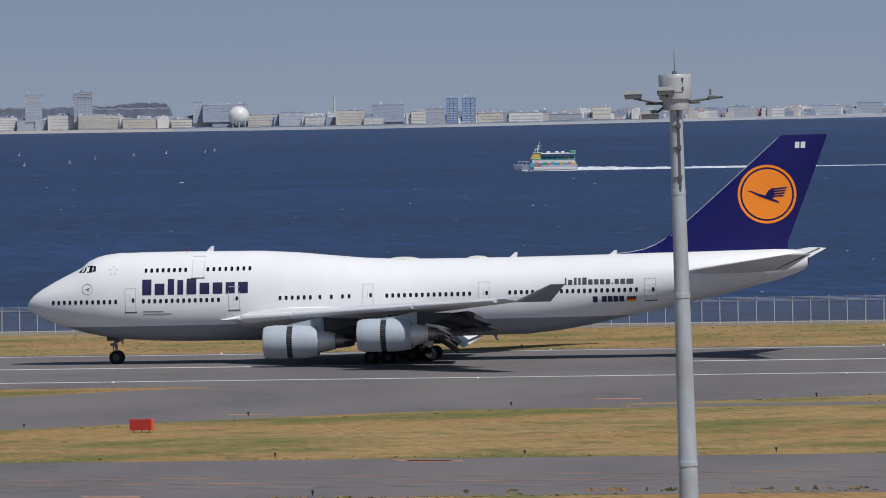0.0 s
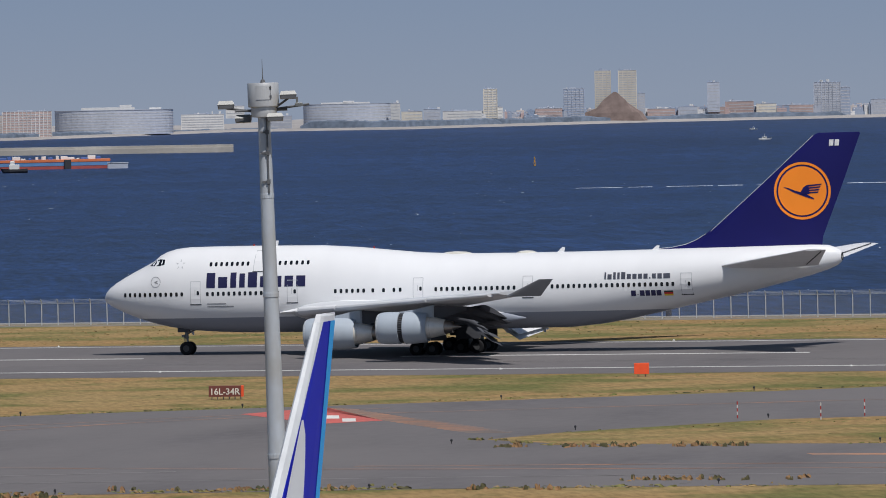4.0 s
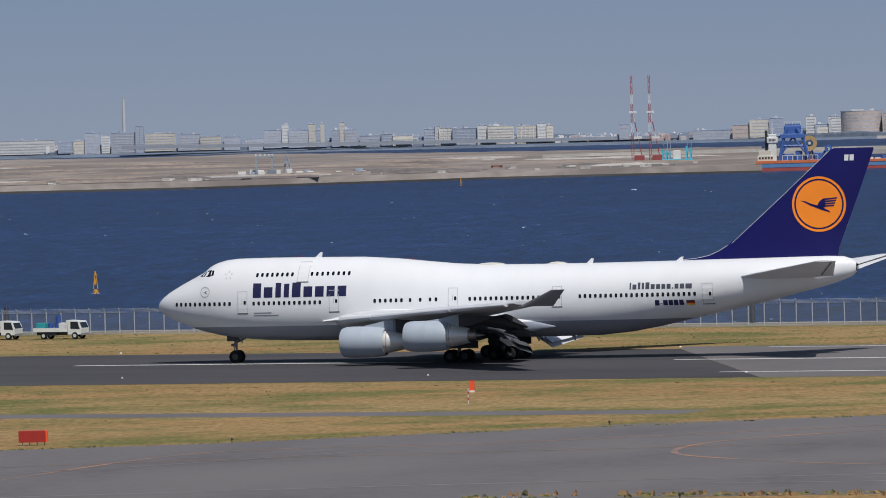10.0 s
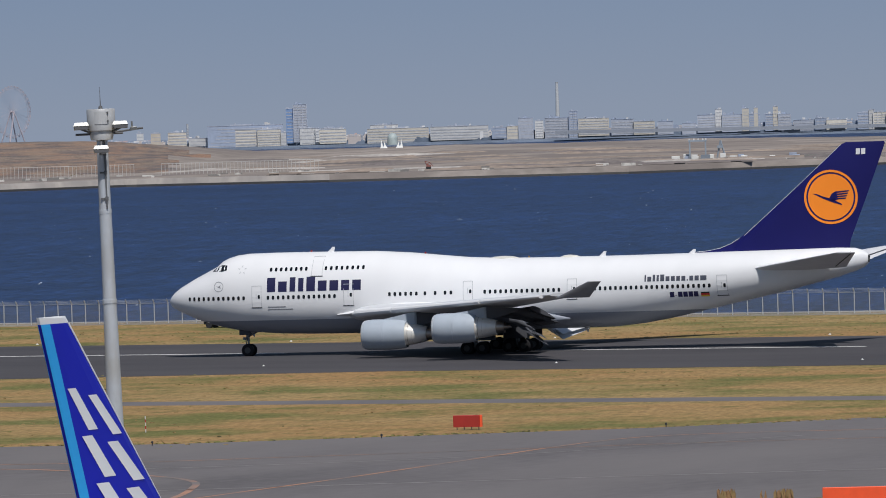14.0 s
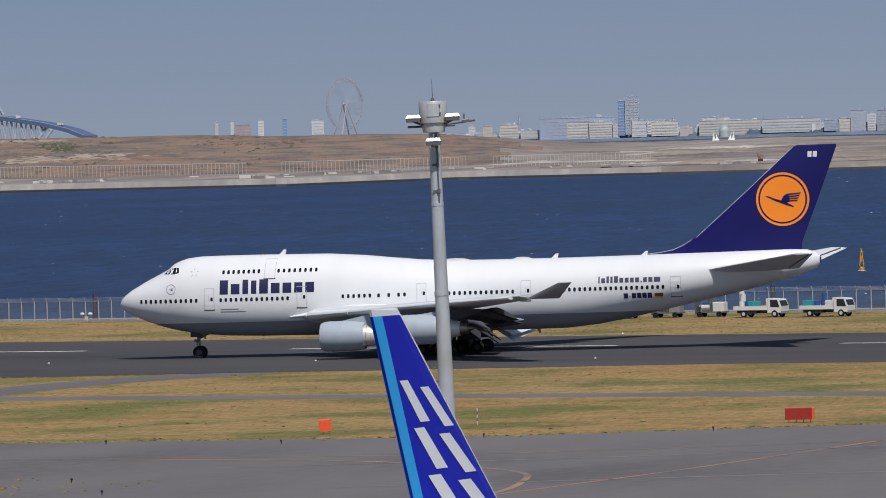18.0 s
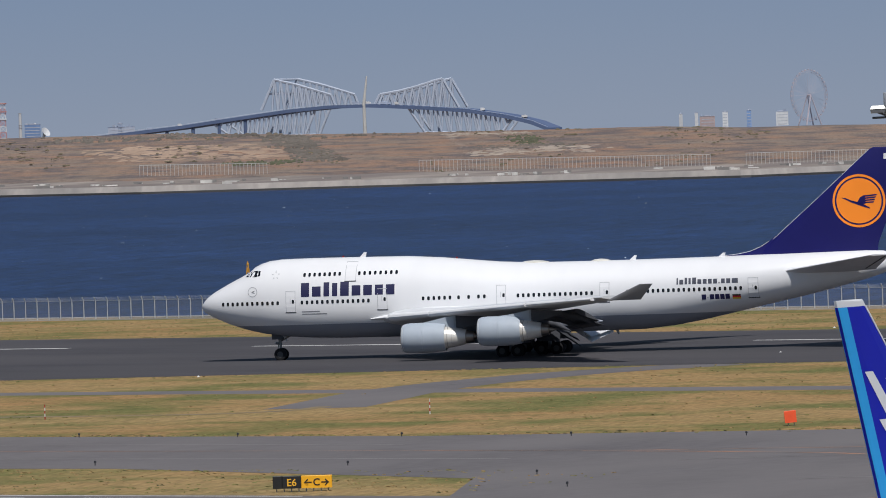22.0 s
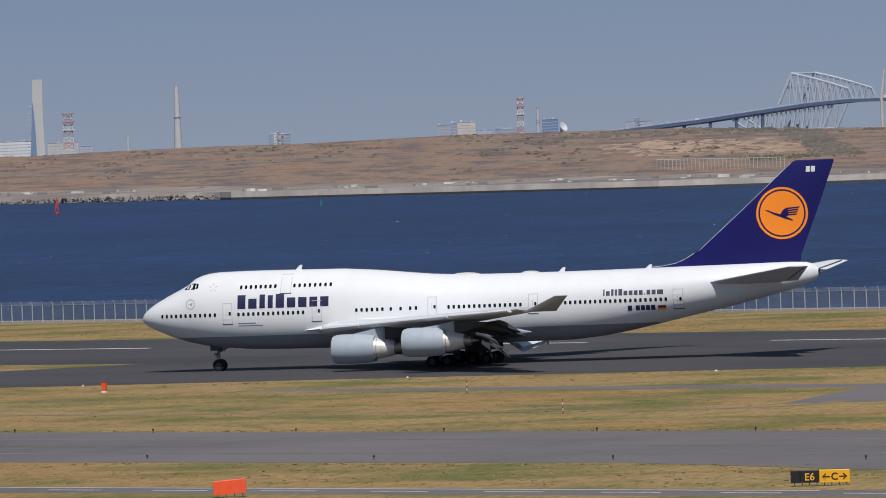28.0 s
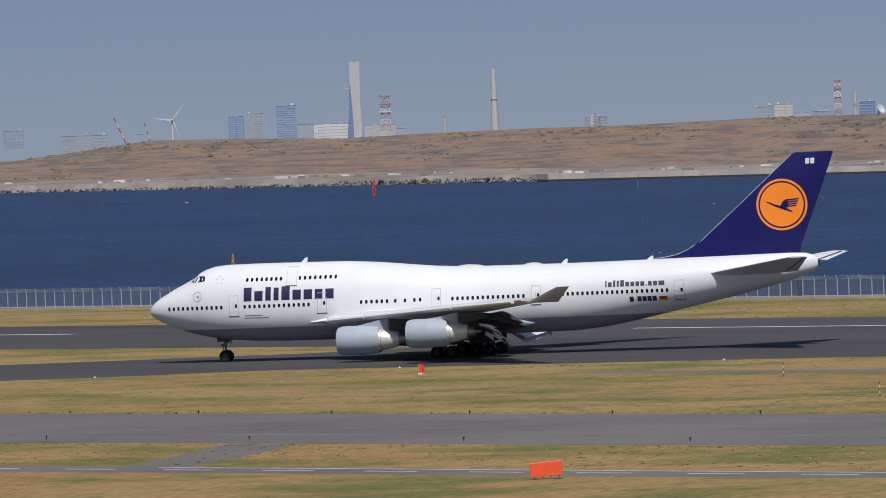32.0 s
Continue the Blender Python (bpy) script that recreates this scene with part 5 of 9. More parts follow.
def livery():
    """Gloss white above a pale grey belly, the line of paint running level."""
    m = mat("airliner_paint", (0.745, 0.745, 0.755), 0.42, vary=0.03, size=4, spec=0.35, coat=0.08, stretch=(1.6, 1, 0.5))
    n, l = m.node_tree.nodes, m.node_tree.links
    p = n["Principled BSDF"]
    old = p.inputs["Base Color"].links[0].from_socket
    co = n.new("ShaderNodeTexCoord")
    sp = n.new("ShaderNodeSeparateXYZ")
    l.new(co.outputs["Object"], sp.inputs[0])
    cmp_ = n.new("ShaderNodeMath")
    cmp_.operation = "LESS_THAN"
    cmp_.inputs[1].default_value = 3.62
    l.new(sp.outputs["Z"], cmp_.inputs[0])
    mx = n.new("ShaderNodeMix")
    mx.data_type = "RGBA"
    l.new(cmp_.outputs[0], mx.inputs["Factor"])
    l.new(old, mx.inputs["A"])
    mx.inputs["B"].default_value = (0.265, 0.285, 0.335, 1)
    l.new(mx.outputs["Result"], p.inputs["Base Color"])
    return m


HULL = livery()
WHITE = mat("gloss_white", (0.745, 0.745, 0.755), 0.42, vary=0.03, size=3, spec=0.35)
GREY = mat("nacelle_grey", (0.375, 0.42, 0.475), 0.55, vary=0.07, size=1.2, spec=0.3)
WING_GREY = mat("wing_grey", (0.60, 0.61, 0.63), 0.45, vary=0.10, size=2.5)
TAIL_GREY = mat("tailplane_grey", (0.66, 0.66, 0.68), 0.5, vary=0.07, size=1.5)
MID_GREY = mat("winglet_grey", (0.22, 0.225, 0.245), 0.55, vary=0.08, size=1.5)
# dark fittings; also paints shade on near flaps and aft pylons
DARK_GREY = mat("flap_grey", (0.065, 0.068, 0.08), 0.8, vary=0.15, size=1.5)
TITLE = mat("title_navy", (0.010, 0.010, 0.06), 0.5, vary=0.05, size=2)
NAVY = mat("navy_paint", (0.0088, 0.0085, 0.098), 0.42, vary=0.08, size=3, spec=0.28)
ORANGE = mat("orange_paint", (1.0, 0.27, 0.02), 0.4, vary=0.03, size=2)
GLASS = mat("dark_window", (0.012, 0.014, 0.018), 0.12, vary=0.1, size=0.5)
OUTLINE = mat("panel_line", (0.45, 0.46, 0.48), 0.5, vary=0.1, size=1)
METAL = mat("bare_metal", (0.74, 0.71, 0.66), 0.38, 0.35, vary=0.12, size=0.6)
HOT_METAL = mat("burnt_metal", (0.32, 0.28, 0.25), 0.38, 0.9, vary=0.2, size=0.4)
BLACK = mat("black_void", (0.012, 0.012, 0.014), 0.7, vary=0.2, size=0.3)
RUBBER = mat("tyre_rubber", (0.016, 0.016, 0.018), 0.85, vary=0.25, size=0.3, spec=0.2)
STEEL = mat("gear_steel", (0.17, 0.175, 0.18), 0.45, 0.4, vary=0.15, size=0.4)

airliner = thing("airliner", "white four-engined jet airliner with navy tail fin on the runway", "airplane")
piece("fuselage", rings([hull_ring(x) for x in sorted({s[0] for s in STATIONS} | {16.0, 18.0, 22.5, 26.0, 36.0, 41.5, 57.5, 63.0})]), HULL, airliner, "white hull with grey belly", True)


def decal(x0, x1, z0, z1, nx=2, nz=3, side=-1, off=0.014, shape=None):
    """A patch of paint or glazing that follows the hull; shape: (x, z) outline in 0..1, as a fan."""
    at = lambda x, z: (x, side * (skin_y(x, z) + off), z)
    if shape:
        pts = [at(x0 + (x1 - x0) * a, z0 + (z1 - z0) * b) for a, b in shape]
        k = len(pts)
        return [at((x0 + x1) / 2, (z0 + z1) / 2)] + pts, [(0, 1 + i, 1 + (i + 1) % k) for i in range(k)]
    v = [at(x0 + (x1 - x0) * i / nx, z0 + (z1 - z0) * j / nz) for j in range(nz + 1) for i in range(nx + 1)]
    return v, [(j * (nx + 1) + i, j * (nx + 1) + i + 1, (j + 1) * (nx + 1) + i + 1, (j + 1) * (nx + 1) + i) for j in range(nz) for i in range(nx)]


ROUND = [(0.5 + 0.5 * math.copysign(abs(math.cos(a)) ** 0.6, math.cos(a)), 0.5 + 0.5 * math.copysign(abs(math.sin(a)) ** 0.6, math.sin(a))) for a in [2 * math.pi * i / 12 for i in range(12)]]


def cabin_windows():
    rows = [(2.6, 8.3, 12, 5.81), (10.75, 17.37, 14, 5.80), (22.8, 25.45, 6, 5.84), (26.3, 26.3, 1, 5.84), (27.3, 27.3, 1, 5.84), (28.27, 28.85, 2, 5.85), (32.16, 39.4, 15, 5.84), (42.9, 53.9, 23, 5.88),
            (10.95, 14.45, 8, 8.46), (16.4, 20.1, 8, 8.46)]
    for x0, x1, k, z in rows:
        for i in range(k):
            x = x0 + (x1 - x0) * i / max(1, k - 1)
            for side in (-1, 1):
                piece("cabin_window", decal(x - 0.13, x + 0.13, z - 0.19, z + 0.19, side=side, shape=ROUND), GLASS, airliner)


cabin_windows()


def doors():
    for x, z0, z1, w in [(9.6, 4.86, 6.96, 0.98), (18.75, 4.86, 6.93, 0.98), (30.5, 4.94, 6.90, 0.95), (40.65, 4.92, 6.86, 0.95), (55.1, 4.90, 6.86, 1.0), (15.55, 7.72, 9.62, 1.1)]:
        for side in (-1, 1):
            door = piece("cabin_door", decal(x - w / 2, x + w / 2, z0, z1, 2, 4, side, 0.012), WHITE, airliner, "white cabin door with thin grey outline")
            t = 0.05
            edge = [decal(x - w / 2, x - w / 2 + t, z0, z1, 1, 4, side, 0.018), decal(x + w / 2 - t, x + w / 2, z0, z1, 1, 4, side, 0.018), decal(x - w / 2, x + w / 2, z1 - t, z1, 2, 1, side, 0.018)]
            piece("door_outline", join(*edge), OUTLINE, door, "thin grey outline")
            piece("door_sill", decal(x - w / 2 - 0.05, x + w / 2 + 0.05, z0 - 0.04, z0 + 0.05, 2, 1, side, 0.02), DARK_GREY, door, "dark sill")
            if z0 < 7:
                piece("door_window", decal(x + 0.12, x + 0.36, (z0 + z1) / 2 - 0.2, (z0 + z1) / 2 + 0.18, side=side, off=0.02, shape=ROUND), GLASS, door)
                piece("door_handle", decal(x - 0.06, x - 0.01, (z0 + z1) / 2 - 0.2, (z0 + z1) / 2 + 0.3, 1, 1, side, 0.02), OUTLINE, door)


doors()


def cockpit():
    for side in (-1, 1):
        for x0, x1, z0, z1, sh in [(4.80, 5.25, 8.40, 8.76, [(0, 0), (1, 0.0), (1, 1), (0.55, 0.8)]), (5.28, 5.76, 8.38, 8.97, [(0, 0), (1, 0), (1, 1), (0.35, 0.92), (0, 0.72)]), (5.79, 6.16, 8.38, 9.0, [(0, 0), (1, 0.06), (0.96, 1), (0.0, 0.97)]), (6.19, 6.46, 8.42, 8.98, [(0, 0), (1, 0.16), (0.85, 0.95), (0.0, 1)])]:
            piece("cockpit_window", decal(x0, x1, z0, z1, side=side, off=0.02, shape=sh), GLASS, airliner)


cockpit()


def airfoil(x0, chord, y, z, thick, twist=0.0, n=12):
    """A closed wing section in the xz plane."""
    up, low = [], []
    for i in range(n + 1):
        s = (1 - math.cos(math.pi * i / n)) / 2
        t = thick * 2.6 * (0.2969 * s ** 0.5 - 0.126 * s - 0.3516 * s * s + 0.2843 * s ** 3 - 0.1036 * s ** 4) / 0.26
        up.append((s, t * 0.58 + 0.0))
        low.append((s, -t * 0.42))
    pts = up + low[-2:0:-1]
    c, sn = math.cos(radians(twist)), math.sin(radians(twist))
    return [(x0 + (s * c + t / chord * sn) * chord, y, z + (-s * sn) * chord + t * c) for s, t in pts]


def wings():
    #        y,   lead,  chord, z,   thick
    secs = [(0.5, 16.4, 19.6, 3.55, 1.9), (3.2, 18.9, 16.6, 3.75, 1.75), (6.5, 21.9, 13.9, 4.0, 1.4), (12.0, 27.0, 9.9, 4.42, 0.95), (20.8, 35.1, 7.2, 5.1, 0.66), (28.0, 41.7, 4.9, 5.62, 0.46), (31.6, 45.6, 3.2, 5.88, 0.3)]
    for side in (-1, 1):
        wing = piece("wing", rings([airfoil(x, c, side * y, z + 0.25, t, 1.0) for y, x, c, z, t in secs]), WING_GREY, airliner, "grey swept wing", True)
        # white leading edge slats
        for a, b in ((0.06, 0.318), (0.322, 0.655), (0.66, 0.955)):
            lp = []
            for s in (a, b):
                k = s * (len(secs) - 2) + 1
                i = min(int(k), len(secs) - 2)
                q = [u + (v - u) * (k - i) for u, v in zip(secs[i], secs[i + 1])]
                y, x, c, z, t = q
                r = t * 0.36 + 0.16
                lp.append([(x - 0.34 + r * 2.0 * (1 - math.cos(g)) * 0.5, side * y, z + 0.12 + t * 0.1 + r * 0.56 * math.sin(g)) for g in [2 * math.pi * i / 14 for i in range(14)]])
            piece("slat", rings(lp), WHITE, wing, "white leading-edge slat", True)
        # flaps, drooped; near ones coloured dark for the shade under the wing
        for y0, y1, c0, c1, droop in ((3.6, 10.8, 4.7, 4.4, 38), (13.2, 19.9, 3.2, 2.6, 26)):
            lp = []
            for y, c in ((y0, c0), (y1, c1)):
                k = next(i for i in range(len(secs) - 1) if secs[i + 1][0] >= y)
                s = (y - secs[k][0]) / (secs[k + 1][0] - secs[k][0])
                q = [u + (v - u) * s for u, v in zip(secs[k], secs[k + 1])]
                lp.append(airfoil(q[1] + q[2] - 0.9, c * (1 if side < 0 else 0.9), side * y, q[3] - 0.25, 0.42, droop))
            piece("flap", rings(lp), DARK_GREY if side < 0 else WING_GREY, wing, "lowered flap with underside shade painted dark" if side < 0 else "pale lowered flap", True)
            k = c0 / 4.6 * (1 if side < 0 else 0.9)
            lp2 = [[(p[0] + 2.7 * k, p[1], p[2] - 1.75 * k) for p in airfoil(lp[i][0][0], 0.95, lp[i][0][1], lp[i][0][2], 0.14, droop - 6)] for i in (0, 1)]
            piece("aft_flap", rings(lp2), DARK_GREY if side < 0 else WHITE, wing, "aft flap with underside shade painted dark" if side < 0 else "pale aft flap", True)
        for y, l0, l1, zz in ((7.0, 6.4, 2.4, 0), (10.9, 6.0, 2.4, 0), (15.2, 5.2, 2.2, 0), (19.0, 4.6, 2.0, 0)):
            k = next(i for i in range(len(secs) - 1) if secs[i + 1][0] >= y)
            s = (y - secs[k][0]) / (secs[k + 1][0] - secs[k][0])
            q = [u + (v - u) * s for u, v in zip(secs[k], secs[k + 1])]
            x1 = q[1] + q[2]
            lp = []
            for t, r, dz in ((-l0, 0.05, 0.0), (-l0 * 0.75, 0.28, -0.2), (-l0 * 0.3, 0.36, -0.4), (l1 * 0.2, 0.32, -0.8), (l1 * 0.6, 0.2, -1.3), (l1 * 0.85, 0.04, -1.6)):
                lp.append([(x1 + t, side * y + 0.62 * r * math.cos(g), q[3] - 0.25 + dz + r * math.sin(g)) for g in [2 * math.pi * i / 10 for i in range(10)]])
            piece("flap_fairing", rings(lp), DARK_GREY, wing, "", True)
        # winglet, coloured darker than the wing to paint in its unlit face
        lp = []
        for s in (0, 0.35, 1):
            x, c, y, z = 46.1 + 3.25 * s, 3.2 - 1.95 * s, 31.6 + 0.75 * s ** 0.8, 5.83 + 1.45 * s
            lp.append([(a - 0, side * (y + (b - z) * 0.85), z) for a, _, b in airfoil(x, c, 0, z, 0.3 - 0.16 * s)])
        piece("winglet", rings(lp), MID_GREY, wing, "upturned winglet with shade painted in dark grey", True)
        # wing root fairing
        lp = []
        for x, w, h, z in ((17.5, 0.36, 0.05, 4.0), (18.4, 0.55, 0.18, 4.06), (19.6, 0.75, 0.36, 4.16), (21.2, 0.95, 0.58, 4.26), (23.5, 1.10, 0.78, 4.32), (26.5, 1.15, 0.88, 4.22), (30, 0.95, 1.0, 3.85), (33, 0.70, 0.95, 3.5), (35.5, 0.48, 0.85, 3.3), (37.5, 0.30, 0.62, 3.2), (39.0, 0.18, 0.32, 3.15), (40.3, 0.10, 0.06, 3.1)):
            lp.append([(x, side * (2.75 + w * max(-0.4, math.cos(g))), z + h * math.sin(g)) for g in [2 * math.pi * i / 14 for i in range(14)]])
        piece("root_fairing", rings(lp), HULL, airliner, "white wing root fairing", True)
    return secs


wings()


def engines():
    sleeves = []
    for name, y, x, z, k in (("engine", 11.7, 22.55, 2.28, 1.0), ("engine", 20.8, 31.85, 3.0, 0.97)):
        for side in (-1, 1):
            at = Matrix.Translation((x, side * y, z)) @ Matrix.Diagonal((k, k, k, 1))
            put = lambda g: moved(g, at)
            eng = piece("engine", put(turned([(0.0, 1.12), (-0.02, 1.2), (0.05, 1.30), (0.35, 1.40), (0.9, 1.44), (2.05, 1.44), (2.05, 1.25), (0.9, 1.2), (0.25, 1.08)][:6] + [(2.05, 1.2)], 32, "x")), GREY, airliner, "blue-grey engine nacelle", True)
            piece("inlet_lip", put(turned([(0.02, 1.13), (-0.03, 1.18), (-0.01, 1.25), (0.16, 1.34), (0.22, 1.345), (0.3, 1.1), (0.6, 1.08)], 32, "x")), METAL, eng, "bare metal inlet lip", True)
            piece("fan", put(turned([(0.9, 1.1), (0.86, 1.1), (0.86, 0.4), (0.5, 0.02)], 24, "x")), BLACK, eng, "", True)
            piece("cascade", put(turned([(1.9, 1.24), (1.95, 1.30), (3.0, 1.30), (3.0, 1.2)], 32, "x")), BLACK, eng, "black reverser cascade", True)
            vanes = [moved(box(2.06, 2.98, -0.03, 0.03, 1.29, 1.335), Matrix.Rotation(2 * math.pi * i / 40, 4, "X")) for i in range(40)]
            piece("cascade_grille", put(join(*vanes)), DARK_GREY, eng, "dark reverser vanes")
            sl = piece("reverser_sleeve", put(turned([(2.06, 1.32), (2.06, 1.44), (2.7, 1.435), (3.4, 1.39), (4.0, 1.30), (4.2, 1.255), (4.2, 1.21), (3.6, 1.25)], 32, "x")), GREY, eng, "blue-grey sliding reverser sleeve", True)
            sleeves.append(sl)
            piece("core_cowl", put(turned([(2.9, 1.1), (4.1, 1.06), (4.9, 0.96), (5.6, 0.82), (6.15, 0.69), (6.17, 0.62)], 28, "x")), METAL, eng, "bare metal core cowl", True)
            for i in range(2):
                r = 1.03 - 0.068 * i
                piece("cowl_band", put(turned([(4.42 + 0.42 * i, r - 0.005), (4.42 + 0.42 * i, r + 0.004), (4.46 + 0.42 * i, r + 0.001), (4.46 + 0.42 * i, r - 0.012)], 28, "x")), HOT_METAL, eng)
            piece("nozzle", put(turned([(6.0, 0.66), (6.5, 0.58), (6.9, 0.52), (6.92, 0.46), (6.2, 0.4)], 24, "x")), HOT_METAL, eng, "burnt metal nozzle", True)
            piece("tail_plug", put(turned([(6.3, 0.4), (6.9, 0.3), (7.6, 0.06)], 20, "x")), HOT_METAL, eng, "", True)
            # pylon up to the wing
            lp = []
            top = 1.75 if y < 15 else 1.62
            for a, z0, z1, w in ((1.0, 1.25, 1.34, 0.05), (1.9, 1.2, 1.44, 0.2), (3.5, 1.0, top + 0.02, 0.26), (5.0, 0.6, top + 0.36, 0.22), (5.25, 0.62, top + 0.36, 0.05)):
                lp.append([(a, w, z0), (a, w, z1), (a, -w, z1), (a, -w, z0)])
            tail_lp = [[(a, w, z0), (a, w, z1), (a, -w, z1), (a, -w, z0)] for a, z0, z1, w in ((5.1, 0.75, top + 0.3, 0.1), (6.5, 1.0, top + 0.25, 0.12), (8.2, 1.5, top + 0.2, 0.03))]
            # aft pylon coloured dark in place of the wing's shadow
            piece("pylon_fairing", put(rings(tail_lp)), DARK_GREY, eng, "aft pylon fairing with wing shade painted dark")
            piece("pylon", put(rings(lp)), GREY, eng, "blue-grey pylon")
    return sleeves


SLEEVES = engines()




def tail():
    # fin, root to tip
    lp = []
    plan = ((55.1, 66.8, 8.6, 0.95), (56.0, 66.95, 9.75, 0.85), (61.2, 68.75, 14.2, 0.62), (66.35, 70.5, 18.75, 0.36), (66.75, 70.45, 18.92, 0.2))

    def flank(x, z, side, off):
        """A place just off the fin's skin."""
        x0, x1, t = (between(z, [p[2] for p in plan], [p[k] for p in plan]) for k in (0, 1, 3))
        s = min(1.0, max(0.0, (x - x0) / (x1 - x0)))
        h = t * 10 * (0.2969 * s ** 0.5 - 0.126 * s - 0.3516 * s * s + 0.2843 * s ** 3 - 0.1036 * s ** 4)
        return (x, side * (h * (0.58 if side > 0 else 0.42) + off), z)

    for x0, x1, z, t in plan:
        lp.append([(a, b - 0, z) for a, _, b in airfoil(x0, x1 - x0, 0, 0, t)])
    lp = [[(a, b + 0, z) for a, b, z in r] for r in lp]
    fin = piece("tail_fin", rings(lp), NAVY, airliner, "navy blue tail fin with orange roundel", True)
    dorsal = [[(x, w, 8.8), (x, 0, z), (x, -w, 8.8)] for x, z, w in ((51.6, 8.93, 0.03), (53.2, 9.06, 0.08), (54.4, 9.28, 0.14), (55.4, 9.66, 0.2), (56.2, 10.12, 0.24), (57.2, 10.9, 0.26))]
    piece("dorsal_fin", rings(dorsal), NAVY, fin, "navy fillet")
    edge = [(51.7, 0, 8.95), (53.2, 0, 9.07), (54.4, 0, 9.29), (55.4, 0, 9.67), (56.3, 0, 10.2)]
    piece("fillet_edge", join(*[tube(p, q, 0.03, n=5) for p, q in zip(edge, edge[1:])]), PALE, fin, "bright metal edge")
    lead = [(between(z, [p[2] for p in plan], [p[0] for p in plan]) - 0.01, 0, z) for z in (10.4, 12.5, 14.5, 16.5, 18.7)]
    piece("leading_edge", join(*[tube(p, q, 0.03, n=6) for p, q in zip(lead, lead[1:])]), PALE, fin, "bare metal leading edge")
    for side in (-1, 1):
        def disc(r, r_in, off, n=48):
            q = [2 * math.pi * i / n for i in range(n)]
            put = lambda r, a: flank(65.22 + r * math.cos(a), 13.82 + r * math.sin(a), side, off)
            if r_in:
                return [put(r, a) for a in q] + [put(r_in, a) for a in q], [(i, (i + 1) % n, n + (i + 1) % n, n + i) for i in range(n)]
            vv, ff = [put(0, 0)] + [put(r * k / 6, a) for k in range(1, 7) for a in q], [(0, 1 + i, 1 + (i + 1) % n) for i in range(n)]
            for k in range(5):
                ff += [(1 + k * n + i, 1 + (k + 1) * n + i, 1 + (k + 1) * n + (i + 1) % n, 1 + k * n + (i + 1) % n) for i in range(n)]
            return vv, ff
        piece("roundel", join(disc(2.55, 2.33, 0.03), disc(2.17, 0, 0.03)), ORANGE, fin, "orange roundel with navy ring")
        # a plain bird-like shape
        sh = [[(-1.72, 0.36), (-1.3, 0.30), (-0.75, 0.06), (-0.2, -0.10), (0.25, -0.16), (0.45, -0.36), (1.0, -0.66), (1.05, -0.80), (0.3, -0.56), (-0.05, -0.42), (-0.75, -0.14), (-1.3, 0.16)]]
        sh += [[(-0.25, -0.28), (0.1 + 0.06 * i, 0.30 - 0.17 * i), (0.42 + 0.04 * i, 0.50 - 0.21 * i), (1.75 - 0.1 * i, 0.60 - 0.23 * i), (1.70 - 0.1 * i, 0.47 - 0.23 * i), (0.6 + 0.05 * i, 0.36 - 0.2 * i), (0.25, -0.38)] for i in range(4)]
        g = [([flank(65.22 + a, 13.82 + b, side, 0.05) for a, b in s], [tuple(range(len(s)))]) for s in sh]
        piece("roundel_emblem", join(*g), NAVY, fin, "plain navy shape")
        for i in range(2):
            piece("fin_mark", ([flank(67.72 + 0.5 * i, 17.75, side, 0.02), flank(68.1 + 0.5 * i, 17.75, side, 0.02), flank(68.15 + 0.5 * i, 18.3, side, 0.02), flank(67.75 + 0.5 * i, 18.3, side, 0.02)], [(0, 1, 2, 3)]), WHITE, fin, "plain white mark")
        secs = [(1.6, 57.3, 9.6, 7.25, 0.6), (2.4, 58.1, 8.9, 7.35, 0.55), (11.05, 67.7, 1.9, 8.8, 0.14)]
        st = piece("tailplane", rings([airfoil(x, c, side * y, z, t) for y, x, c, z, t in secs]), TAIL_GREY, airliner, "pale grey swept tailplane", True)
        piece("elevator_line", rings([[(66.0, side * 3.0, 7.62), (66.1, side * 3.0, 7.62), (66.1, side * 3.0, 7.35), (66.0, side * 3.0, 7.35)], [(69.0, side * 10.5, 8.86), (69.05, side * 10.5, 8.86), (69.05, side * 10.5, 8.6), (69.0, side * 10.5, 8.6)]]), DARK_GREY, st)
    piece("tail_exhaust", moved(turned([(0, 0.36), (0.22, 0.33), (0.22, 0.27), (0.0, 0.2)], 20, "x"), Matrix.Translation((68.45, 0, 7.95))), BLACK, airliner, "dark tail exhaust", True)


tail()


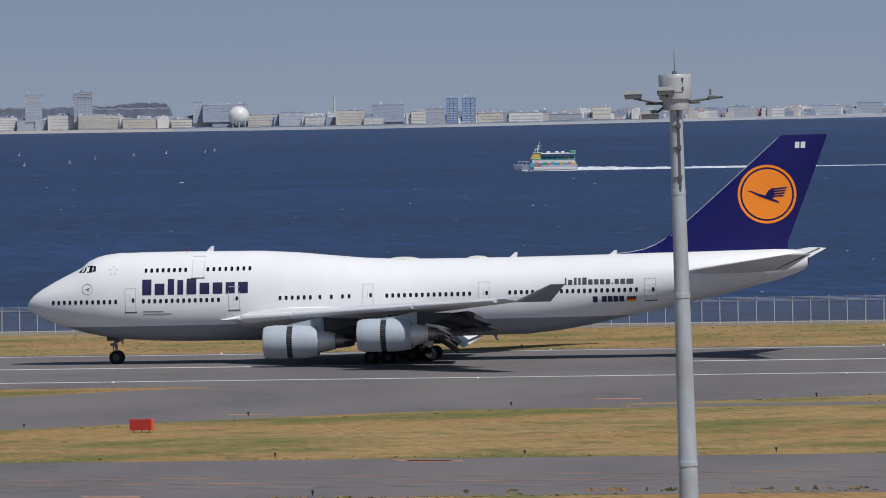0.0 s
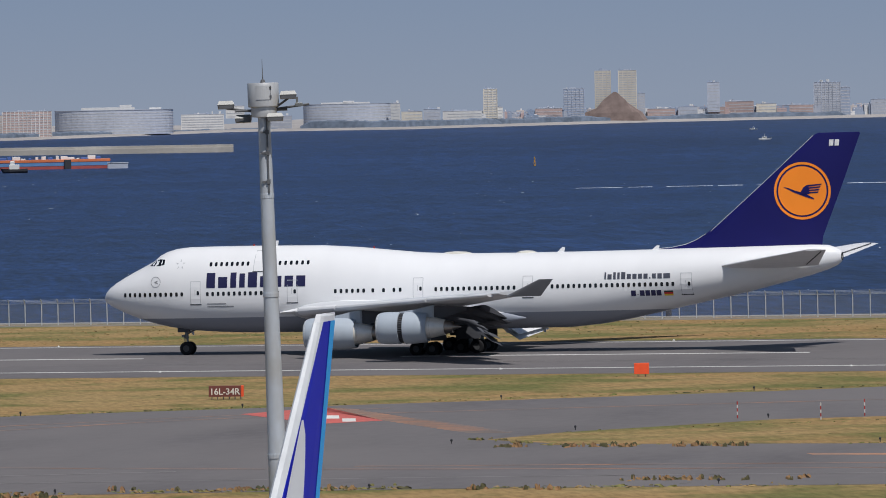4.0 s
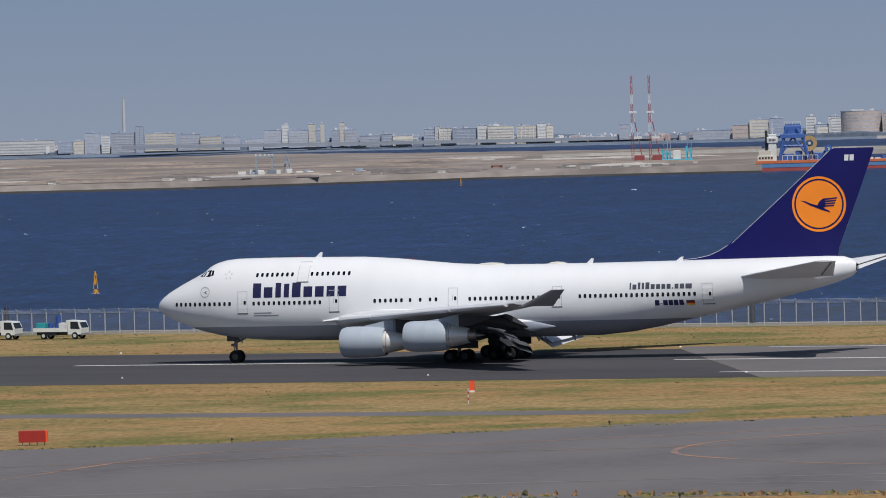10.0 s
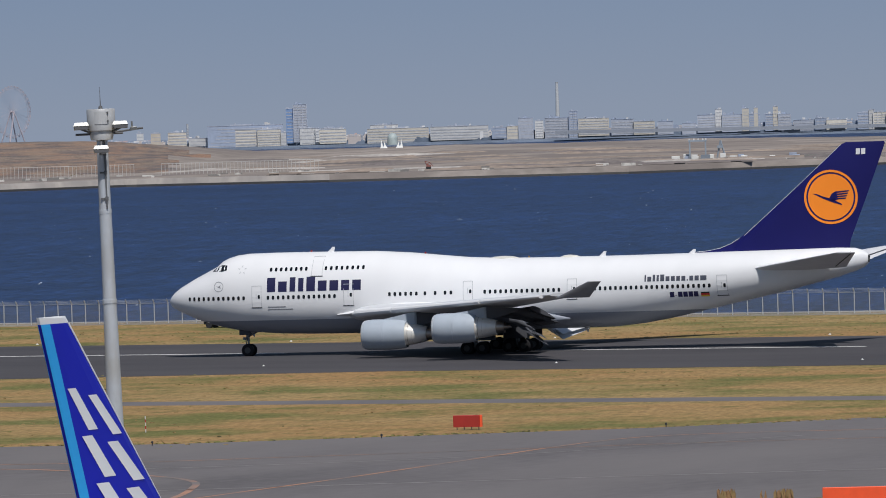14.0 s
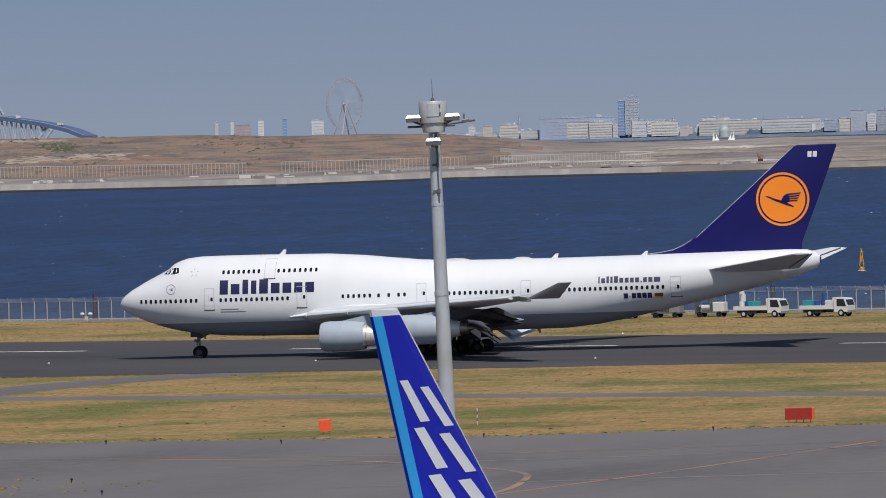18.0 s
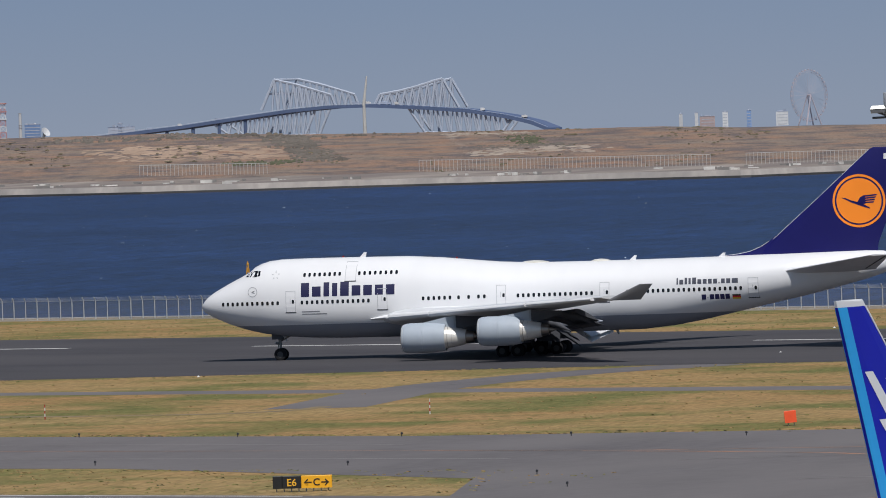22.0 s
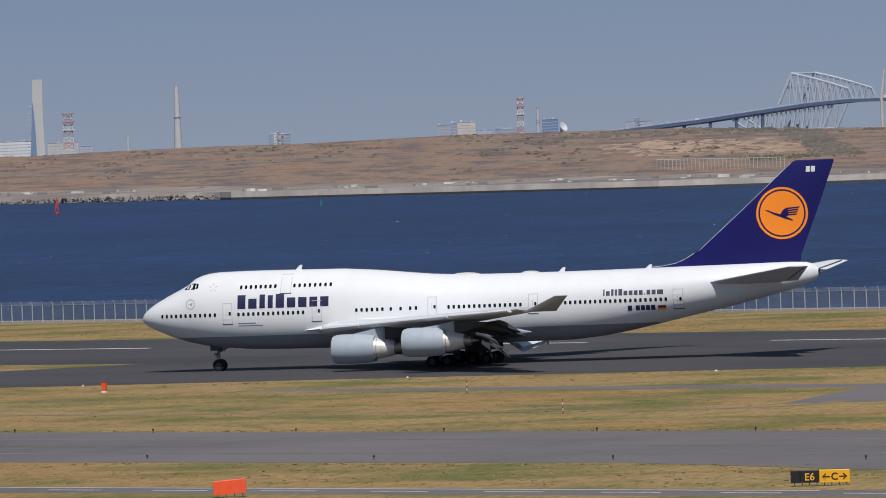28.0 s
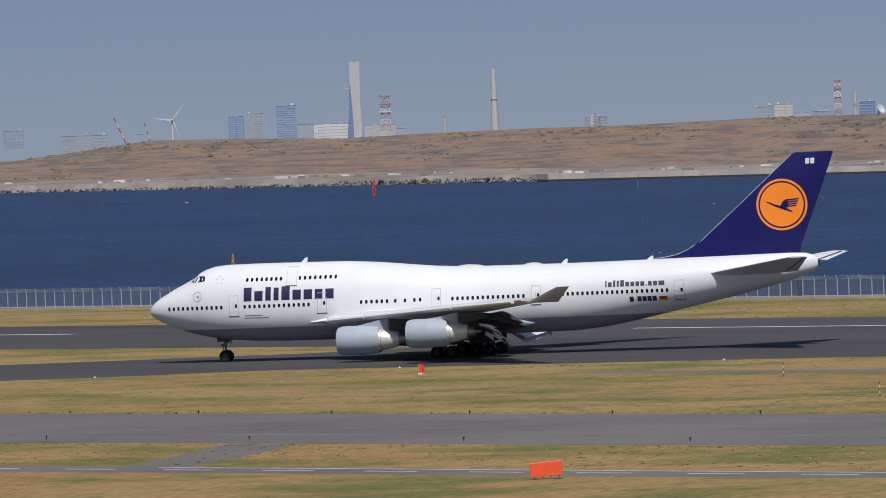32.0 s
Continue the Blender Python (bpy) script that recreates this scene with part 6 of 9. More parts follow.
def markings():
    """Brand titles, registration and emblems as plain bars and shapes in their colours."""
    sizes = [(0.82, 1), (0.86, 0.72), (0.56, 1), (0.52, 0.93), (0.86, 1), (0.86, 0.72), (0.86, 0.72), (0.8, 0.72), (0.86, 0.72)]
    for side in (-1, 1):
        x = 10.65
        for w, h in sizes:
            piece("title_bar", decal(x, x + w * 1.0, 6.33, 6.33 + 1.36 * h, 2, 4, side, 0.016), TITLE, airliner, "navy title bar")
            x += w + 0.29
        x = 47.7
        for w, h in ((0.14, 1), (0.38, 0.72), (0.24, 1), (0.22, 0.95), (0.38, 1), (0.38, 0.72), (0.38, 0.72), (0.36, 0.72), (0.38, 0.72), (0.12, 0.2), (0.36, 0.72), (0.4, 0.72), (0.6, 0.72)):
            piece("web_bar", decal(x, x + w, 6.4, 6.4 + 0.62 * h, 1, 2, side, 0.016), mat("slate_paint", (0.07, 0.075, 0.10), 0.4), airliner, "dark grey bar")
            x += w + 0.135
        x = 50.1
        for w in (0.42, 0.2, 0.42, 0.42, 0.42, 0.42):
            h = 0.5 if w > 0.3 else 0.14
            piece("registration_bar", decal(x, x + w, 4.87 + (0.18 if w < 0.3 else 0), 4.87 + h, 1, 2, side, 0.016), TITLE, airliner, "navy bar")
            x += w + 0.08
        for i, c in enumerate(((0.015, 0.015, 0.015), (0.55, 0.02, 0.02), (0.75, 0.5, 0.03))):
            piece("flag_stripe", decal(53.05, 53.85, 5.3 - 0.15 * (i + 1), 5.3 - 0.15 * i, 2, 1, side, 0.016), mat("flag_%s" % "black red gold".split()[i], c, 0.5), airliner)
        for i in range(2):
            piece("small_text_bar", decal(10.7, 12.5 + 0.7 * i, 4.86 - 0.24 * i, 4.94 - 0.24 * i, 2, 1, side, 0.016), MID_GREY, airliner)
        q = [2 * math.pi * i / 24 for i in range(24)]
        cx, cz = 5.75, 6.95
        at = lambda r, a: (cx + r * math.cos(a), side * (skin_y(cx + r * math.cos(a), cz + r * math.sin(a)) + 0.016), cz + r * math.sin(a))
        piece("nose_ring", ([at(0.48, a) for a in q] + [at(0.44, a) for a in q], [(i, (i + 1) % 24, 24 + (i + 1) % 24, 24 + i) for i in range(24)]), MID_GREY, airliner, "thin grey ring")
        piece("nose_emblem", ([(cx + a, side * (skin_y(cx + a, cz + b) + 0.016), cz + b) for a, b in ((-0.26, 0.06), (0.0, -0.09), (0.26, -0.16), (0.08, 0.0), (0.26, 0.13), (0.05, 0.09), (-0.05, -0.01))], [tuple(range(7))]), MID_GREY, airliner)
        cx, cz = 8.05, 8.5
        for k in range(5):
            a0 = 2 * math.pi * k / 5 + 0.3
            pts = [(0.5 * math.cos(a0), 0.5 * math.sin(a0)), (0.24 * math.cos(a0 + 0.45), 0.24 * math.sin(a0 + 0.45)), (0.3 * math.cos(a0 + 0.1), 0.3 * math.sin(a0 + 0.1)), (0.2 * math.cos(a0 - 0.3), 0.2 * math.sin(a0 - 0.3))]
            piece("star_ray", ([(cx + a, side * (skin_y(cx + a, cz + b) + 0.016), cz + b) for a, b in pts], [(0, 1, 2, 3)]), OUTLINE, airliner)


markings()


def wheel_geo():
    tyre = turned([(-0.2, 0.30), (-0.215, 0.45), (-0.19, 0.56), (-0.12, 0.615), (0.12, 0.615), (0.19, 0.56), (0.215, 0.45), (0.2, 0.30), (-0.2, 0.30)], 24, "y", False)
    rim = turned([(-0.17, 0.31), (-0.14, 0.24), (-0.165, 0.2), (-0.14, 0.16), (-0.15, 0.1), (0.15, 0.1), (0.14, 0.16), (0.165, 0.2), (0.14, 0.24), (0.17, 0.31)], 20, "y")
    return tyre, rim


def landing_gear():
    wheels = []
    tyre, rim = wheel_geo()
    first = {}

    def wheel(x, y, parent):
        if not first:
            w = piece("wheel", rim, mat("wheel_rim", (0.06, 0.06, 0.062), 0.6, 0.2, vary=0.2, size=0.2), parent, "dark steel wheel rim", True, Matrix.Translation((x, y, 0.62)))
            t = piece("tyre", tyre, RUBBER, w, "black rubber tyre", True)
            first["w"], first["t"] = w, t
        else:
            w = again(first["w"], Matrix.Translation((x, y, 0.62)), parent)
            t = again(first["t"], Matrix.Identity(4), w)
        wheels.append(w)

    ng = piece("nose_gear", join(tube((7.78, 0, 0.62), (7.7, 0, 1.7), 0.11), tube((7.7, 0, 1.5), (7.55, 0, 3.2), 0.16), tube((7.78, -0.5, 0.62), (7.78, 0.5, 0.62), 0.09), tube((7.68, 0, 1.9), (9.3, 0, 2.7), 0.08), tube((7.5, 0, 1.05), (7.45, 0, 1.75), 0.05), box(7.28, 7.46, -0.3, 0.3, 1.62, 1.86)), STEEL, airliner, "steel nose gear leg")
    for s in (-1, 1):
        wheel(7.78, 0.46 * s, ng)
        piece("gear_door", box(7.0, 8.1, s * 0.6 - 0.03, s * 0.6 + 0.03, 2.1, 2.75, 0.02), DARK_GREY, ng)
    piece("taxi_light", moved(turned([(0, 0.12), (0.1, 0.13), (0.12, 0.1)], 12, "x"), Matrix.Translation((7.2, 0, 1.75))), METAL, ng)
    for x, y in ((31.75, 5.5), (34.9, 1.92)):
        for s in (-1, 1):
            yy = s * y
            bogie = piece("main_gear", join(tube((x, yy, 0.75), (x, yy, 3.4), 0.19), tube((x - 0.85, yy, 0.66), (x + 0.85, yy, 0.66), 0.14), tube((x - 0.74, yy - 0.6, 0.62), (x - 0.74, yy + 0.6, 0.62), 0.08), tube((x + 0.74, yy - 0.6, 0.62), (x + 0.74, yy + 0.6, 0.62), 0.08), tube((x, yy, 1.5), (x + 1.6, yy, 2.9), 0.09), tube((x, yy, 1.6), (x, yy * 0.55, 3.0), 0.1)), STEEL, airliner, "steel four-wheel main gear")
            for dx in (-0.74, 0.74):
                for dy in (-0.56, 0.56):
                    wheel(x + dx, yy + dy, bogie)
            piece("gear_door", box(x - 1.1, x + (2.2 if y > 4 else 1.2), yy + s * 1.0 - 0.04, yy + s * 1.0 + 0.04, 1.35, 3.6, 0.03), DARK_GREY, bogie)
    return wheels, ng


WHEELS, NOSE_GEAR = landing_gear()


def small_fittings():
    for x, w in ((33.3, 3.0), (39.8, 2.0)):
        c = station(x)[1]
        piece("antenna_fairing", moved(turned([(0, 0.5), (0.08, 0.47), (0.2, 0.3), (0.25, 0.02)], 24, "z"), Matrix.Translation((x, 0, c - 0.06)) @ Matrix.Diagonal((w, 1.2, 1, 1))), mat("fairing_buff", (0.6, 0.58, 0.53), 0.5), airliner, "low buff antenna fairing", True)
    for x, h in ((16.2, 0.45), (42.9, 0.42), (51.6, 0.35)):
        c = station(x)[1]
        piece("blade_antenna", rings([[(x - 0.3, 0.04, c - 0.05), (x + 0.35, 0.04, c - 0.05), (x + 0.35, -0.04, c - 0.05), (x - 0.3, -0.04, c - 0.05)], [(x + 0.2, 0.02, c + h), (x + 0.45, 0.02, c + h), (x + 0.45, -0.02, c + h), (x + 0.2, -0.02, c + h)]]), WHITE, airliner, "white blade antenna")
    for x in (14.3, 25.6):
        c = station(x)[1]
        piece("beacon", moved(turned([(0, 0.1), (0.14, 0.09), (0.2, 0.02)], 10, "z"), Matrix.Translation((x, 0, c - 0.03))), mat("beacon_red", (0.4, 0.03, 0.02), 0.3), airliner, "", True)
    for x, z in ((8.0, 2.42), (21.0, 2.1), (37.5, 2.1), (41.0, 2.1)):
        piece("drain_mast", rings([[(x, 0.05, z + 0.05), (x + 0.35, 0.05, z + 0.05), (x + 0.35, -0.05, z + 0.05), (x, -0.05, z + 0.05)], [(x + 0.25, 0.02, z - 0.4), (x + 0.4, 0.02, z - 0.4), (x + 0.4, -0.02, z - 0.4), (x + 0.25, -0.02, z - 0.4)]]), OUTLINE, airliner)


small_fittings()


# ---- sky behind the distance ----
def sky_backdrop():
    m = bpy.data.materials.new("hazy_sky")
    m.use_nodes = True
    n, l = m.node_tree.nodes, m.node_tree.links
    n.remove(n["Principled BSDF"])
    em = n.new("ShaderNodeEmission")
    co, sp, mr = n.new("ShaderNodeTexCoord"), n.new("ShaderNodeSeparateXYZ"), n.new("ShaderNodeMapRange")
    mx = n.new("ShaderNodeMix")
    mx.data_type = "RGBA"
    mx.inputs["A"].default_value = (0.250, 0.300, 0.395, 1)
    mx.inputs["B"].default_value = (0.192, 0.262, 0.385, 1)
    l.new(co.outputs["Object"], sp.inputs[0])
    l.new(sp.outputs["Z"], mr.inputs["Value"])
    mr.inputs["From Min"].default_value, mr.inputs["From Max"].default_value = 25, 140
    l.new(mr.outputs[0], mx.inputs["Factor"])
    l.new(mx.outputs["Result"], em.inputs["Color"])
    l.new(em.outputs[0], n["Material Output"].inputs["Surface"])
    q = [2 * math.pi * i / 180 for i in range(180)]
    v = [(4965 * math.cos(a), 4965 * math.sin(a), z) for z in (-60, 420) for a in q]
    f = [((i + 1) % 180, i, 180 + i, 180 + (i + 1) % 180) for i in range(180)]
    tagged(piece("backdrop", (v, f), m), "hazy blue-grey sky low over the bay", "sky", "", "structure")


sky_backdrop()


# ---- vessels and works on the water ----
def hull(l, w, h, sheer=1.0, bow=0.3):
    """A ship's hull along x, bow at +x, keel at z 0."""
    lp = []
    for s in (-0.5, -0.47, -0.3, 0.0, 0.5 - bow, 0.42, 0.49, 0.5):
        k = 0.82 if s < -0.48 else (1.0 if s <= 0.5 - bow else max(0.02, 1 - ((s - 0.5 + bow) / bow) ** 2))
        top = h + sheer * (2 * abs(s)) ** 2.5 * (1.3 if s > 0 else 0.5)
        x, b = s * l, w / 2 * k
        lp.append([(x - (0.6 if s > 0.4 else 0), -b * 0.75, 0), (x, -b, h * 0.45), (x + (0.8 if s > 0.4 else 0), -b, top), (x + (0.8 if s > 0.4 else 0), b, top), (x, b, h * 0.45), (x - (0.6 if s > 0.4 else 0), b * 0.75, 0)])
    return rings(lp)


SHIP_WHITE = mat("ship_white", (0.66, 0.66, 0.64), 0.5, vary=0.08, size=2)
SHIP_BLACK = mat("ship_black", (0.03, 0.03, 0.035), 0.5, vary=0.2, size=2)
SHIP_RED = mat("ship_red", (0.34, 0.07, 0.06), 0.6, vary=0.15, size=2)
FOAM = mat("sea_foam", (0.58, 0.61, 0.65), 0.9, vary=0.25, size=1.2, other=(0.40, 0.45, 0.52), other_size=4)


def foam_ridge(x0, x1, h0, h1, n, seed, w=1.5):
    """A churned crest of foam with an uneven top, thinning along its length."""
    rnd = random.Random(seed)
    lp, k = [], 0.5
    for i in range(n + 1):
        q = i / n
        k = min(1.0, max(0.0, k + rnd.uniform(-0.22, 0.22)))
        h = (h0 + (h1 - h0) * q ** 0.6) * (0.72 + 0.5 * k)
        x = x0 + (x1 - x0) * q
        lp.append([(x, -w, 0.0), (x, -w * 0.5, h * 0.7), (x, 0, h), (x, w * 0.6, h * 0.6), (x, w, 0.0)])
    return rings(lp)


def coaster():
    t = thing("cargo_ship", "small black-hulled cargo ship with white bridge under way", "ship")
    piece("hull", moved(hull(43, 7.5, 2.2, 1.7), Matrix.Translation((0, 0, 1.0))), SHIP_BLACK, t, "black hull", True)
    piece("boot_topping", moved(hull(42.6, 7.6, 1.35, 0.3), Matrix.Translation((0.1, 0, 0))), SHIP_RED, t, "red underside", True)
    piece("deckhouse", join(box(-19.5, -10, -3, 3, 2.9, 5.4, 0.2), box(-17.5, -11, -2.7, 2.7, 5.4, 7.6, 0.2), box(-16.5, -11.5, -3.3, 3.3, 7.5, 7.7)), SHIP_WHITE, t, "white deckhouse")
    piece("bridge", box(-15.5, -12, -2.6, 2.6, 7.7, 9.0, 0.2), SHIP_WHITE, t, "white wheelhouse")
    piece("bridge_window", box(-15.2, -12.1, -2.68, -2.58, 8.1, 8.7), GLASS_FAR, t)
    for k in range(4):
        piece("house_window", box(-18.6 + 2 * k, -17.6 + 2 * k, -3.06, -2.98, 3.9, 4.8), GLASS_FAR, t)
    piece("funnel", box(-18.8, -16.8, -0.9, 0.9, 5.4, 8.4, 0.2), SHIP_BLACK, t)
    piece("main_mast", join(tube((-14, 0, 9.0), (-14, 0, 14.6), 0.2), tube((-14.8, 0, 13), (-13.2, 0, 13), 0.1), tube((-14.5, 0, 14.2), (-13.5, 0, 14.2), 0.1)), SHIP_WHITE, t)
    piece("fore_mast", join(tube((15.5, 0, 4.6), (15.5, 0, 11.6), 0.22), tube((14.6, 0, 10), (16.4, 0, 10), 0.1), box(15.1, 15.9, -0.4, 0.4, 8.2, 9.4)), SHIP_WHITE, t)
    piece("hatch_coaming", box(-8, 11, -2.6, 2.6, 2.8, 4.0, 0.15), SHIP_BLACK, t)
    piece("derrick", join(tube((11, 0, 3.4), (11.4, 0, 7.4), 0.3), tube((11, 0, 5.4), (-9, 0, 7.8), 0.2), tube((10, 0, 3.4), (12.4, 0, 7.0), 0.25)), SHIP_BLACK, t)
    piece("winch_house", box(9.5, 13, -1.6, 1.6, 3.2, 5.6, 0.2), SHIP_BLACK, t)
    piece("bow_foam", foam_ridge(22.0, 14, 0.9, 0.2, 16, 1, 3.9), FOAM, t)
    piece("wake", join(*[foam_ridge(-20.5 - 9.2 * k, -25.5 - 9.2 * k - 2.5 * (k % 3), 0.24 - 0.014 * k, 0.10, 8, 20 + k, 0.9) for k in range(13)]), FOAM, t, "thin white wake")
    return t


GLASS_FAR = mat("ship_glass", (0.03, 0.035, 0.04), 0.2)
CARGO = coaster()


def fast_ferry():
    t = thing("passenger_ferry", "fast colourful two-deck ferry leaving a long white wake", "ferry")
    tone = {k: mat("ferry_" + k, c, 0.5, vary=0.12, size=0.8) for k, c in {"aqua": (0.10, 0.40, 0.46), "green": (0.07, 0.34, 0.20), "yellow": (0.62, 0.46, 0.12), "coral": (0.58, 0.20, 0.15), "blue": (0.10, 0.26, 0.52), "lilac": (0.50, 0.50, 0.62)}.items()}
    piece("hull", hull(24, 6, 2.2, 0.5, 0.42), tone["lilac"], t, "pale lilac hull", True)
    piece("sponson", box(-11.6, 5.0, -3.05, 3.05, 0.5, 1.5, 0.2), SHIP_WHITE, t, "white side hull")
    # painted patchwork along the lower deck
    order = ("yellow", "coral", "aqua", "yellow", "blue", "aqua", "coral", "green", "blue", "coral", "aqua")
    x = -11.6
    for i, k in enumerate(order):
        w = (1.9, 1.3, 2.0, 1.2, 1.8, 1.6, 1.1, 2.0, 1.5, 1.6, 1.8)[i]
        piece("side_panel", box(x, x + w, -2.95, 2.95, 1.5, 3.1 + 0.25 * (i % 2), 0.08), tone[k], t, k + " painted side panel")
        x += w
    piece("lower_cabin", box(-11.2, 5.4, -2.7, 2.7, 3.0, 4.35, 0.15), SHIP_WHITE, t, "white window band")
    for k in range(12):
        piece("window", box(-10.7 + 1.32 * k, -9.75 + 1.32 * k, -2.78, -2.68, 3.35, 4.05), GLASS_FAR, t)
    piece("upper_deck", box(-11.4, 4.6, -2.8, 2.8, 4.35, 4.6), tone["aqua"], t, "aqua deck edge")
    x = -11.0
    for i, k in enumerate(("green", "yellow", "aqua", "green", "blue", "aqua", "yellow")):
        piece("rail_panel", box(x, x + 1.85, -2.7, -2.6, 4.6, 5.45), tone[k], t, k + " rail panel")
        x += 2.15
    for k in range(9):
        piece("stanchion", tube((-11 + 1.75 * k, -2.5, 4.6), (-11 + 1.75 * k, -2.5, 6.6), 0.09, n=5), SHIP_WHITE, t)
    piece("awning", rings([[(-11.4, y, 6.6 + z), (2.0, y, 6.6 + z)] for y, z in ((-2.7, 0), (-1.2, 0.3), (1.2, 0.3), (2.7, 0))] + [[(-11.4, 2.7, 6.5), (2.0, 2.7, 6.5)], [(-11.4, -2.7, 6.5), (2.0, -2.7, 6.5)]], False, False), SHIP_WHITE, t, "white awning")
    piece("wheelhouse", rings([[(2.0, y, 4.6), (6.0, y, 4.6), (5.6, y, 5.7), (4.8, y, 6.9), (2.0, y, 6.9)] for y in (-2.1, 2.1)]), tone["yellow"], t, "yellow and white wheelhouse")
    piece("wheelhouse_window", box(2.6, 4.9, -2.16, -2.08, 5.7, 6.45), GLASS_FAR, t)
    piece("wheelhouse_roof", box(1.7, 5.0, -2.3, 2.3, 6.9, 7.1, 0.05), SHIP_WHITE, t)
    piece("mast", join(tube((3.4, 0, 7.1), (2.4, 0, 11.4), 0.17, 0.1), tube((1.6, 0, 9.6), (3.8, 0, 9.6), 0.08), tube((4.6, 0, 7.1), (3.0, 0, 9.0), 0.1)), SHIP_WHITE, t)
    piece("radar", box(2.2, 4.4, -0.2, 0.2, 8.3, 8.55), SHIP_WHITE, t)
    piece("stern_house", box(-11.6, -9.2, -2.4, 2.4, 6.7, 7.8, 0.2), tone["green"], t, "green stern house")
    piece("life_raft", join(*[moved(turned([(-0.6, 0.3), (0.6, 0.3)], 10, "x"), Matrix.Translation((q, -1.6, 7.15))) for q in (-6.5, -4.2, -1.0)]), SHIP_WHITE, t)
    piece("bow_rail", join(tube((5.8, -1.9, 3.6), (10.8, -0.5, 3.9), 0.07, n=4), *[tube((6 + 1.5 * k, -1.8 + 0.38 * k, 2.5), (6 + 1.5 * k, -1.8 + 0.38 * k, 3.7), 0.05, n=4) for k in range(4)]), SHIP_WHITE, t)
    piece("bow_foam", foam_ridge(9.5, -11.6, 0.35, 1.0, 30, 4, 3.6), FOAM, t, "white foam along the hull")
    piece("wake", join(foam_ridge(-11.0, -30, 1.0, 1.35, 30, 5, 2.5), foam_ridge(-30, -56, 1.35, 0.9, 36, 7, 2.5), foam_ridge(-56, -110, 0.9, 0.34, 70, 6, 2.0), foam_ridge(-110, -300, 0.34, 0.06, 90, 8, 1.2)), FOAM, t, "long foaming white wake")
    return t


FERRY = fast_ferry()


def motor_boat(az, el, l, label, turn):
    d = reach(el)
    t = thing("motor_boat", label, "boat", pose(*polar(az, d, sea(d)), 0, 0, az + turn))
    piece("hull", hull(l, l * 0.3, l * 0.14, 0.3, 0.45), SHIP_WHITE, t, "white hull", True)
    piece("cabin", box(-l * 0.22, l * 0.15, -l * 0.1, l * 0.1, l * 0.14, l * 0.27, 0.1), SHIP_WHITE, t)
    piece("window", box(-l * 0.2, l * 0.13, -l * 0.105, -l * 0.099, l * 0.19, l * 0.24), GLASS_FAR, t)
    piece("mast", tube((0, 0, l * 0.27), (0, 0, l * 0.5), 0.08), SHIP_WHITE, t)


motor_boat(11.892, -0.49, 7.0, "small white motor boat on the bay", 175)
motor_boat(11.87, -0.455, 4.0, "small white motor boat on the bay", 20)
motor_boat(12.997, -0.385, 6.5, "small white motor boat on the bay", 10)
motor_boat(13.09, -0.30, 5.0, "small white motor boat near the shore", -30)


def sailing_boat(az, el, k):
    d = reach(el)
    t = thing("sailing_dinghy", "small dinghy with a pale sail far out on the bay", "sailboat", pose(*polar(az, d, sea(d)), 0, 0, az + 20 * k) @ Matrix.Diagonal((0.62, 0.62, 0.62, 1)), "sailing dinghies")
    piece("hull", hull(2.4, 1.0, 0.4, 0.1, 0.45), SHIP_WHITE, t)
    piece("sail", rings([[(-0.7, 0.03, 0.5), (0.3, 0.03, 0.5), (0.3, -0.03, 0.5), (-0.7, -0.03, 0.5)], [(0.22, 0.02, 3.0), (0.3, 0.02, 3.0), (0.3, -0.02, 3.0), (0.22, -0.02, 3.0)]]), mat("sail_cloth", (0.34, 0.36, 0.40), 0.8), t)
    piece("mast", tube((0.33, 0, 0.3), (0.33, 0, 3.1), 0.04), SHIP_WHITE, t)


for i, (az, el) in enumerate([(10.046, -0.4), (10.006, -0.49), (9.625, -0.472), (9.41, -0.442), (9.086, -0.42), (8.814, -0.408), (8.483, -0.4), (8.407, -0.39)]):
    sailing_boat(az, el, i % 3 - 1)


def buoy(az, el, el_top, colour, label):
    d = reach(el)
    t = thing("buoy", label, "buoy", pose(*polar(az, d, sea(d)), 0, 0, az))
    h = d * (math.tan(radians(el_top)) - math.tan(radians(el)))
    m = mat("buoy_" + colour, {"orange": (0.60, 0.30, 0.04), "red": (0.55, 0.06, 0.05), "green": (0.03, 0.30, 0.20)}[colour], 0.5, vary=0.1, size=0.5)
    piece("float", turned([(-0.6, h * 0.08), (-0.1, h * 0.12), (h * 0.14, h * 0.13), (h * 0.18, h * 0.05)], 16), m, t, "", True)
    for k in range(4):
        a = math.pi / 4 + k * math.pi / 2
        piece("strut", tube((h * 0.13 * math.cos(a), h * 0.13 * math.sin(a), h * 0.2), (h * 0.05 * math.cos(a), h * 0.05 * math.sin(a), h * 0.78), h * 0.022, n=6), m, t)
    piece("radar_plate", box(-h * 0.06, h * 0.06, -0.04, 0.04, h * 0.4, h * 0.66), m, t)
    piece("lantern", turned([(h * 0.78, h * 0.07), (h * 0.86, h * 0.08), (h * 0.88, h * 0.04), (h, h * 0.03)], 10), m, t)
    piece("waterline_foam", turned([(0.02, h * 0.2), (0.06, h * 0.17)], 14), FOAM, t)


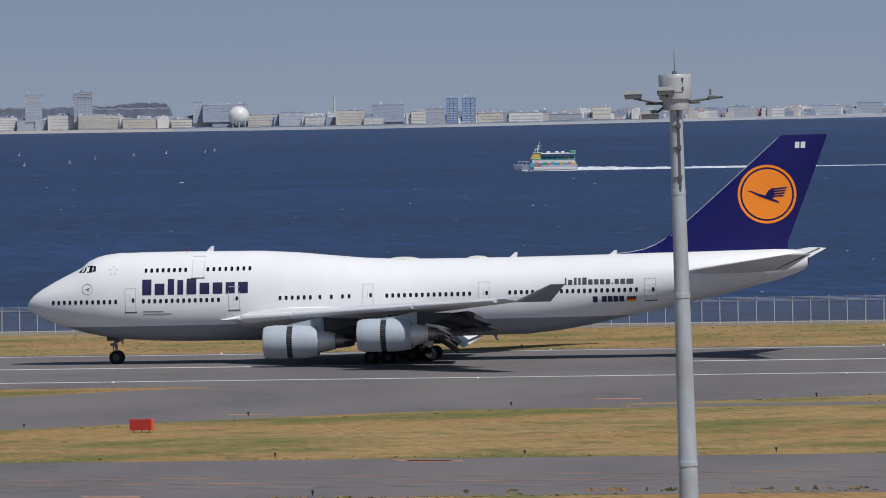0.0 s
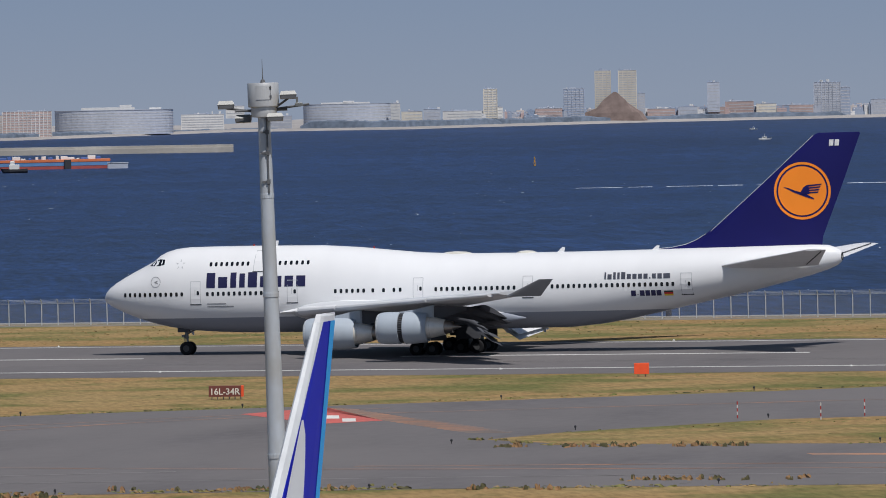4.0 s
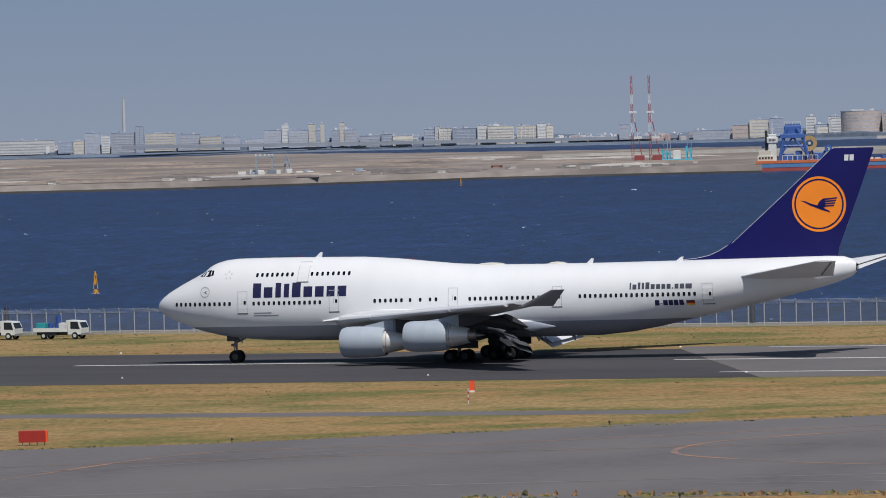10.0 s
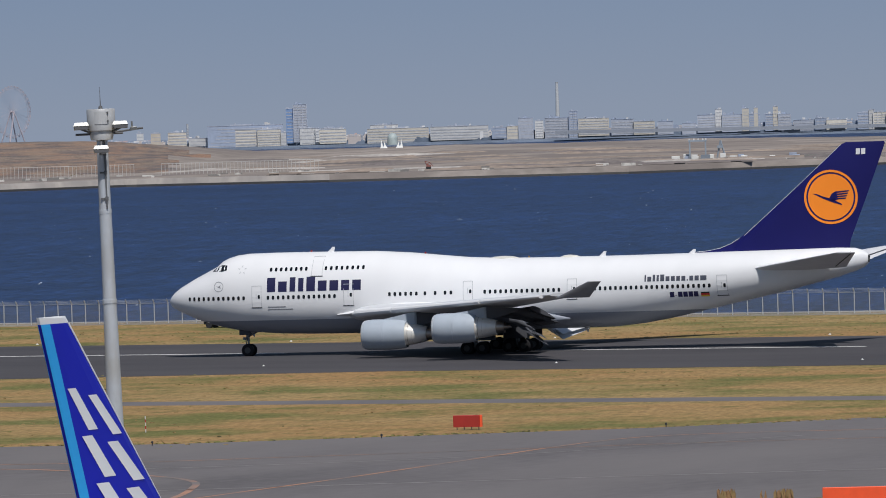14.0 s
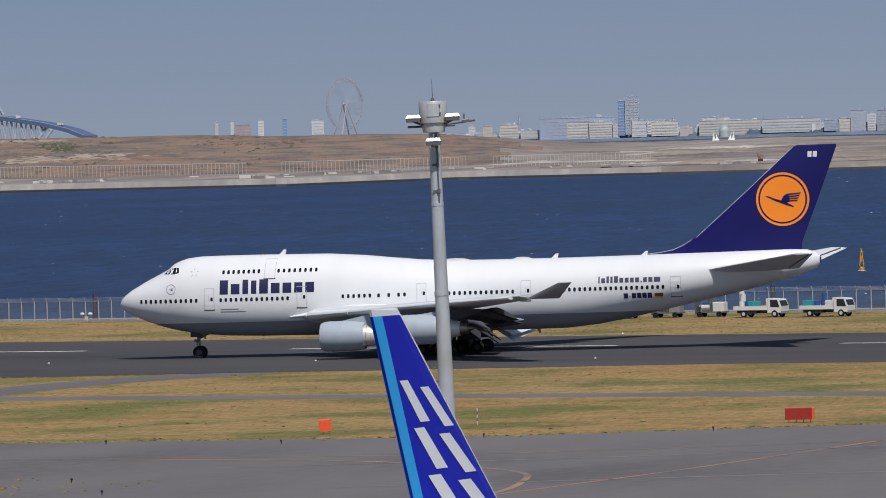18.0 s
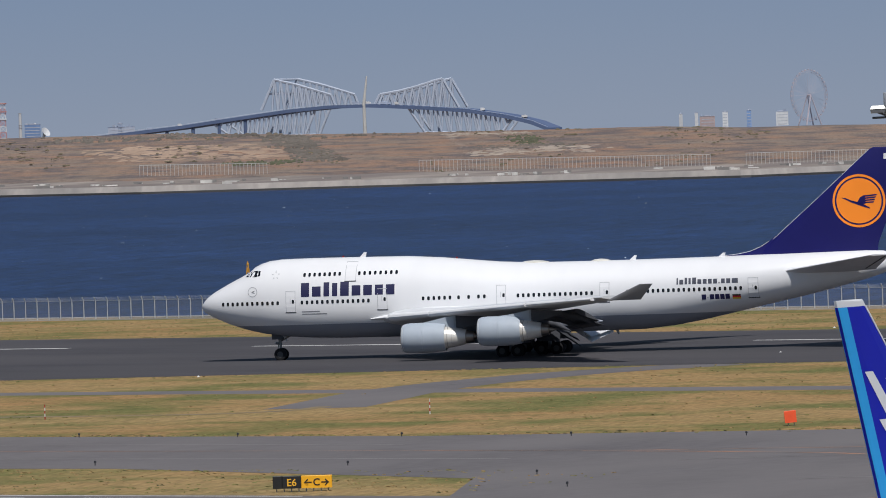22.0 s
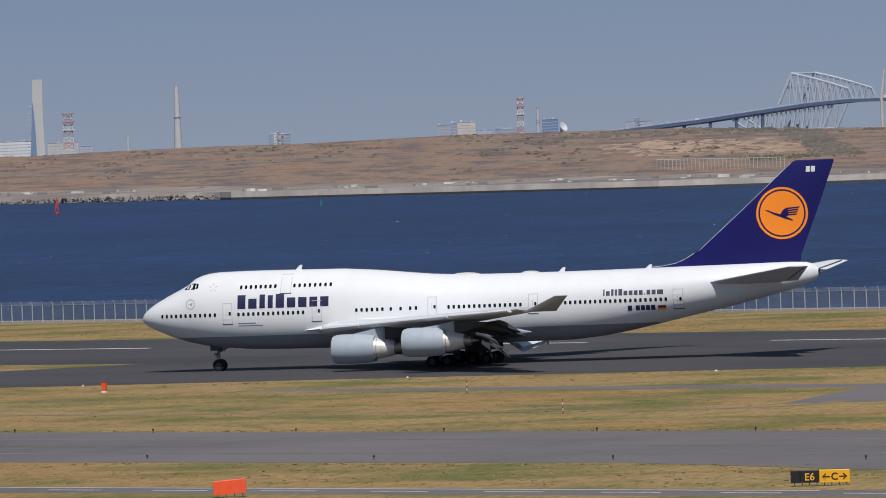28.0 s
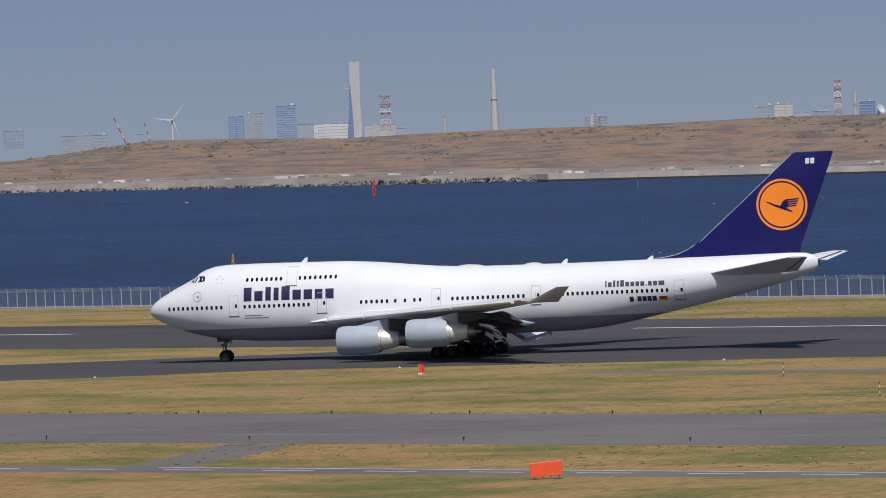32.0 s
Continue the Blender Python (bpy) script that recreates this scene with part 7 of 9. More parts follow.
for row in ((15.993, -1.443, -1.277, "orange", "yellow-orange light buoy just off the seawall"), (35.42, -1.262, -1.10, "orange", "yellow-orange light buoy just off the seawall"), (26.35, -1.392, -1.203, "orange", "yellow-orange light buoy just off the seawall"),
            (42.563, -1.11, -0.98, "orange", "yellow-orange light buoy just off the seawall"), (41.356, -0.545, -0.395, "red", "slim red light buoy off the landfill"), (39.136, -0.555, -0.49, "green", "green light buoy off the landfill"),
            (14.935, -0.565, -0.487, "orange", "orange buoy out on the bay"), (23.257, -0.57, -0.5, "orange", "orange buoy off the breakwater")):
    buoy(*row)


def whitecaps():
    rnd = random.Random(11)
    v, f = [], []
    for _ in range(900):
        az = rnd.uniform(-4, 50)
        d = 800 + 2200 * rnd.random() ** 1.2
        if az > 17.5 and d > reach(shore_near(max(18.2, az))) - 60:
            continue
        big = rnd.random() < 0.06
        for _ in range(rnd.choice((1, 1, 1, 2, 3)) if big else 1):
            c = polar(az + rnd.gauss(0, 0.01), d + rnd.uniform(-8, 8), sea(d) + 0.05)
            w = rnd.uniform(0.05, 0.26) * (0.6 + d / 2400) * (2.0 if big else 1)
            h = rnd.uniform(0.02, 0.07) * (0.5 + d / 1600) * (1.4 if big else 1)
            k = len(v)
            x, y = Vector((math.cos(radians(az)), math.sin(radians(az)), 0)), Vector((-math.sin(radians(az)), math.cos(radians(az)), 0))
            tip = rnd.uniform(-0.5, 0.5)
            v += [c - x * w, c - x * w * 0.3 - y * 0.4, c + x * w, c + x * w * (0.3 + tip * 0.5) + y * 0.3 + Vector((0, 0, h)), c + x * w * (tip - 0.4) + y * 0.2 + Vector((0, 0, h * 0.6))]
            f.append((k, k + 1, k + 2, k + 3, k + 4))
    tagged(piece("whitecaps", (v, f), mat("crest_foam", (0.55, 0.60, 0.66), 0.9, vary=0.3, size=40)), "scattered small white wave crests", "waves", "", "stuff")


whitecaps()


def breakwater():
    v, f = [], []
    azs = [17.465 + 0.1 * i for i in range(52)]
    for az in azs:
        d = reach(between(az, [17.4, 20.2, 22.6], [-0.397, -0.386, -0.39]))
        z = sea(d)
        v += [polar(az, d, z - 2), polar(az, d + 1, z + 2.6), polar(az, d + 3, z + 2.8), polar(az, d + 3.3, z + 4.0), polar(az, d + 16, z + 4.0), polar(az, d + 20, z - 2)]
    n = 6
    for i in range(len(azs) - 1):
        for k in range(n - 1):
            f.append((i * n + n + k, i * n + k, i * n + k + 1, i * n + n + k + 1))
    f.append(tuple(range(n)))
    tagged(piece("breakwater", (v, f), CONCRETE), "long low concrete breakwater out in the bay", "breakwater", "", "structure")


breakwater()


def highway():
    d = 4250
    v = []
    m = mat("viaduct_concrete", (0.27, 0.29, 0.33), 0.85, vary=0.08, size=8)
    t = thing("viaduct", "long low road viaduct on piers over the bay", "bridge")
    lp = []
    for i in range(50):
        az = 20.9 + 5.2 * i / 49
        el = between(az, [20.9, 22.5, 24.2, 26.1], [-0.194, -0.194, -0.182, -0.165])
        c = polar(az, d, rise(d, el))
        y = polar(az, 5)
        lp.append([c - y + Vector((0, 0, -1.5)), c - y + Vector((0, 0, 0.6)), c + y + Vector((0, 0, 0.6)), c + y + Vector((0, 0, -1.5))])
    piece("deck", rings(lp), m, t)
    for az in (21.2, 21.55, 21.91, 22.277, 22.635, 23.016, 23.352, 23.729, 24.11, 24.5):
        c = polar(az, d, rise(d, -0.205))
        at = pose(*c, 0, 0, az)
        piece("pier", join(moved(box(-5, 5, -3, 3, -1.6, -0.2), at), moved(box(-2.6, 2.6, -3, 3, -3.4, -1.6), at), moved(box(-1.4, 1.4, -2, 2, -13, -3.4), at)), mat("pier_dark", (0.16, 0.17, 0.19), 0.85, vary=0.1, size=4), t)


highway()
HULL_ORANGE = mat("dredger_orange", (0.58, 0.16, 0.06), 0.55, vary=0.15, size=3)
HULL_BLUE = mat("dredger_blue", (0.10, 0.22, 0.42), 0.55, vary=0.12, size=3)
CRANE_BLUE = mat("gantry_blue", (0.05, 0.12, 0.36), 0.5, vary=0.12, size=2)
CYAN = mat("barge_cyan", (0.08, 0.42, 0.55), 0.5, vary=0.1, size=1)


def layered_hull(t, x0, x1, h, w=14):
    piece("hull", box(x0, x1, 0, w, h * 0.36, h * 0.74, 0.1), HULL_BLUE, t, "blue hull side")
    piece("boot_topping", box(x0 + 0.6, x1 - 0.6, 0.1, w, -1, h * 0.36), SHIP_RED, t, "rusty red lower hull")
    piece("bulwark", box(x0 - 0.2, x1 + 0.2, -0.15, w, h * 0.74, h, 0.1), HULL_ORANGE, t, "orange bulwark")


def dredger():
    d = reach(-0.515)
    k = d * math.tan(radians(1))
    z = sea(d)
    t = thing("dredger", "blue and orange dredger with tall blue gantry", "ship", pose(*polar(20.48, d, z), 0, 0, 20.48))
    layered_hull(t, -15, 14, 4.7)
    up = lambda el: rise(d, el) - z
    steel = mat("dredger_shade", (0.05, 0.055, 0.08), 0.7, vary=0.2, size=1.5)
    piece("raked_end", rings([[(14.1, 0.2, -0.8), (14.1, 0.2, 5.0), (14.1, 13, 5.0), (14.1, 13, -0.8)], [(21, 1.5, -0.8), (21, 1.5, 3.1), (21, 12, 3.1), (21, 12, -0.8)], [(26.5, 3, -0.8), (26.5, 3, 1.4), (26.5, 11, 1.4), (26.5, 11, -0.8)]]), steel, t, "dark raked ladder well")
    cream = mat("dredger_cream", (0.56, 0.54, 0.46), 0.6, vary=0.1, size=1.5)
    piece("deckhouse", join(box(-14.6, -7.4, 3, 10, 4.7, 7.0, 0.2), box(-14.0, -8.4, 3.3, 9, 7.0, 9.2, 0.2)), cream, t, "cream deckhouse")
    piece("bridge_tower", join(box(-9.6, -6.0, 3.4, 9, 4.7, 16.2, 0.2), box(-10.2, -5.4, 3.0, 9.4, 12.6, 15.0, 0.2)), SHIP_WHITE, t, "tall narrow white bridge tower")
    piece("funnel", box(-11.0, -9.8, 5, 7, 9.0, 18.0, 0.2), SHIP_BLACK, t, "black funnel")
    piece("mast", join(tube((-7.8, 5, 16), (-7.8, 5, 21.5), 0.22, n=5), tube((-9.2, 5, 18.6), (-6.4, 5, 18.6), 0.14, n=4)), SHIP_WHITE, t)
    for i in range(5):
        piece("window", box(-13.8 + 1.3 * i, -13.0 + 1.3 * i, 2.88, 3.0, 5.5, 6.3), GLASS_FAR, t)
        piece("window", box(-9.3 + 0.62 * i, -8.9 + 0.62 * i, 2.88, 3.0, 13.3, 14.2), GLASS_FAR, t)
    h = up(-0.118)
    for x0, x1 in ((-4.6, -2.6), (8.0, 5.2)):
        for y in (3, 10):
            piece("gantry_leg", tube((x0, y, 4.7), (x1, y, h - 5), 0.85, 0.75, 6), CRANE_BLUE, t)
            piece("gantry_knee", tube((x1 * 0.9, y, h - 5), (x1 * 0.55, y, h - 2), 0.8, n=6), CRANE_BLUE, t)
    piece("gantry_brace", join(tube((-4.2, 3, 7), (1.0, 3, h - 6), 0.45, n=5), tube((6.6, 3, 8), (1.4, 3, h - 6), 0.45, n=5), tube((-3.6, 3, 11), (6.4, 3, 11), 0.5, n=5)), CRANE_BLUE, t)
    piece("gantry_head", join(box(-4.4, 6.4, 2, 11, h - 6.2, h - 4.4, 0.2), box(-2.6, 5.0, 3, 10, h - 4.4, h - 0.8, 0.3), box(-2.0, 4.4, 3.4, 9.6, h - 0.8, h, 0.2)), CRANE_BLUE, t, "blue gantry head")
    piece("head_rail", join(*[tube((-2.4 + 1.2 * i, 3, h - 0.4), (-2.4 + 1.2 * i, 3, h + 0.9), 0.09, n=4) for i in range(7)], tube((-2.4, 3, h + 0.9), (4.8, 3, h + 0.9), 0.09, n=4)), SHIP_WHITE, t)
    piece("hose_drum", moved(turned([(-1.2, 1.6), (-1.2, 3.3), (-0.8, 3.3), (-0.8, 2.5), (0.8, 2.5), (0.8, 3.3), (1.2, 3.3), (1.2, 1.6), (0.6, 1.5), (-0.6, 1.5), (-1.2, 1.6)], 22, "y", False), Matrix.Translation((8.4, 4.0, up(-0.285)))), mat("drum_ochre", (0.46, 0.30, 0.13), 0.6, vary=0.2, size=1), t, "ochre hose drum", True)
    piece("drum_hub", moved(turned([(-0.9, 0.7), (0.9, 0.7)], 12, "y"), Matrix.Translation((8.4, 4.0, up(-0.285)))), cream, t)
    piece("drum_stand", join(tube((6.4, 4, 4.7), (8.4, 4, up(-0.285)), 0.4, n=5), tube((10.8, 4, 4.7), (8.4, 4, up(-0.285)), 0.4, n=5)), CRANE_BLUE, t)
    piece("drum_house", box(6.2, 9.6, 5.2, 9, 4.7, 8.4, 0.2), SHIP_WHITE, t)
    piece("machinery", join(box(-4, 1.5, 4, 9, 4.7, 7.6, 0.3), box(2.2, 5.2, 4, 8, 4.7, 8.8, 0.3), box(10.4, 14, 3, 9, 4.7, 7.8, 0.3), tube((13.2, 5, 6), (16.2, 5, 9.6), 0.55)), CRANE_BLUE, t)
    piece("deck_frame", join(*[tube((-3.5 + 2.2 * i, 1, 4.7), (-3.5 + 2.2 * i, 1, 6.8), 0.16, n=4) for i in range(8)], tube((-3.5, 1, 6.8), (11.9, 1, 6.8), 0.16, n=4)), SHIP_WHITE, t)
    piece("pulley", moved(turned([(-0.35, 0.7), (-0.35, 1.7), (0.35, 1.7), (0.35, 0.7), (-0.35, 0.7)], 14, "y", False), Matrix.Translation((16.6, 4, up(-0.335)))), CRANE_BLUE, t)
    # the spoil pipe on its floats
    pipe = thing("floating_pipe", "dark red spoil pipe on floats along the quay", "pipe", pose(*polar(21.9, d - 6, z), 0, 0, 21.9), "")
    rust = mat("float_red", (0.12, 0.05, 0.05), 0.8, vary=0.3, size=1)
    flo = None
    for i in range(34):
        m = Matrix.Translation((-52 + 2.9 * i, 0.3 * math.sin(i * 1.3), 0))
        if flo is None:
            flo = piece("float", moved(turned([(-0.95, 0.35), (-0.9, 0.62), (0.9, 0.62), (0.95, 0.35)], 10, "x"), Matrix.Translation((0, 0, 0.35))), rust, pipe, "dark red float", False, m)
        else:
            again(flo, m)
    piece("pipe", tube((-53, 0, 0.95), (44.5, 0, 0.95), 0.28, n=8), SHIP_BLACK, pipe)
    b = thing("hopper_barge", "long orange and blue hopper barge moored in the bay", "barge", pose(*polar(19.31, d + 14, z), 0, 0, 19.31))
    layered_hull(b, -42, 42, 4.4)
    rnd = random.Random(5)
    for i in range(26):
        x = -38 + 3 * i
        w, hh = rnd.uniform(0.6, 1.8), rnd.uniform(0.4, 1.6)
        piece("deck_gear", box(x - w, x + w, 3, 6, 4.4, 4.4 + hh, 0.1), SHIP_WHITE if rnd.random() < 0.6 else CRANE_BLUE, b)
    piece("skeg", box(22, 25, -0.9, -0.1, -1, 4.3, 0.2), SHIP_BLACK, b)
    s = thing("work_float", "grey square work float moored by the barge", "barge", pose(*polar(18.44, d, z), 0, 0, 18.44))
    piece("body", box(-4.5, 4.5, 0, 8, -0.5, 2.4, 0.2), FAR["haze"], s)
    piece("deck_rim", box(-4.7, 4.7, -0.2, 8.2, 2.4, 2.6), PALE, s)
    for az, el in ((19.305, -0.535), (20.0, -0.545)):
        dd = reach(el)
        t2 = thing("tug", "small white and dark tug beside the barge", "boat", pose(*polar(az, dd, sea(dd)), 0, 0, az + 180))
        piece("hull", hull(11, 3.6, 1.6, 0.5), SHIP_BLACK, t2)
        piece("wheelhouse", join(box(-2, 2.4, -1.2, 1.2, 1.6, 3.6, 0.2), box(0, 2, -1, 1, 3.6, 5.0, 0.2)), SHIP_WHITE, t2)
        piece("mast", tube((0, 0, 5), (0, 0, 7), 0.1), SHIP_WHITE, t2)


dredger()


RIG_RED = mat("rig_red", (0.26, 0.055, 0.055), 0.6, vary=0.12, size=2)


def pile_crane(az):
    d = 3180
    z = rise(d, -0.396)
    t = thing("pile_rig", "tall red and white pile-driving rig on the breakwater", "crane", pose(*polar(az, d, z), 0, 0, az), "pair of pile rigs")
    h = rise(d, 0.322) - z
    for i in range(9):
        z0, z1 = h * i / 9, h * (i + 1) / 9
        w = 0.55 - 0.02 * i
        g = [tube((a * w, b * w, z0), (a * w, b * w, z1), 0.16, n=4) for a in (-1, 1) for b in (-1, 1)] + [tube((-w, -w, z0), (w, -w, z1), 0.1, n=4), tube((w, -w, z0), (-w, -w, z1), 0.1, n=4)]
        piece("leader_section", join(*g), RIG_RED if i not in (3, 6) else PALE, t, "red lattice section" if i not in (3, 6) else "white lattice section")
    m = h * 0.57
    for i in range(5):
        p, q = Vector((0.4 + 4.2 * i / 5, 0, m - m * i / 5)), Vector((0.4 + 4.2 * (i + 1) / 5, 0, m - m * (i + 1) / 5))
        for off in (-0.5, 0.5):
            piece("back_stay", tube(p + Vector((0, off, 0)), q + Vector((0, off, 0)), 0.24, n=5), PALE if i in (0, 2) else RIG_RED, t)
    piece("cross_head", box(-1.4, 2.2, -1, 1, m - 0.5, m + 0.4, 0.1), PALE, t)
    piece("winch_platform", box(0.6, 4.4, -1.2, 1.2, m * 0.45, m * 0.5, 0.05), PALE, t)
    for s in (-1, 1):
        piece("crawler", box(0.2, 5.6, s * 1.6 - 0.4, s * 1.6 + 0.4, -1.2, 0.2, 0.2), SHIP_BLACK, t)
    piece("machine_house", box(0.8, 5.4, -1.5, 1.5, 0.2, 2.6, 0.2), RIG_RED, t)


pile_crane(21.803)
pile_crane(21.655)


def cyan_works():
    d = 3200
    z = rise(d, -0.40)
    rnd = random.Random(9)
    t = thing("work_barge", "bright cyan work barge gear with white house", "barge", pose(*polar(21.435, d, z), 0, 0, 21.435))
    piece("pontoon", box(-8, 7.5, 0, 6, -1.2, 0.6, 0.1), CYAN, t)
    piece("house", box(-1.8, 1.8, 1, 5, 0.6, 4.6, 0.2), SHIP_WHITE, t)
    for x in (-6.5, -4.8, -3.4, 4.6, 6.4):
        h = rnd.uniform(4.5, 6.8)
        piece("frame_post", box(x - 0.35, x + 0.35, 1, 2, 0.6, h, 0.05), CYAN, t)
        piece("frame_arm", box(x - 1.0, x + 1.0, 1.2, 1.8, h - 1.8, h - 1.2), CYAN, t)
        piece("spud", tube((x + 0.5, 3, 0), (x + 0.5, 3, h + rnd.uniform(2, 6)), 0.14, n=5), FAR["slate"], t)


cyan_works()


def shore_gantry():
    d = 3060
    z = rise(d, -0.435)
    t = thing("loading_gantry", "grey-blue loading gantry and chute on the shore", "gantry", pose(*polar(24.9, d, z), 0, 0, 24.9))
    m = mat("gantry_grey", (0.26, 0.30, 0.35), 0.6, vary=0.1, size=2)
    h = rise(d, -0.285) - z
    for x in (-3.9, 3.2):
        for y in (0, 4):
            piece("post", box(x - 0.35, x + 0.35, y - 0.3, y + 0.3, -1, h), m, t)
    piece("top_beam", box(-4.5, 3.8, -0.5, 4.5, h, h + 0.8), m, t)
    for x in (-4, -2, 0, 2, 3.4):
        piece("lamp_box", box(x - 0.3, x + 0.3, 0, 1, h + 0.8, h + 1.4), SHIP_WHITE, t)
    piece("chute", rings([[(1.0, -2, 2.2), (5.2, -2, 2.2), (5.2, 0, 2.2), (1.0, 0, 2.2)], [(0.2, -6, -6.5), (4.6, -6, -6.5), (4.6, -4, -6.5), (0.2, -4, -6.5)]]), mat("chute_dark", (0.10, 0.12, 0.15), 0.7), t)
    piece("side_tower", join(tube((8.0, 1, -1), (10, 1, h + 0.3), 0.4, n=5), tube((12.5, 1, -1), (10, 1, h + 0.3), 0.4, n=5), box(8.4, 11, 0, 2, h * 0.6, h * 0.75)), m, t)
    rnd = random.Random(21)
    for i in range(14):
        x = rnd.uniform(-12, 44)
        c = rnd.random()
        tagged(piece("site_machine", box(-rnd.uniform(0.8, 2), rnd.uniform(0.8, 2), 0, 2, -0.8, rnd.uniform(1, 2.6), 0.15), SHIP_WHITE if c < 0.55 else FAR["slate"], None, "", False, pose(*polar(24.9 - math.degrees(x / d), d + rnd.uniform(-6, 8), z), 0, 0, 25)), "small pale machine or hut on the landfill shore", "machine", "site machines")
    d = 3090
    z = rise(d, -0.5)
    g = thing("rusty_frame", "dark red rusty steel frame on the quay", "frame", pose(*polar(22.95, d, z), 0, 0, 22.95))
    rm = mat("rust_red", (0.20, 0.06, 0.05), 0.8, vary=0.2, size=1)
    for x in (-2.2, 2.2):
        piece("post", box(x - 0.4, x + 0.4, 0, 0.8, -2, 5.2), rm, g)
    for zz in (0.3, 2.4, 4.6):
        piece("beam", box(-2.6, 2.6, 0, 0.8, zz, zz + 0.6), rm, g)
    piece("brace", tube((-2.2, 0.4, 0.3), (2.2, 0.4, 4.8), 0.3, n=5), rm, g)
    # lattice crane jibs near the turbine
    for az, e0, az2, e1 in ((43.424, -0.02, 43.519, 0.199), (43.218, -0.02, 43.264, 0.144)):
        dd = 4420
        p, q = polar(az, dd, rise(dd, e0)), polar(az2, dd, rise(dd, e1))
        cr = thing("crane_jib", "red and white crane jib beyond the hill", "crane")
        for i in range(5):
            piece("jib_section", tube(p + (q - p) * i / 5, p + (q - p) * (i + 1) / 5, 0.45, n=4), RED if i % 2 == 0 else PALE, cr)


shore_gantry()


# ---- airport edge ----
def perimeter_fence():
    steel = mat("fence_galvanised", (0.52, 0.53, 0.54), 0.5, 0.3, vary=0.12, size=0.6)
    net = bpy.data.materials.new("chain_link")
    net.use_nodes = True
    p = net.node_tree.nodes["Principled BSDF"]
    p.inputs["Base Color"].default_value = (0.30, 0.31, 0.32, 1)
    p.inputs["Alpha"].default_value = 0.17
    p.inputs["Roughness"].default_value = 0.6
    fence = thing("perimeter_fence", "tall galvanised chain-link perimeter fence along the seawall", "fence")
    post = join(box(-0.045, 0.045, -0.045, 0.045, 0, 2.45), rings([[(-0.045, -0.045, 2.45), (0.045, -0.045, 2.45), (0.045, 0.045, 2.45), (-0.045, 0.045, 2.45)], [(-0.04, -0.34, 2.85), (0.04, -0.34, 2.85), (0.04, -0.27, 2.88), (-0.04, -0.27, 2.88)]]))
    first = None
    rest = []
    n = 0
    u = -200.0
    while u < 900:
        lean = random.uniform(-0.6, 0.6)
        m = pose(-u, 668, 0, 0, lean, 0)
        if -40 <= u <= 490:
            if first is None:
                first = piece("post", post, steel, fence, "", False, m)
            else:
                again(first, m, fence)
        else:
            rest.append(moved(post, m))
        u += 1.79
    tagged(piece("fencing", join(*rest), steel, fence), "", "", "", "stuff")
    for k in range(11):
        x0, x1 = 200 - 100 * k, 200 - 100 * (k + 1)
        piece("netting", ([(x0, 668.03, 0.15), (x1, 668.03, 0.15), (x1, 668.03, 2.4), (x0, 668.03, 2.4)], [(0, 1, 2, 3)]), net, fence, "grey chain-link netting")
        piece("top_rail", tube((x0, 668.03, 2.4), (x1, 668.03, 2.4), 0.03, n=5), steel, fence)
        piece("barbed_wire", join(*[tube((x0, 668 - 0.1 * i, 2.52 + 0.13 * i), (x1, 668 - 0.1 * i, 2.52 + 0.13 * i), 0.012, n=3) for i in range(3)]), steel, fence)
    piece("footing", box(-900, 200, 667.8, 668.25, -0.1, 0.16), CONCRETE, fence, "pale concrete footing")


perimeter_fence()


def dark_post(u, v, h):
    t = thing("marker_post", "dark navy round post by the perimeter fence", "post", pose(-u, v, 0), "marker posts by the fence")
    piece("shaft", turned([(0, 0.30), (h - 0.3, 0.27), (h, 0.12)], 14), mat("post_navy", (0.02, 0.025, 0.05), 0.6), t, "", True)
    piece("base", box(-0.4, 0.4, -0.4, 0.4, 0, 0.3, 0.05), CONCRETE, t)


for u in (-18, 73, 165, 255, 343, 432, 520, 612):
    dark_post(u, 670.2, 3.2)


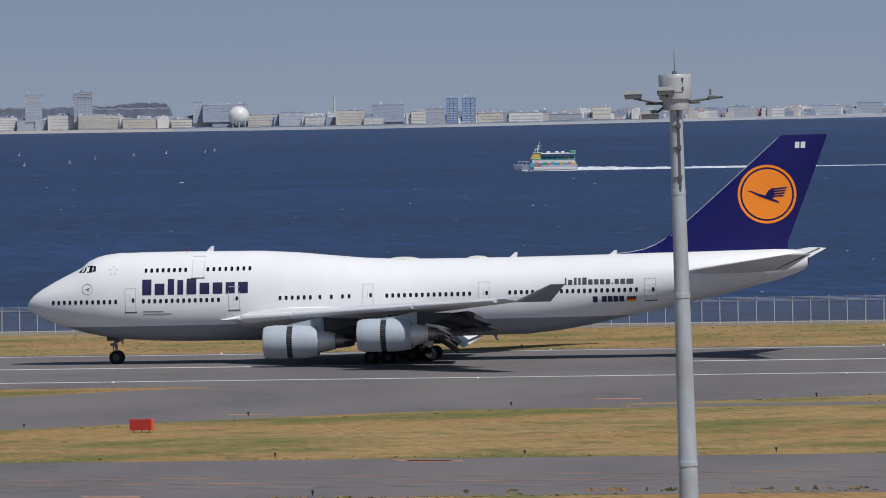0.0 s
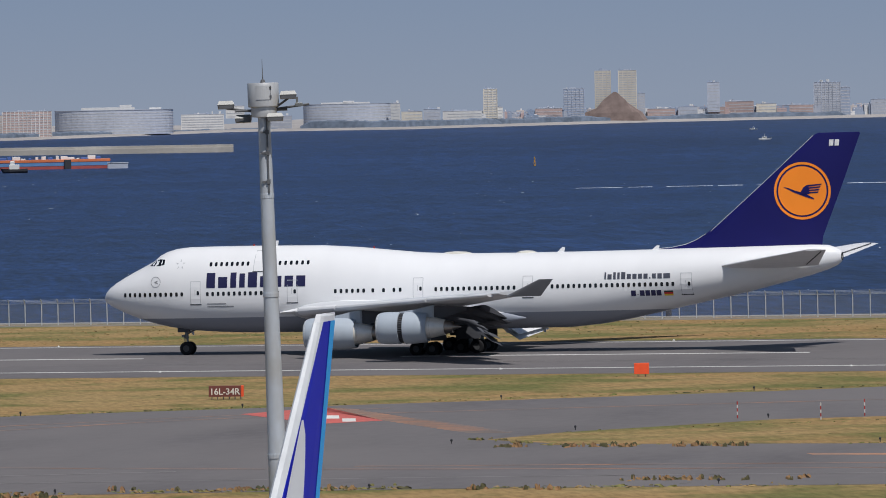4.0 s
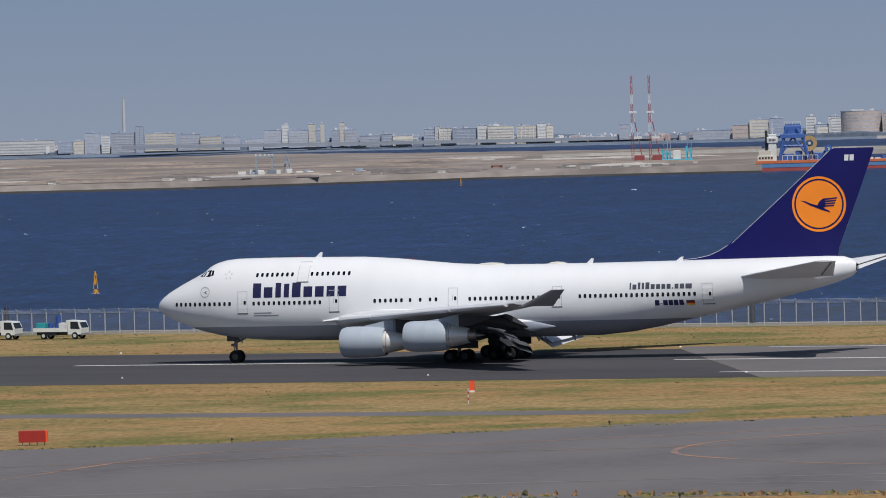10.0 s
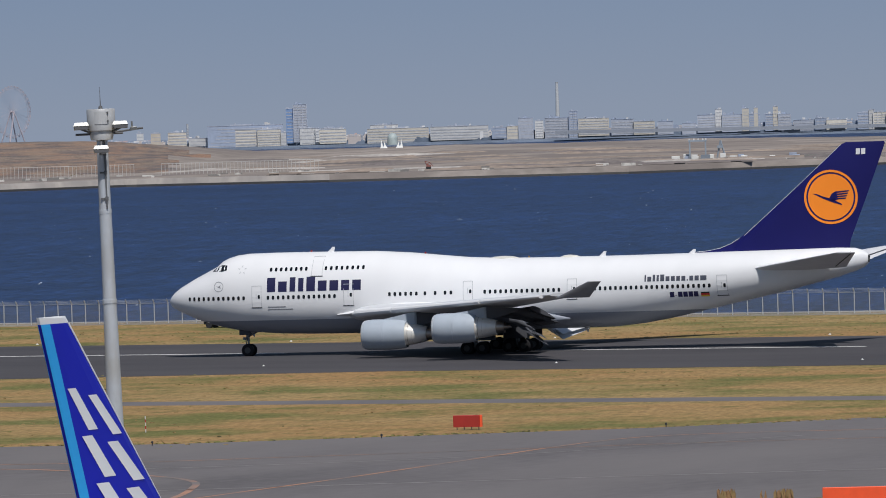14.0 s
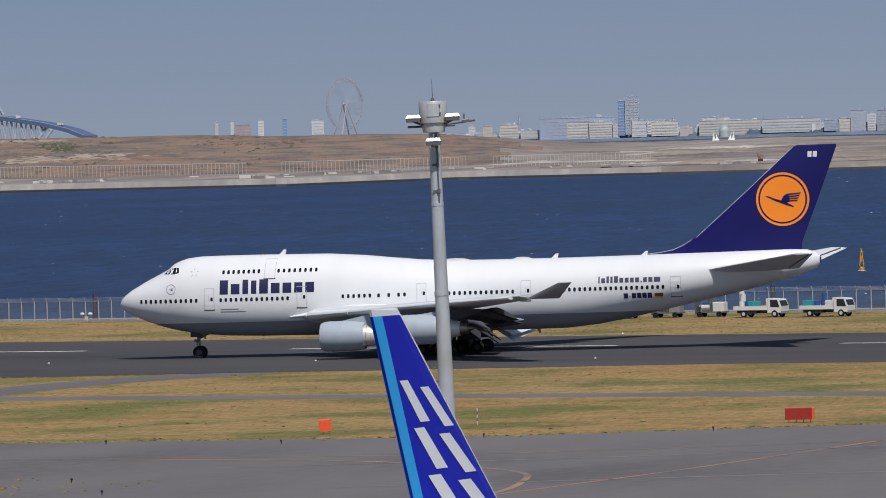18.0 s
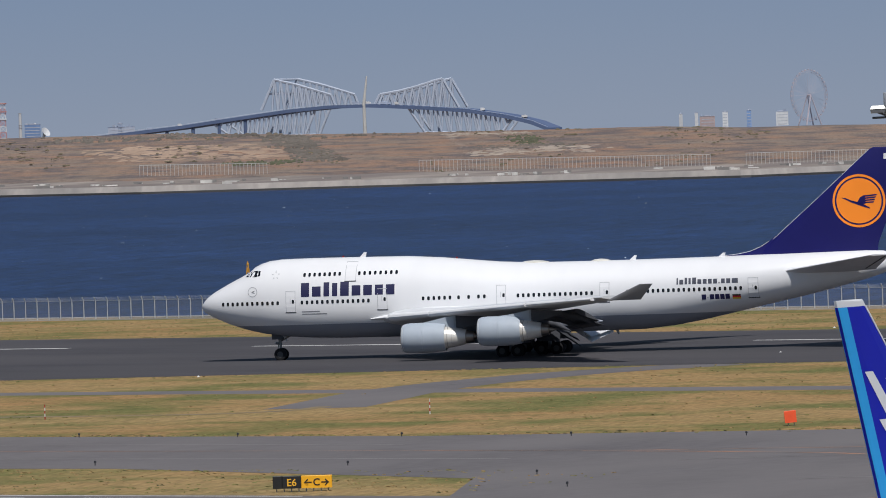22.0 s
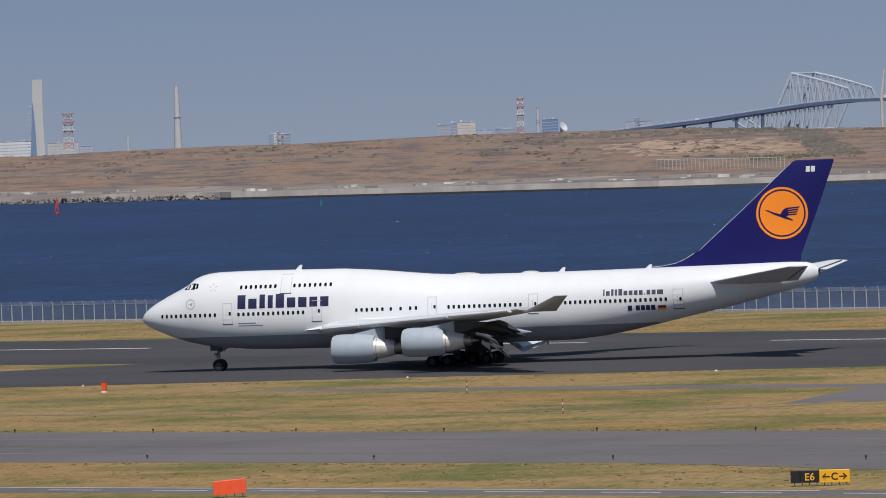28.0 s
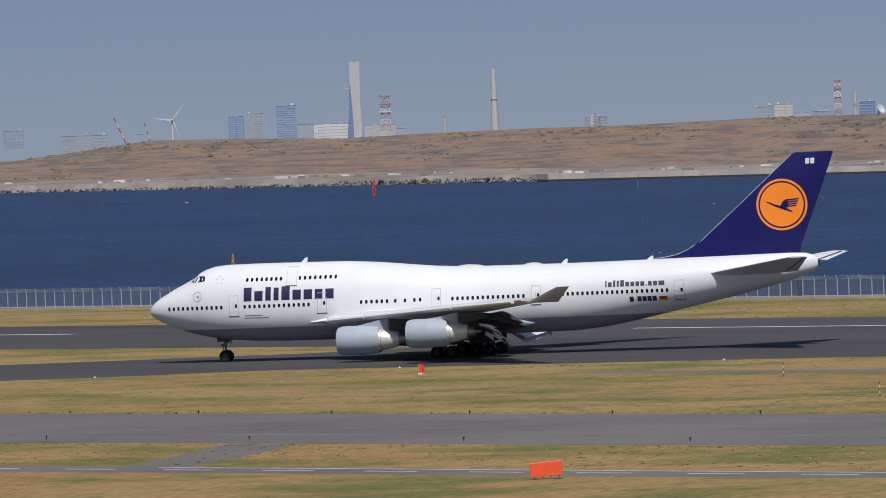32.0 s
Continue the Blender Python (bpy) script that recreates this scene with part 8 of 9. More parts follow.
def light_mast(az, lamps, sunk=0.0):
    """A high mast with a drum head, floodlights on brackets and a lightning rod."""
    y = 250.0
    d = y / math.cos(radians(az))
    t = thing("light_mast", "tall grey steel floodlight mast with round drum head", "mast", pose(*polar(az, d, -sunk), 0, -1.0, az), "floodlight masts on the apron")
    steel = mat("mast_grey", (0.50, 0.53, 0.57), 0.5, 0.2, vary=0.10, size=1.2, other=(0.40, 0.39, 0.37), other_size=1.6, lo=0.48, hi=0.66, stretch=(1, 1, 0.45))
    dark = mat("mast_dark", (0.10, 0.10, 0.105), 0.55, vary=0.2, size=0.5)
    lampm = mat("lamp_housing", (0.20, 0.20, 0.195), 0.35, 0.4, vary=0.1, size=0.4)
    drum = mat("drum_steel", (0.50, 0.50, 0.50), 0.45, 0.2, vary=0.14, size=0.7)
    piece("shaft", turned([(0, 0.46), (8, 0.36), (16, 0.28), (22.0, 0.235), (22.6, 0.235)], 20), steel, t, "tapered grey steel shaft", True)
    for z in (9.0, 15.2, 19.0):
        r = 0.46 - z * 0.0102
        piece("joint_band", turned([(z, r), (z, r + 0.005), (z + 0.14, r + 0.005), (z + 0.18, r)], 20), steel, t)
    # narrow dark strip and tabs on the upper shaft
    for z in (19.6, 20.7, 21.5):
        piece("cable_clip", join(box(-0.16, 0.14, -0.30, -0.22, z, z + 0.07), box(0.02, 0.16, -0.33, -0.25, z - 0.05, z + 0.12)), dark, t)
    piece("cable_tray", box(0.06, 0.12, -0.31, -0.24, 19.2, 22.1), dark, t, "narrow dark strip down the upper shaft")
    piece("collar", turned([(22.1, 0.24), (22.12, 0.46), (22.3, 0.5), (22.52, 0.5), (22.55, 0.3)], 20), drum, t, "", True)
    piece("drum", turned([(22.5, 0.55), (22.52, 0.59), (22.56, 0.6), (23.4, 0.6), (23.43, 0.585), (23.43, 0.1)], 28), drum, t, "round steel drum head", True)
    hatch = piece("drum_hatch", rings([[(0.605 * math.sin(q), -0.605 * math.cos(q), z) for q in [radians(-28 + 7 * i) for i in range(9)]] for z in (22.78, 23.32)], False, False), drum, t, "curved steel hatch")
    piece("hatch_gap", join(*[tube((0.61 * math.sin(radians(a)), -0.61 * math.cos(radians(a)), z0), (0.61 * math.sin(radians(b)), -0.61 * math.cos(radians(b)), z1), 0.008, n=4) for a, b, z0, z1 in [(28, 28, 22.78, 23.32)] + [(-28 + 7 * i, -21 + 7 * i, 22.78, 22.78) for i in range(8)]]), dark, hatch)
    for z in (22.86, 23.2):
        piece("hinge", box(0.25, 0.32, -0.58, -0.53, z, z + 0.09), dark, hatch)
    piece("rod", join(tube((0, 0, 23.4), (0, 0, 24.35), 0.025, 0.006, 6), turned([(23.43, 0.1), (23.55, 0.07), (23.57, 0.02)], 10)), dark, t, "thin lightning rod")
    ring = 22.55
    for x, yy, z in lamps:
        lamp = piece("floodlight", rings([[(x - 0.3, yy - 0.22, z - 0.12), (x + 0.3, yy - 0.22, z - 0.12), (x + 0.3, yy + 0.12, z - 0.18), (x - 0.3, yy + 0.12, z - 0.18)], [(x - 0.33, yy - 0.26, z), (x + 0.33, yy - 0.26, z), (x + 0.33, yy + 0.16, z), (x - 0.33, yy + 0.16, z)], [(x - 0.26, yy - 0.18, z + 0.14), (x + 0.26, yy - 0.18, z + 0.14), (x + 0.26, yy + 0.1, z + 0.14), (x - 0.26, yy + 0.1, z + 0.14)]]), lampm, t, "pale metal floodlight")
        piece("lamp_glass", box(x - 0.28, x + 0.28, yy - 0.285, yy - 0.255, z - 0.16, z - 0.04), dark, lamp)
        piece("bracket", tube((x * 0.3, yy * 0.3, 22.35), (x, yy, z - 0.15), 0.045, n=6), dark, lamp)
    piece("spreader", join(tube((-1.1, -0.1, 22.38), (0.9, 0.15, 22.38), 0.05, n=6), tube((0.0, -0.4, 22.3), (0.1, 0.9, 22.3), 0.05, n=6), tube((0.5, 0.1, 22.42), (1.75, 0.3, 22.55), 0.045, n=6)), dark, t, "dark spreader arms")
    piece("arm_end", join(box(1.2, 1.5, 0.1, 0.3, 22.48, 22.62, 0.02), box(1.25, 1.33, 0.15, 0.25, 22.6, 22.85)), lampm, t)
    piece("foot", box(-0.8, 0.8, -0.8, 0.8, 0, 0.35, 0.08), CONCRETE, t)


light_mast(4.434, [(-1.55, -0.2, 22.75), (-0.35, -0.6, 22.85), (-0.95, -0.3, 22.0)])
light_mast(17.118, [(-1.45, 0.3, 22.65), (0.95, -0.3, 22.95), (0.42, -0.6, 22.12), (-0.8, 0.5, 22.1)])
light_mast(29.834, [(-0.85, -0.35, 22.75), (0.8, -0.35, 22.75), (-0.05, -0.65, 21.75)], 0.13)


# ---- parked twin jets, of which the fins rise into view ----
def parked_jet(az, d, turn, fin_label, front):
    """turn: degrees by which its aft end swings to the left of straight away."""
    tip = polar(az, d)
    head = az + 90 + turn
    t = thing("parked_airliner", fin_label, "airplane", pose(tip.x, tip.y, 0, 0, 0, head) @ Matrix.Translation((-51.8, 0, 0)), "parked airliners")
    blue = mat("fin_blue", (0.008, 0.016, 0.42), 0.5, vary=0.05, size=1.5, spec=0.25)
    cyan = mat("fin_cyan", (0.02, 0.36, 0.80), 0.5, vary=0.05, size=1.5)
    st = [(0, 3.3, 0.1), (1, 3.4, 1.0), (3, 3.6, 1.7), (6, 3.7, 1.97), (38, 3.7, 2.0), (45, 4.7, 1.6), (50, 5.9, 1.2), (53, 6.2, 0.5)]
    piece("fuselage", rings([[(x, r * math.cos(q), z + r * math.sin(q)) for q in [2 * math.pi * i / 28 for i in range(28)]] for x, z, r in st]), WHITE, t, "white fuselage", True)
    for s in (-1, 1):
        piece("wing", rings([airfoil(x, c, s * y, z, k) for y, x, c, z, k in ((1.5, 16, 10, 3.4, 1.2), (8, 21, 6.5, 4.0, 0.7), (17.0, 27, 1.8, 4.6, 0.2))]), WING_GREY, t, "", True)
        piece("tailplane", rings([airfoil(x, c, s * y, z, k) for y, x, c, z, k in ((0.8, 45.5, 5.6, 6.2, 0.5), (9.2, 51.5, 1.9, 7.0, 0.18))]), WING_GREY, t, "", True)
        piece("engine", moved(turned([(0, 1.1), (0.1, 1.3), (1.8, 1.35), (3.6, 0.9), (4.6, 0.5)], 20, "x"), Matrix.Translation((17.5, s * 7.9, 2.3))), GREY, t, "", True)
        piece("main_gear", join(tube((25, s * 4.6, 0.5), (25, s * 4.4, 3.8), 0.2), moved(turned([(-0.5, 0.55), (0.5, 0.55)], 14, "y"), Matrix.Translation((24.4, s * 4.6, 0.55))), moved(turned([(-0.5, 0.55), (0.5, 0.55)], 14, "y"), Matrix.Translation((25.6, s * 4.6, 0.55)))), STEEL, t)
    piece("nose_gear", join(tube((4.5, 0, 0.4), (4.5, 0, 3.0), 0.15), moved(turned([(-0.35, 0.45), (0.35, 0.45)], 14, "y"), Matrix.Translation((4.5, 0, 0.45)))), STEEL, t)
    # fin: x of the leading and trailing edge by height
    lead = lambda z: 51.0 - (15.85 - z) * 1.0
    trail = lambda z: 53.05 - (15.85 - z) * 0.40

    thick = lambda z: 0.11 + (15.85 - z) * 0.022
    lp = []
    for z in (7.0, 9.5, 12.0, 14.0, 15.6):
        a, b, k = lead(z), trail(z), thick(z)
        lp.append([(a, 0, z), (a + (b - a) * 0.04, k * 0.42, z), (a + (b - a) * 0.14, k * 0.85, z), (a + (b - a) * 0.3, k, z), (a + (b - a) * 0.7, k * 0.72, z), (b, 0.05, z), (b, -0.05, z), (a + (b - a) * 0.7, -k * 0.72, z), (a + (b - a) * 0.3, -k, z), (a + (b - a) * 0.14, -k * 0.85, z), (a + (b - a) * 0.04, -k * 0.42, z)])
    fin = piece("tail_fin", rings(lp), blue, t, "deep blue tail fin")
    top = []
    for z, g in ((15.6, 1.0), (15.78, 0.98), (15.85, 0.7)):
        a, b, k = lead(z), trail(z), thick(z) * g
        top.append([(a, 0, z), (a + (b - a) * 0.14, k * 0.85, z), (a + (b - a) * 0.3, k, z), (b, 0.05, z), (b, -0.05, z), (a + (b - a) * 0.3, -k, z), (a + (b - a) * 0.14, -k * 0.85, z)])
    piece("fin_tip", rings(top), WHITE, fin, "off-white fin tip cap")
    nose, wide = [], (0.27 if front else 0.62)
    for z in (7.0, 9.5, 12.0, 14.0, 15.6):
        a, b, k = lead(z), trail(z), thick(z)
        w = (b - a)
        c1, c2 = min(0.04 * w, wide * 0.8), min(0.14 * w, wide * 0.95)
        skin = lambda x: k * (x / w * 10.5 if x < 0.04 * w else 0.42 + (x / w - 0.04) * 4.3 if x < 0.14 * w else min(1.0, 0.85 + (x / w - 0.14) * 0.94))
        flank = [(x, skin(x) + 0.022) for x in (c1, c2, wide)]
        nose.append([(a - 0.03, 0, z)] + [(a + x, q, z) for x, q in flank] + [(a + x, -q, z) for x, q in reversed(flank)])
    piece("leading_edge", rings(nose), mat("fin_edge", (0.72, 0.73, 0.74), 0.5, 0.0), fin, "pale metal leading edge")
    for s in (-1, 1):
        h = lambda z, q: (thick(z) * 0.72 + (0.05 - thick(z) * 0.72) * (q - 0.7) / 0.3 if q > 0.7 else thick(z) * (1 - (q - 0.3) * 0.7)) + 0.012
        for z0, z1 in ((7.0, 9.15), (9.15, 11.3), (11.3, 13.45), (13.45, 15.6)):
            v = []
            for z in (z0, z1):
                a, b = lead(z), trail(z)
                q = 1 - 0.62 / (b - a)
                v += [(a + (b - a) * q, s * (h(z, q) + 0.006), z), (b + 0.01, s * (h(z, 1.0) + 0.006), z)]
            piece("rudder_stripe", (v, [(0, 1, 3, 2)]), cyan, fin, "light blue trailing stripe")
        # brand word as plain slanted white bars
        hh = lambda z, q: thick(z) * (1.0 - max(0, q - 0.3) * 0.7) + 0.016
        if front:
            for k in range(3):
                z1 = 12.95 - 1.75 * k
                for z_lo, z_hi, fa, fb in ((z1 - 1.5, z1, 0.16, 0.30), (z1 - 1.25, z1 + 0.3, 0.50, 0.64)):
                    a0, a1 = lead(z_lo), trail(z_lo)
                    b0, b1 = lead(z_hi), trail(z_hi)
                    v = [(a0 + (a1 - a0) * fa, s * hh(z_lo, fa), z_lo), (a0 + (a1 - a0) * (fa + 0.15), s * hh(z_lo, fa + 0.15), z_lo), (b0 + (b1 - b0) * (fb + 0.14), s * hh(z_hi, fb + 0.14), z_hi), (b0 + (b1 - b0) * (fb - 0.02), s * hh(z_hi, fb), z_hi)]
                    piece("word_bar", (v, [(0, 1, 2, 3)]), WHITE, fin, "plain white bar")
        else:
            # white swoosh, as a plain curved shape
            v, n_ = [], 10
            for i in range(n_ + 1):
                q = i / n_
                z = 8.0 + 4.6 * q
                a, b = lead(z), trail(z)
                f1 = 0.22 + 0.40 * (1 - q ** 2.2) ** 0.7
                v += [(a + (b - a) * 0.17, s * hh(z, 0.17), z), (a + (b - a) * f1, s * hh(z, f1), z)]
            piece("swoosh", (v, [(2 * i, 2 * i + 1, 2 * i + 3, 2 * i + 2) for i in range(n_)]), WHITE, fin, "plain white curved shape")
    return t


parked_jet(30.355, 242.6, 151.6, "parked white twin jet with deep blue fin", True)
STAND_JET = parked_jet(16.925, 216.0, -16.2, "white twin jet with blue fin rolling to its stand", False)


# ---- signs, lights and posts on the airfield ----
SIGN_RED = mat("sign_red", (0.34, 0.022, 0.014), 0.6, vary=0.1, size=0.5)
SIGN_ORANGE = mat("sign_orange", (0.87, 0.10, 0.03), 0.55, vary=0.08, size=0.5)
SIGN_BROWN = mat("sign_maroon", (0.16, 0.045, 0.035), 0.6, vary=0.1, size=0.5)
SIGN_BLACK = mat("sign_black", (0.014, 0.014, 0.015), 0.5, vary=0.1, size=0.5)
SIGN_YELLOW = mat("sign_yellow", (0.85, 0.42, 0.015), 0.5, vary=0.06, size=0.5)
LETTER = mat("letter_pale", (0.72, 0.68, 0.60), 0.6)
LETTER_Y = mat("letter_yellow", (0.85, 0.45, 0.03), 0.6)


def sign(u, v, w, h, panels, label, turn=0.0, deep=0.3, lift=0.22, lean=0.0):
    """A low airfield sign on short legs; panels: (share, material, text, letters)."""
    t = thing("airfield_sign", label, "sign", pose(-u, v, 0, 0, lean, turn))
    x = -w / 2
    for share, m, text, lm in panels:
        p = piece("panel", box(x, x + w * share, -deep / 2, deep / 2, lift, lift + h, 0.03), m, t)
        if text:
            me = lettering(text, h * 0.56, lm, align="CENTER", bold=0.008)
            o = new("lettering", me)
            o.parent = p
            o.matrix_basis = pose(x + w * share / 2, -deep / 2 - 0.012, lift + h * 0.2, 90, 0, 0)
        x += w * share
    k = max(2, int(w / 0.45))
    leg = None
    for i in range(k):
        xx = -w / 2 + w * (i + 0.5) / k
        if leg is None:
            leg = piece("leg", box(-0.03, 0.03, -0.04, 0.04, 0, lift), STEEL, t, "", False, Matrix.Translation((xx, 0, 0)))
        else:
            again(leg, Matrix.Translation((xx, 0, 0)))


# narrow orange end panels paint the sunlit ends of the red signs
sign(157.8, 498.4, 2.7, 0.85, [(0.93, SIGN_BROWN, "16L-34R", LETTER), (0.07, SIGN_ORANGE, "", None)], "dark red runway sign with pale letters in the turf", 8)
sign(74.1, 464.6, 1.65, 0.78, [(0.9, SIGN_RED, "", None), (0.1, SIGN_ORANGE, "", None)], "red back of an airfield sign in the turf", 6)
sign(220.7, 434.9, 2.1, 0.85, [(0.92, SIGN_RED, "", None), (0.08, SIGN_ORANGE, "", None)], "red back of an airfield sign in the turf", 20)
sign(133.6, 533.1, 1.2, 0.9, [(1.0, SIGN_ORANGE, "", None)], "square bright orange board by the runway", 8)
sign(252.2, 421.5, 0.86, 0.86, [(1.0, SIGN_ORANGE, "", None)], "orange board by the taxiway, leaning", 30, lean=-5)
sign(279.8, 333.6, 2.1, 0.9, [(1.0, SIGN_ORANGE, "", None)], "orange back of an airfield sign beside the road", 38, lean=-4)
sign(243.1, 346.9, 3.7, 0.78, [(0.16, SIGN_BLACK, "", None), (0.32, SIGN_BLACK, "E6", LETTER_Y), (0.52, SIGN_YELLOW, "\u2190C\u2192", SIGN_BLACK)], "black and yellow taxiway sign in the turf", 30)
sign(154.2, 351.8, 3.65, 0.9, [(1.0, SIGN_ORANGE, "", None)], "long orange back of an airfield sign at the apron", 22, lift=0.09)


def marker_box(u, v, k=1.0):
    t = thing("marker_box", "small orange marker box with white foot", "marker", pose(-u, v, 0, 0, 0, 15), "orange marker boxes")
    piece("body", rings([[(-0.17 * k, -0.2, 0.14), (0.17 * k, -0.2, 0.14), (0.17 * k, 0.2, 0.14), (-0.17 * k, 0.2, 0.14)], [(-0.2 * k, -0.2, 0.55), (0.2 * k, -0.2, 0.55), (0.2 * k, 0.2, 0.55), (-0.2 * k, 0.2, 0.55)], [(-0.18 * k, -0.2, 0.95), (0.18 * k, -0.2, 0.95), (0.18 * k, 0.2, 0.95), (-0.18 * k, 0.2, 0.95)]]), SIGN_ORANGE, t)
    piece("foot", box(-0.22 * k, 0.22 * k, -0.24, 0.24, 0, 0.14, 0.03), WHITE_LINE, t)
    piece("lid", box(-0.2 * k, 0.2 * k, -0.22, 0.22, 0.95, 1.0, 0.02), SIGN_RED, t)


for u, v in ((221.1, 515.7), (414, 476), (580, 646), (411.6, 657), (500, 468)):
    marker_box(u, v)


def striped_post(u, v, k):
    t = thing("striped_post", "thin red and white striped post in the turf", "post", pose(-u, v, 0), "striped posts")
    for i in range(5):
        piece("band", turned([(0.24 * i, 0.045), (0.24 * i + 0.24, 0.045)], 8), SIGN_RED if i % 2 == k else WHITE_LINE, t)


for i, (u, v) in enumerate([(109.2, 463), (102.6, 460.1), (100.6, 465.2), (246.9, 434.3), (329.4, 434.5), (212.7, 495.3), (366, 469), (296, 440)]):
    striped_post(u, v, i % 2)


def edge_light(u, v):
    t = thing("edge_light", "small dark airfield edge light on a stem", "light", pose(-u, v, 0), "airfield edge lights")
    return t


def edge_lights():
    dark, pale = mat("light_dark", (0.03, 0.03, 0.035), 0.5), mat("light_pale", (0.66, 0.66, 0.63), 0.5)
    first = {}

    def put(u, v, kind):
        if kind not in first:
            t = edge_light(u, v)
            if kind == "pale":
                tagged(t, "small white runway edge light on the asphalt", "light", "runway edge lights")
                piece("body", turned([(0, 0.15), (0.04, 0.14), (0.06, 0.08), (0.08, 0.06)], 10), pale, t)
                piece("lens", turned([(0.08, 0.06), (0.12, 0.06), (0.14, 0.02)], 8), pale, t)
            else:
                piece("stem", tube((0, 0, 0), (0, 0, 0.2), 0.035, n=6), dark, t)
                piece("lens", turned([(0.18, 0.05), (0.2, 0.085), (0.31, 0.08), (0.35, 0.03)], 10), dark, t)
            first[kind] = t
        else:
            copy_thing(first[kind], pose(-u, v, 0))

    for i in range(28):
        put(248 + 14.6 * i, 408.3, "dark")
    for i in range(24):
        put(258 + 21 * i, 373.5, "dark")
    for u, v in ((236.8, 364), (226.8, 352), (121, 431), (117, 448), (107, 463), (96, 474), (84, 474), (70, 488), (52, 499), (30, 508), (92, 430), (80, 430), (60, 430), (44, 430), (28, 430), (10, 431), (152, 484), (166, 474), (186, 459), (206, 437), (222, 424), (236, 416), (146, 371), (130, 377), (112, 381), (92, 385), (72, 387), (52, 388), (30, 389), (8, 390), (135, 495), (118, 506), (103, 519)):
        put(u, v, "dark")
    for i in range(14):
        put(-30 + 30 * i, 550, "pale")
        put(-30 + 30 * i, 611, "pale")
    for u, v in ((368, 509), (398, 501), (428, 489), (452, 472)):
        put(u, v, "pale")


edge_lights()


RUST = [(100, 117, 426.5, 150, 0.32), (88, 99, 389, 70, 0.32), (20, 46, 389.5, 50, 0.25), (100, 128, 380.5, 120, 0.34), (128, 158, 374, 120, 0.34)]


def tufts():
    """Coarse grass and weeds at the pavement's edges and over the turf."""
    rnd = random.Random(31)
    kinds = {"green": ([], []), "dark": ([], []), "straw": ([], []), "rust": ([], [])}

    def tuft(kind, x, y, w, h):
        v, f = kinds[kind]
        for _ in range(2):
            k = len(v)
            a = rnd.uniform(-0.6, 0.6)
            c, s = math.cos(a) * w, math.sin(a) * w
            x0, y0 = x + rnd.uniform(-w, w), y + rnd.uniform(-w, w)
            v.extend([(x0 - c, y0 - s, 0.0), (x0 + c, y0 + s, 0.0), (x0 + c * rnd.uniform(0.4, 1.1), y0, h * rnd.uniform(0.4, 0.9)), (x0 + c * rnd.uniform(-0.4, 0.4), y0 + 0.04, h), (x0 - c * rnd.uniform(0.4, 1.1), y0, h * rnd.uniform(0.3, 0.8))])
            f.append((k, k + 1, k + 2, k + 3, k + 4))

    for (u0, v0), (u1, v1), n, h in (((-20, 389), (110, 381), 420, 0.18), ((110, 381), (160, 370), 300, 0.3), ((240, 368.5), (420, 368.5), 500, 0.12), ((276, 409.5), (460, 409.5), 700, 0.13), ((235, 418), (276, 409.5), 160, 0.14), ((207, 436), (235, 418), 150, 0.16),
                                    ((160, 478), (207, 436), 240, 0.16), ((100, 519), (160, 478), 240, 0.15), ((-30, 428), (113, 428), 420, 0.16), ((113, 428), (121, 436), 90, 0.25), ((25, 510), (117, 445), 300, 0.14), ((0, 538), (330, 524), 300, 0.08), ((330, 524), (455, 470), 260, 0.1), ((0, 613), (500, 607), 500, 0.08)):
        for _ in range(n):
            s = rnd.random()
            if noise.noise((s * (u1 - u0) * 0.13, v0, 5)) < -0.1 and rnd.random() < 0.8:
                continue
            tuft(rnd.choice(("green", "green", "green", "green", "dark", "straw", "straw")), -(u0 + (u1 - u0) * s) + rnd.uniform(-0.5, 0.5), v0 + (v1 - v0) * s + abs(rnd.gauss(0, 1.1)) * (1 if v0 > 380 else -1), rnd.uniform(0.06, 0.26), h * rnd.uniform(0.2, 0.7))
    for u, vv in ((163.9, 355.5), (160.6, 355.8), (157.4, 357.0)):
        for _ in range(26):
            tuft(rnd.choice(("rust", "rust", "straw")), -u + rnd.gauss(0, 0.3), vv + rnd.gauss(0, 0.25), rnd.uniform(0.05, 0.16), rnd.uniform(0.2, 0.72))
    for _ in range(11000):
        u, vv = rnd.uniform(-10, 560), rnd.choice((rnd.uniform(613, 666), rnd.uniform(410, 535), rnd.uniform(345, 366)))
        if vv < 540 and (u < 230 and not (445 < vv < 500 and u < 60)):
            continue
        if u > 300 and 440 < vv < 540 and vv > 520 - (u - 330) * 0.55:
            continue
        if (474 < vv < 484 and 186 < u < 472) or abs(u - (302 + (vv - 409) * 0.265)) < 5.5 and 405 < vv < 530:
            continue
        q = noise.noise((u * 0.05, vv * 0.05, 2))
        kind = "dark" if rnd.random() < 0.02 else ("green" if q > rnd.uniform(-0.2, 0.5) else "straw")
        tuft(kind, -u, vv, rnd.uniform(0.05, 0.22), rnd.uniform(0.03, 0.09))
    # taller dead weeds in clumps at the taxiway's edge
    for u0, u1, v0, n, h in RUST:
        for _ in range(n):
            u = rnd.uniform(u0, u1)
            if noise.noise((u * 0.35, v0, 8)) > -0.15:
                tuft(rnd.choice(("rust", "rust", "dark")), -u, v0 + rnd.gauss(0, 0.5), rnd.uniform(0.06, 0.2), h * rnd.uniform(0.3, 1.1))
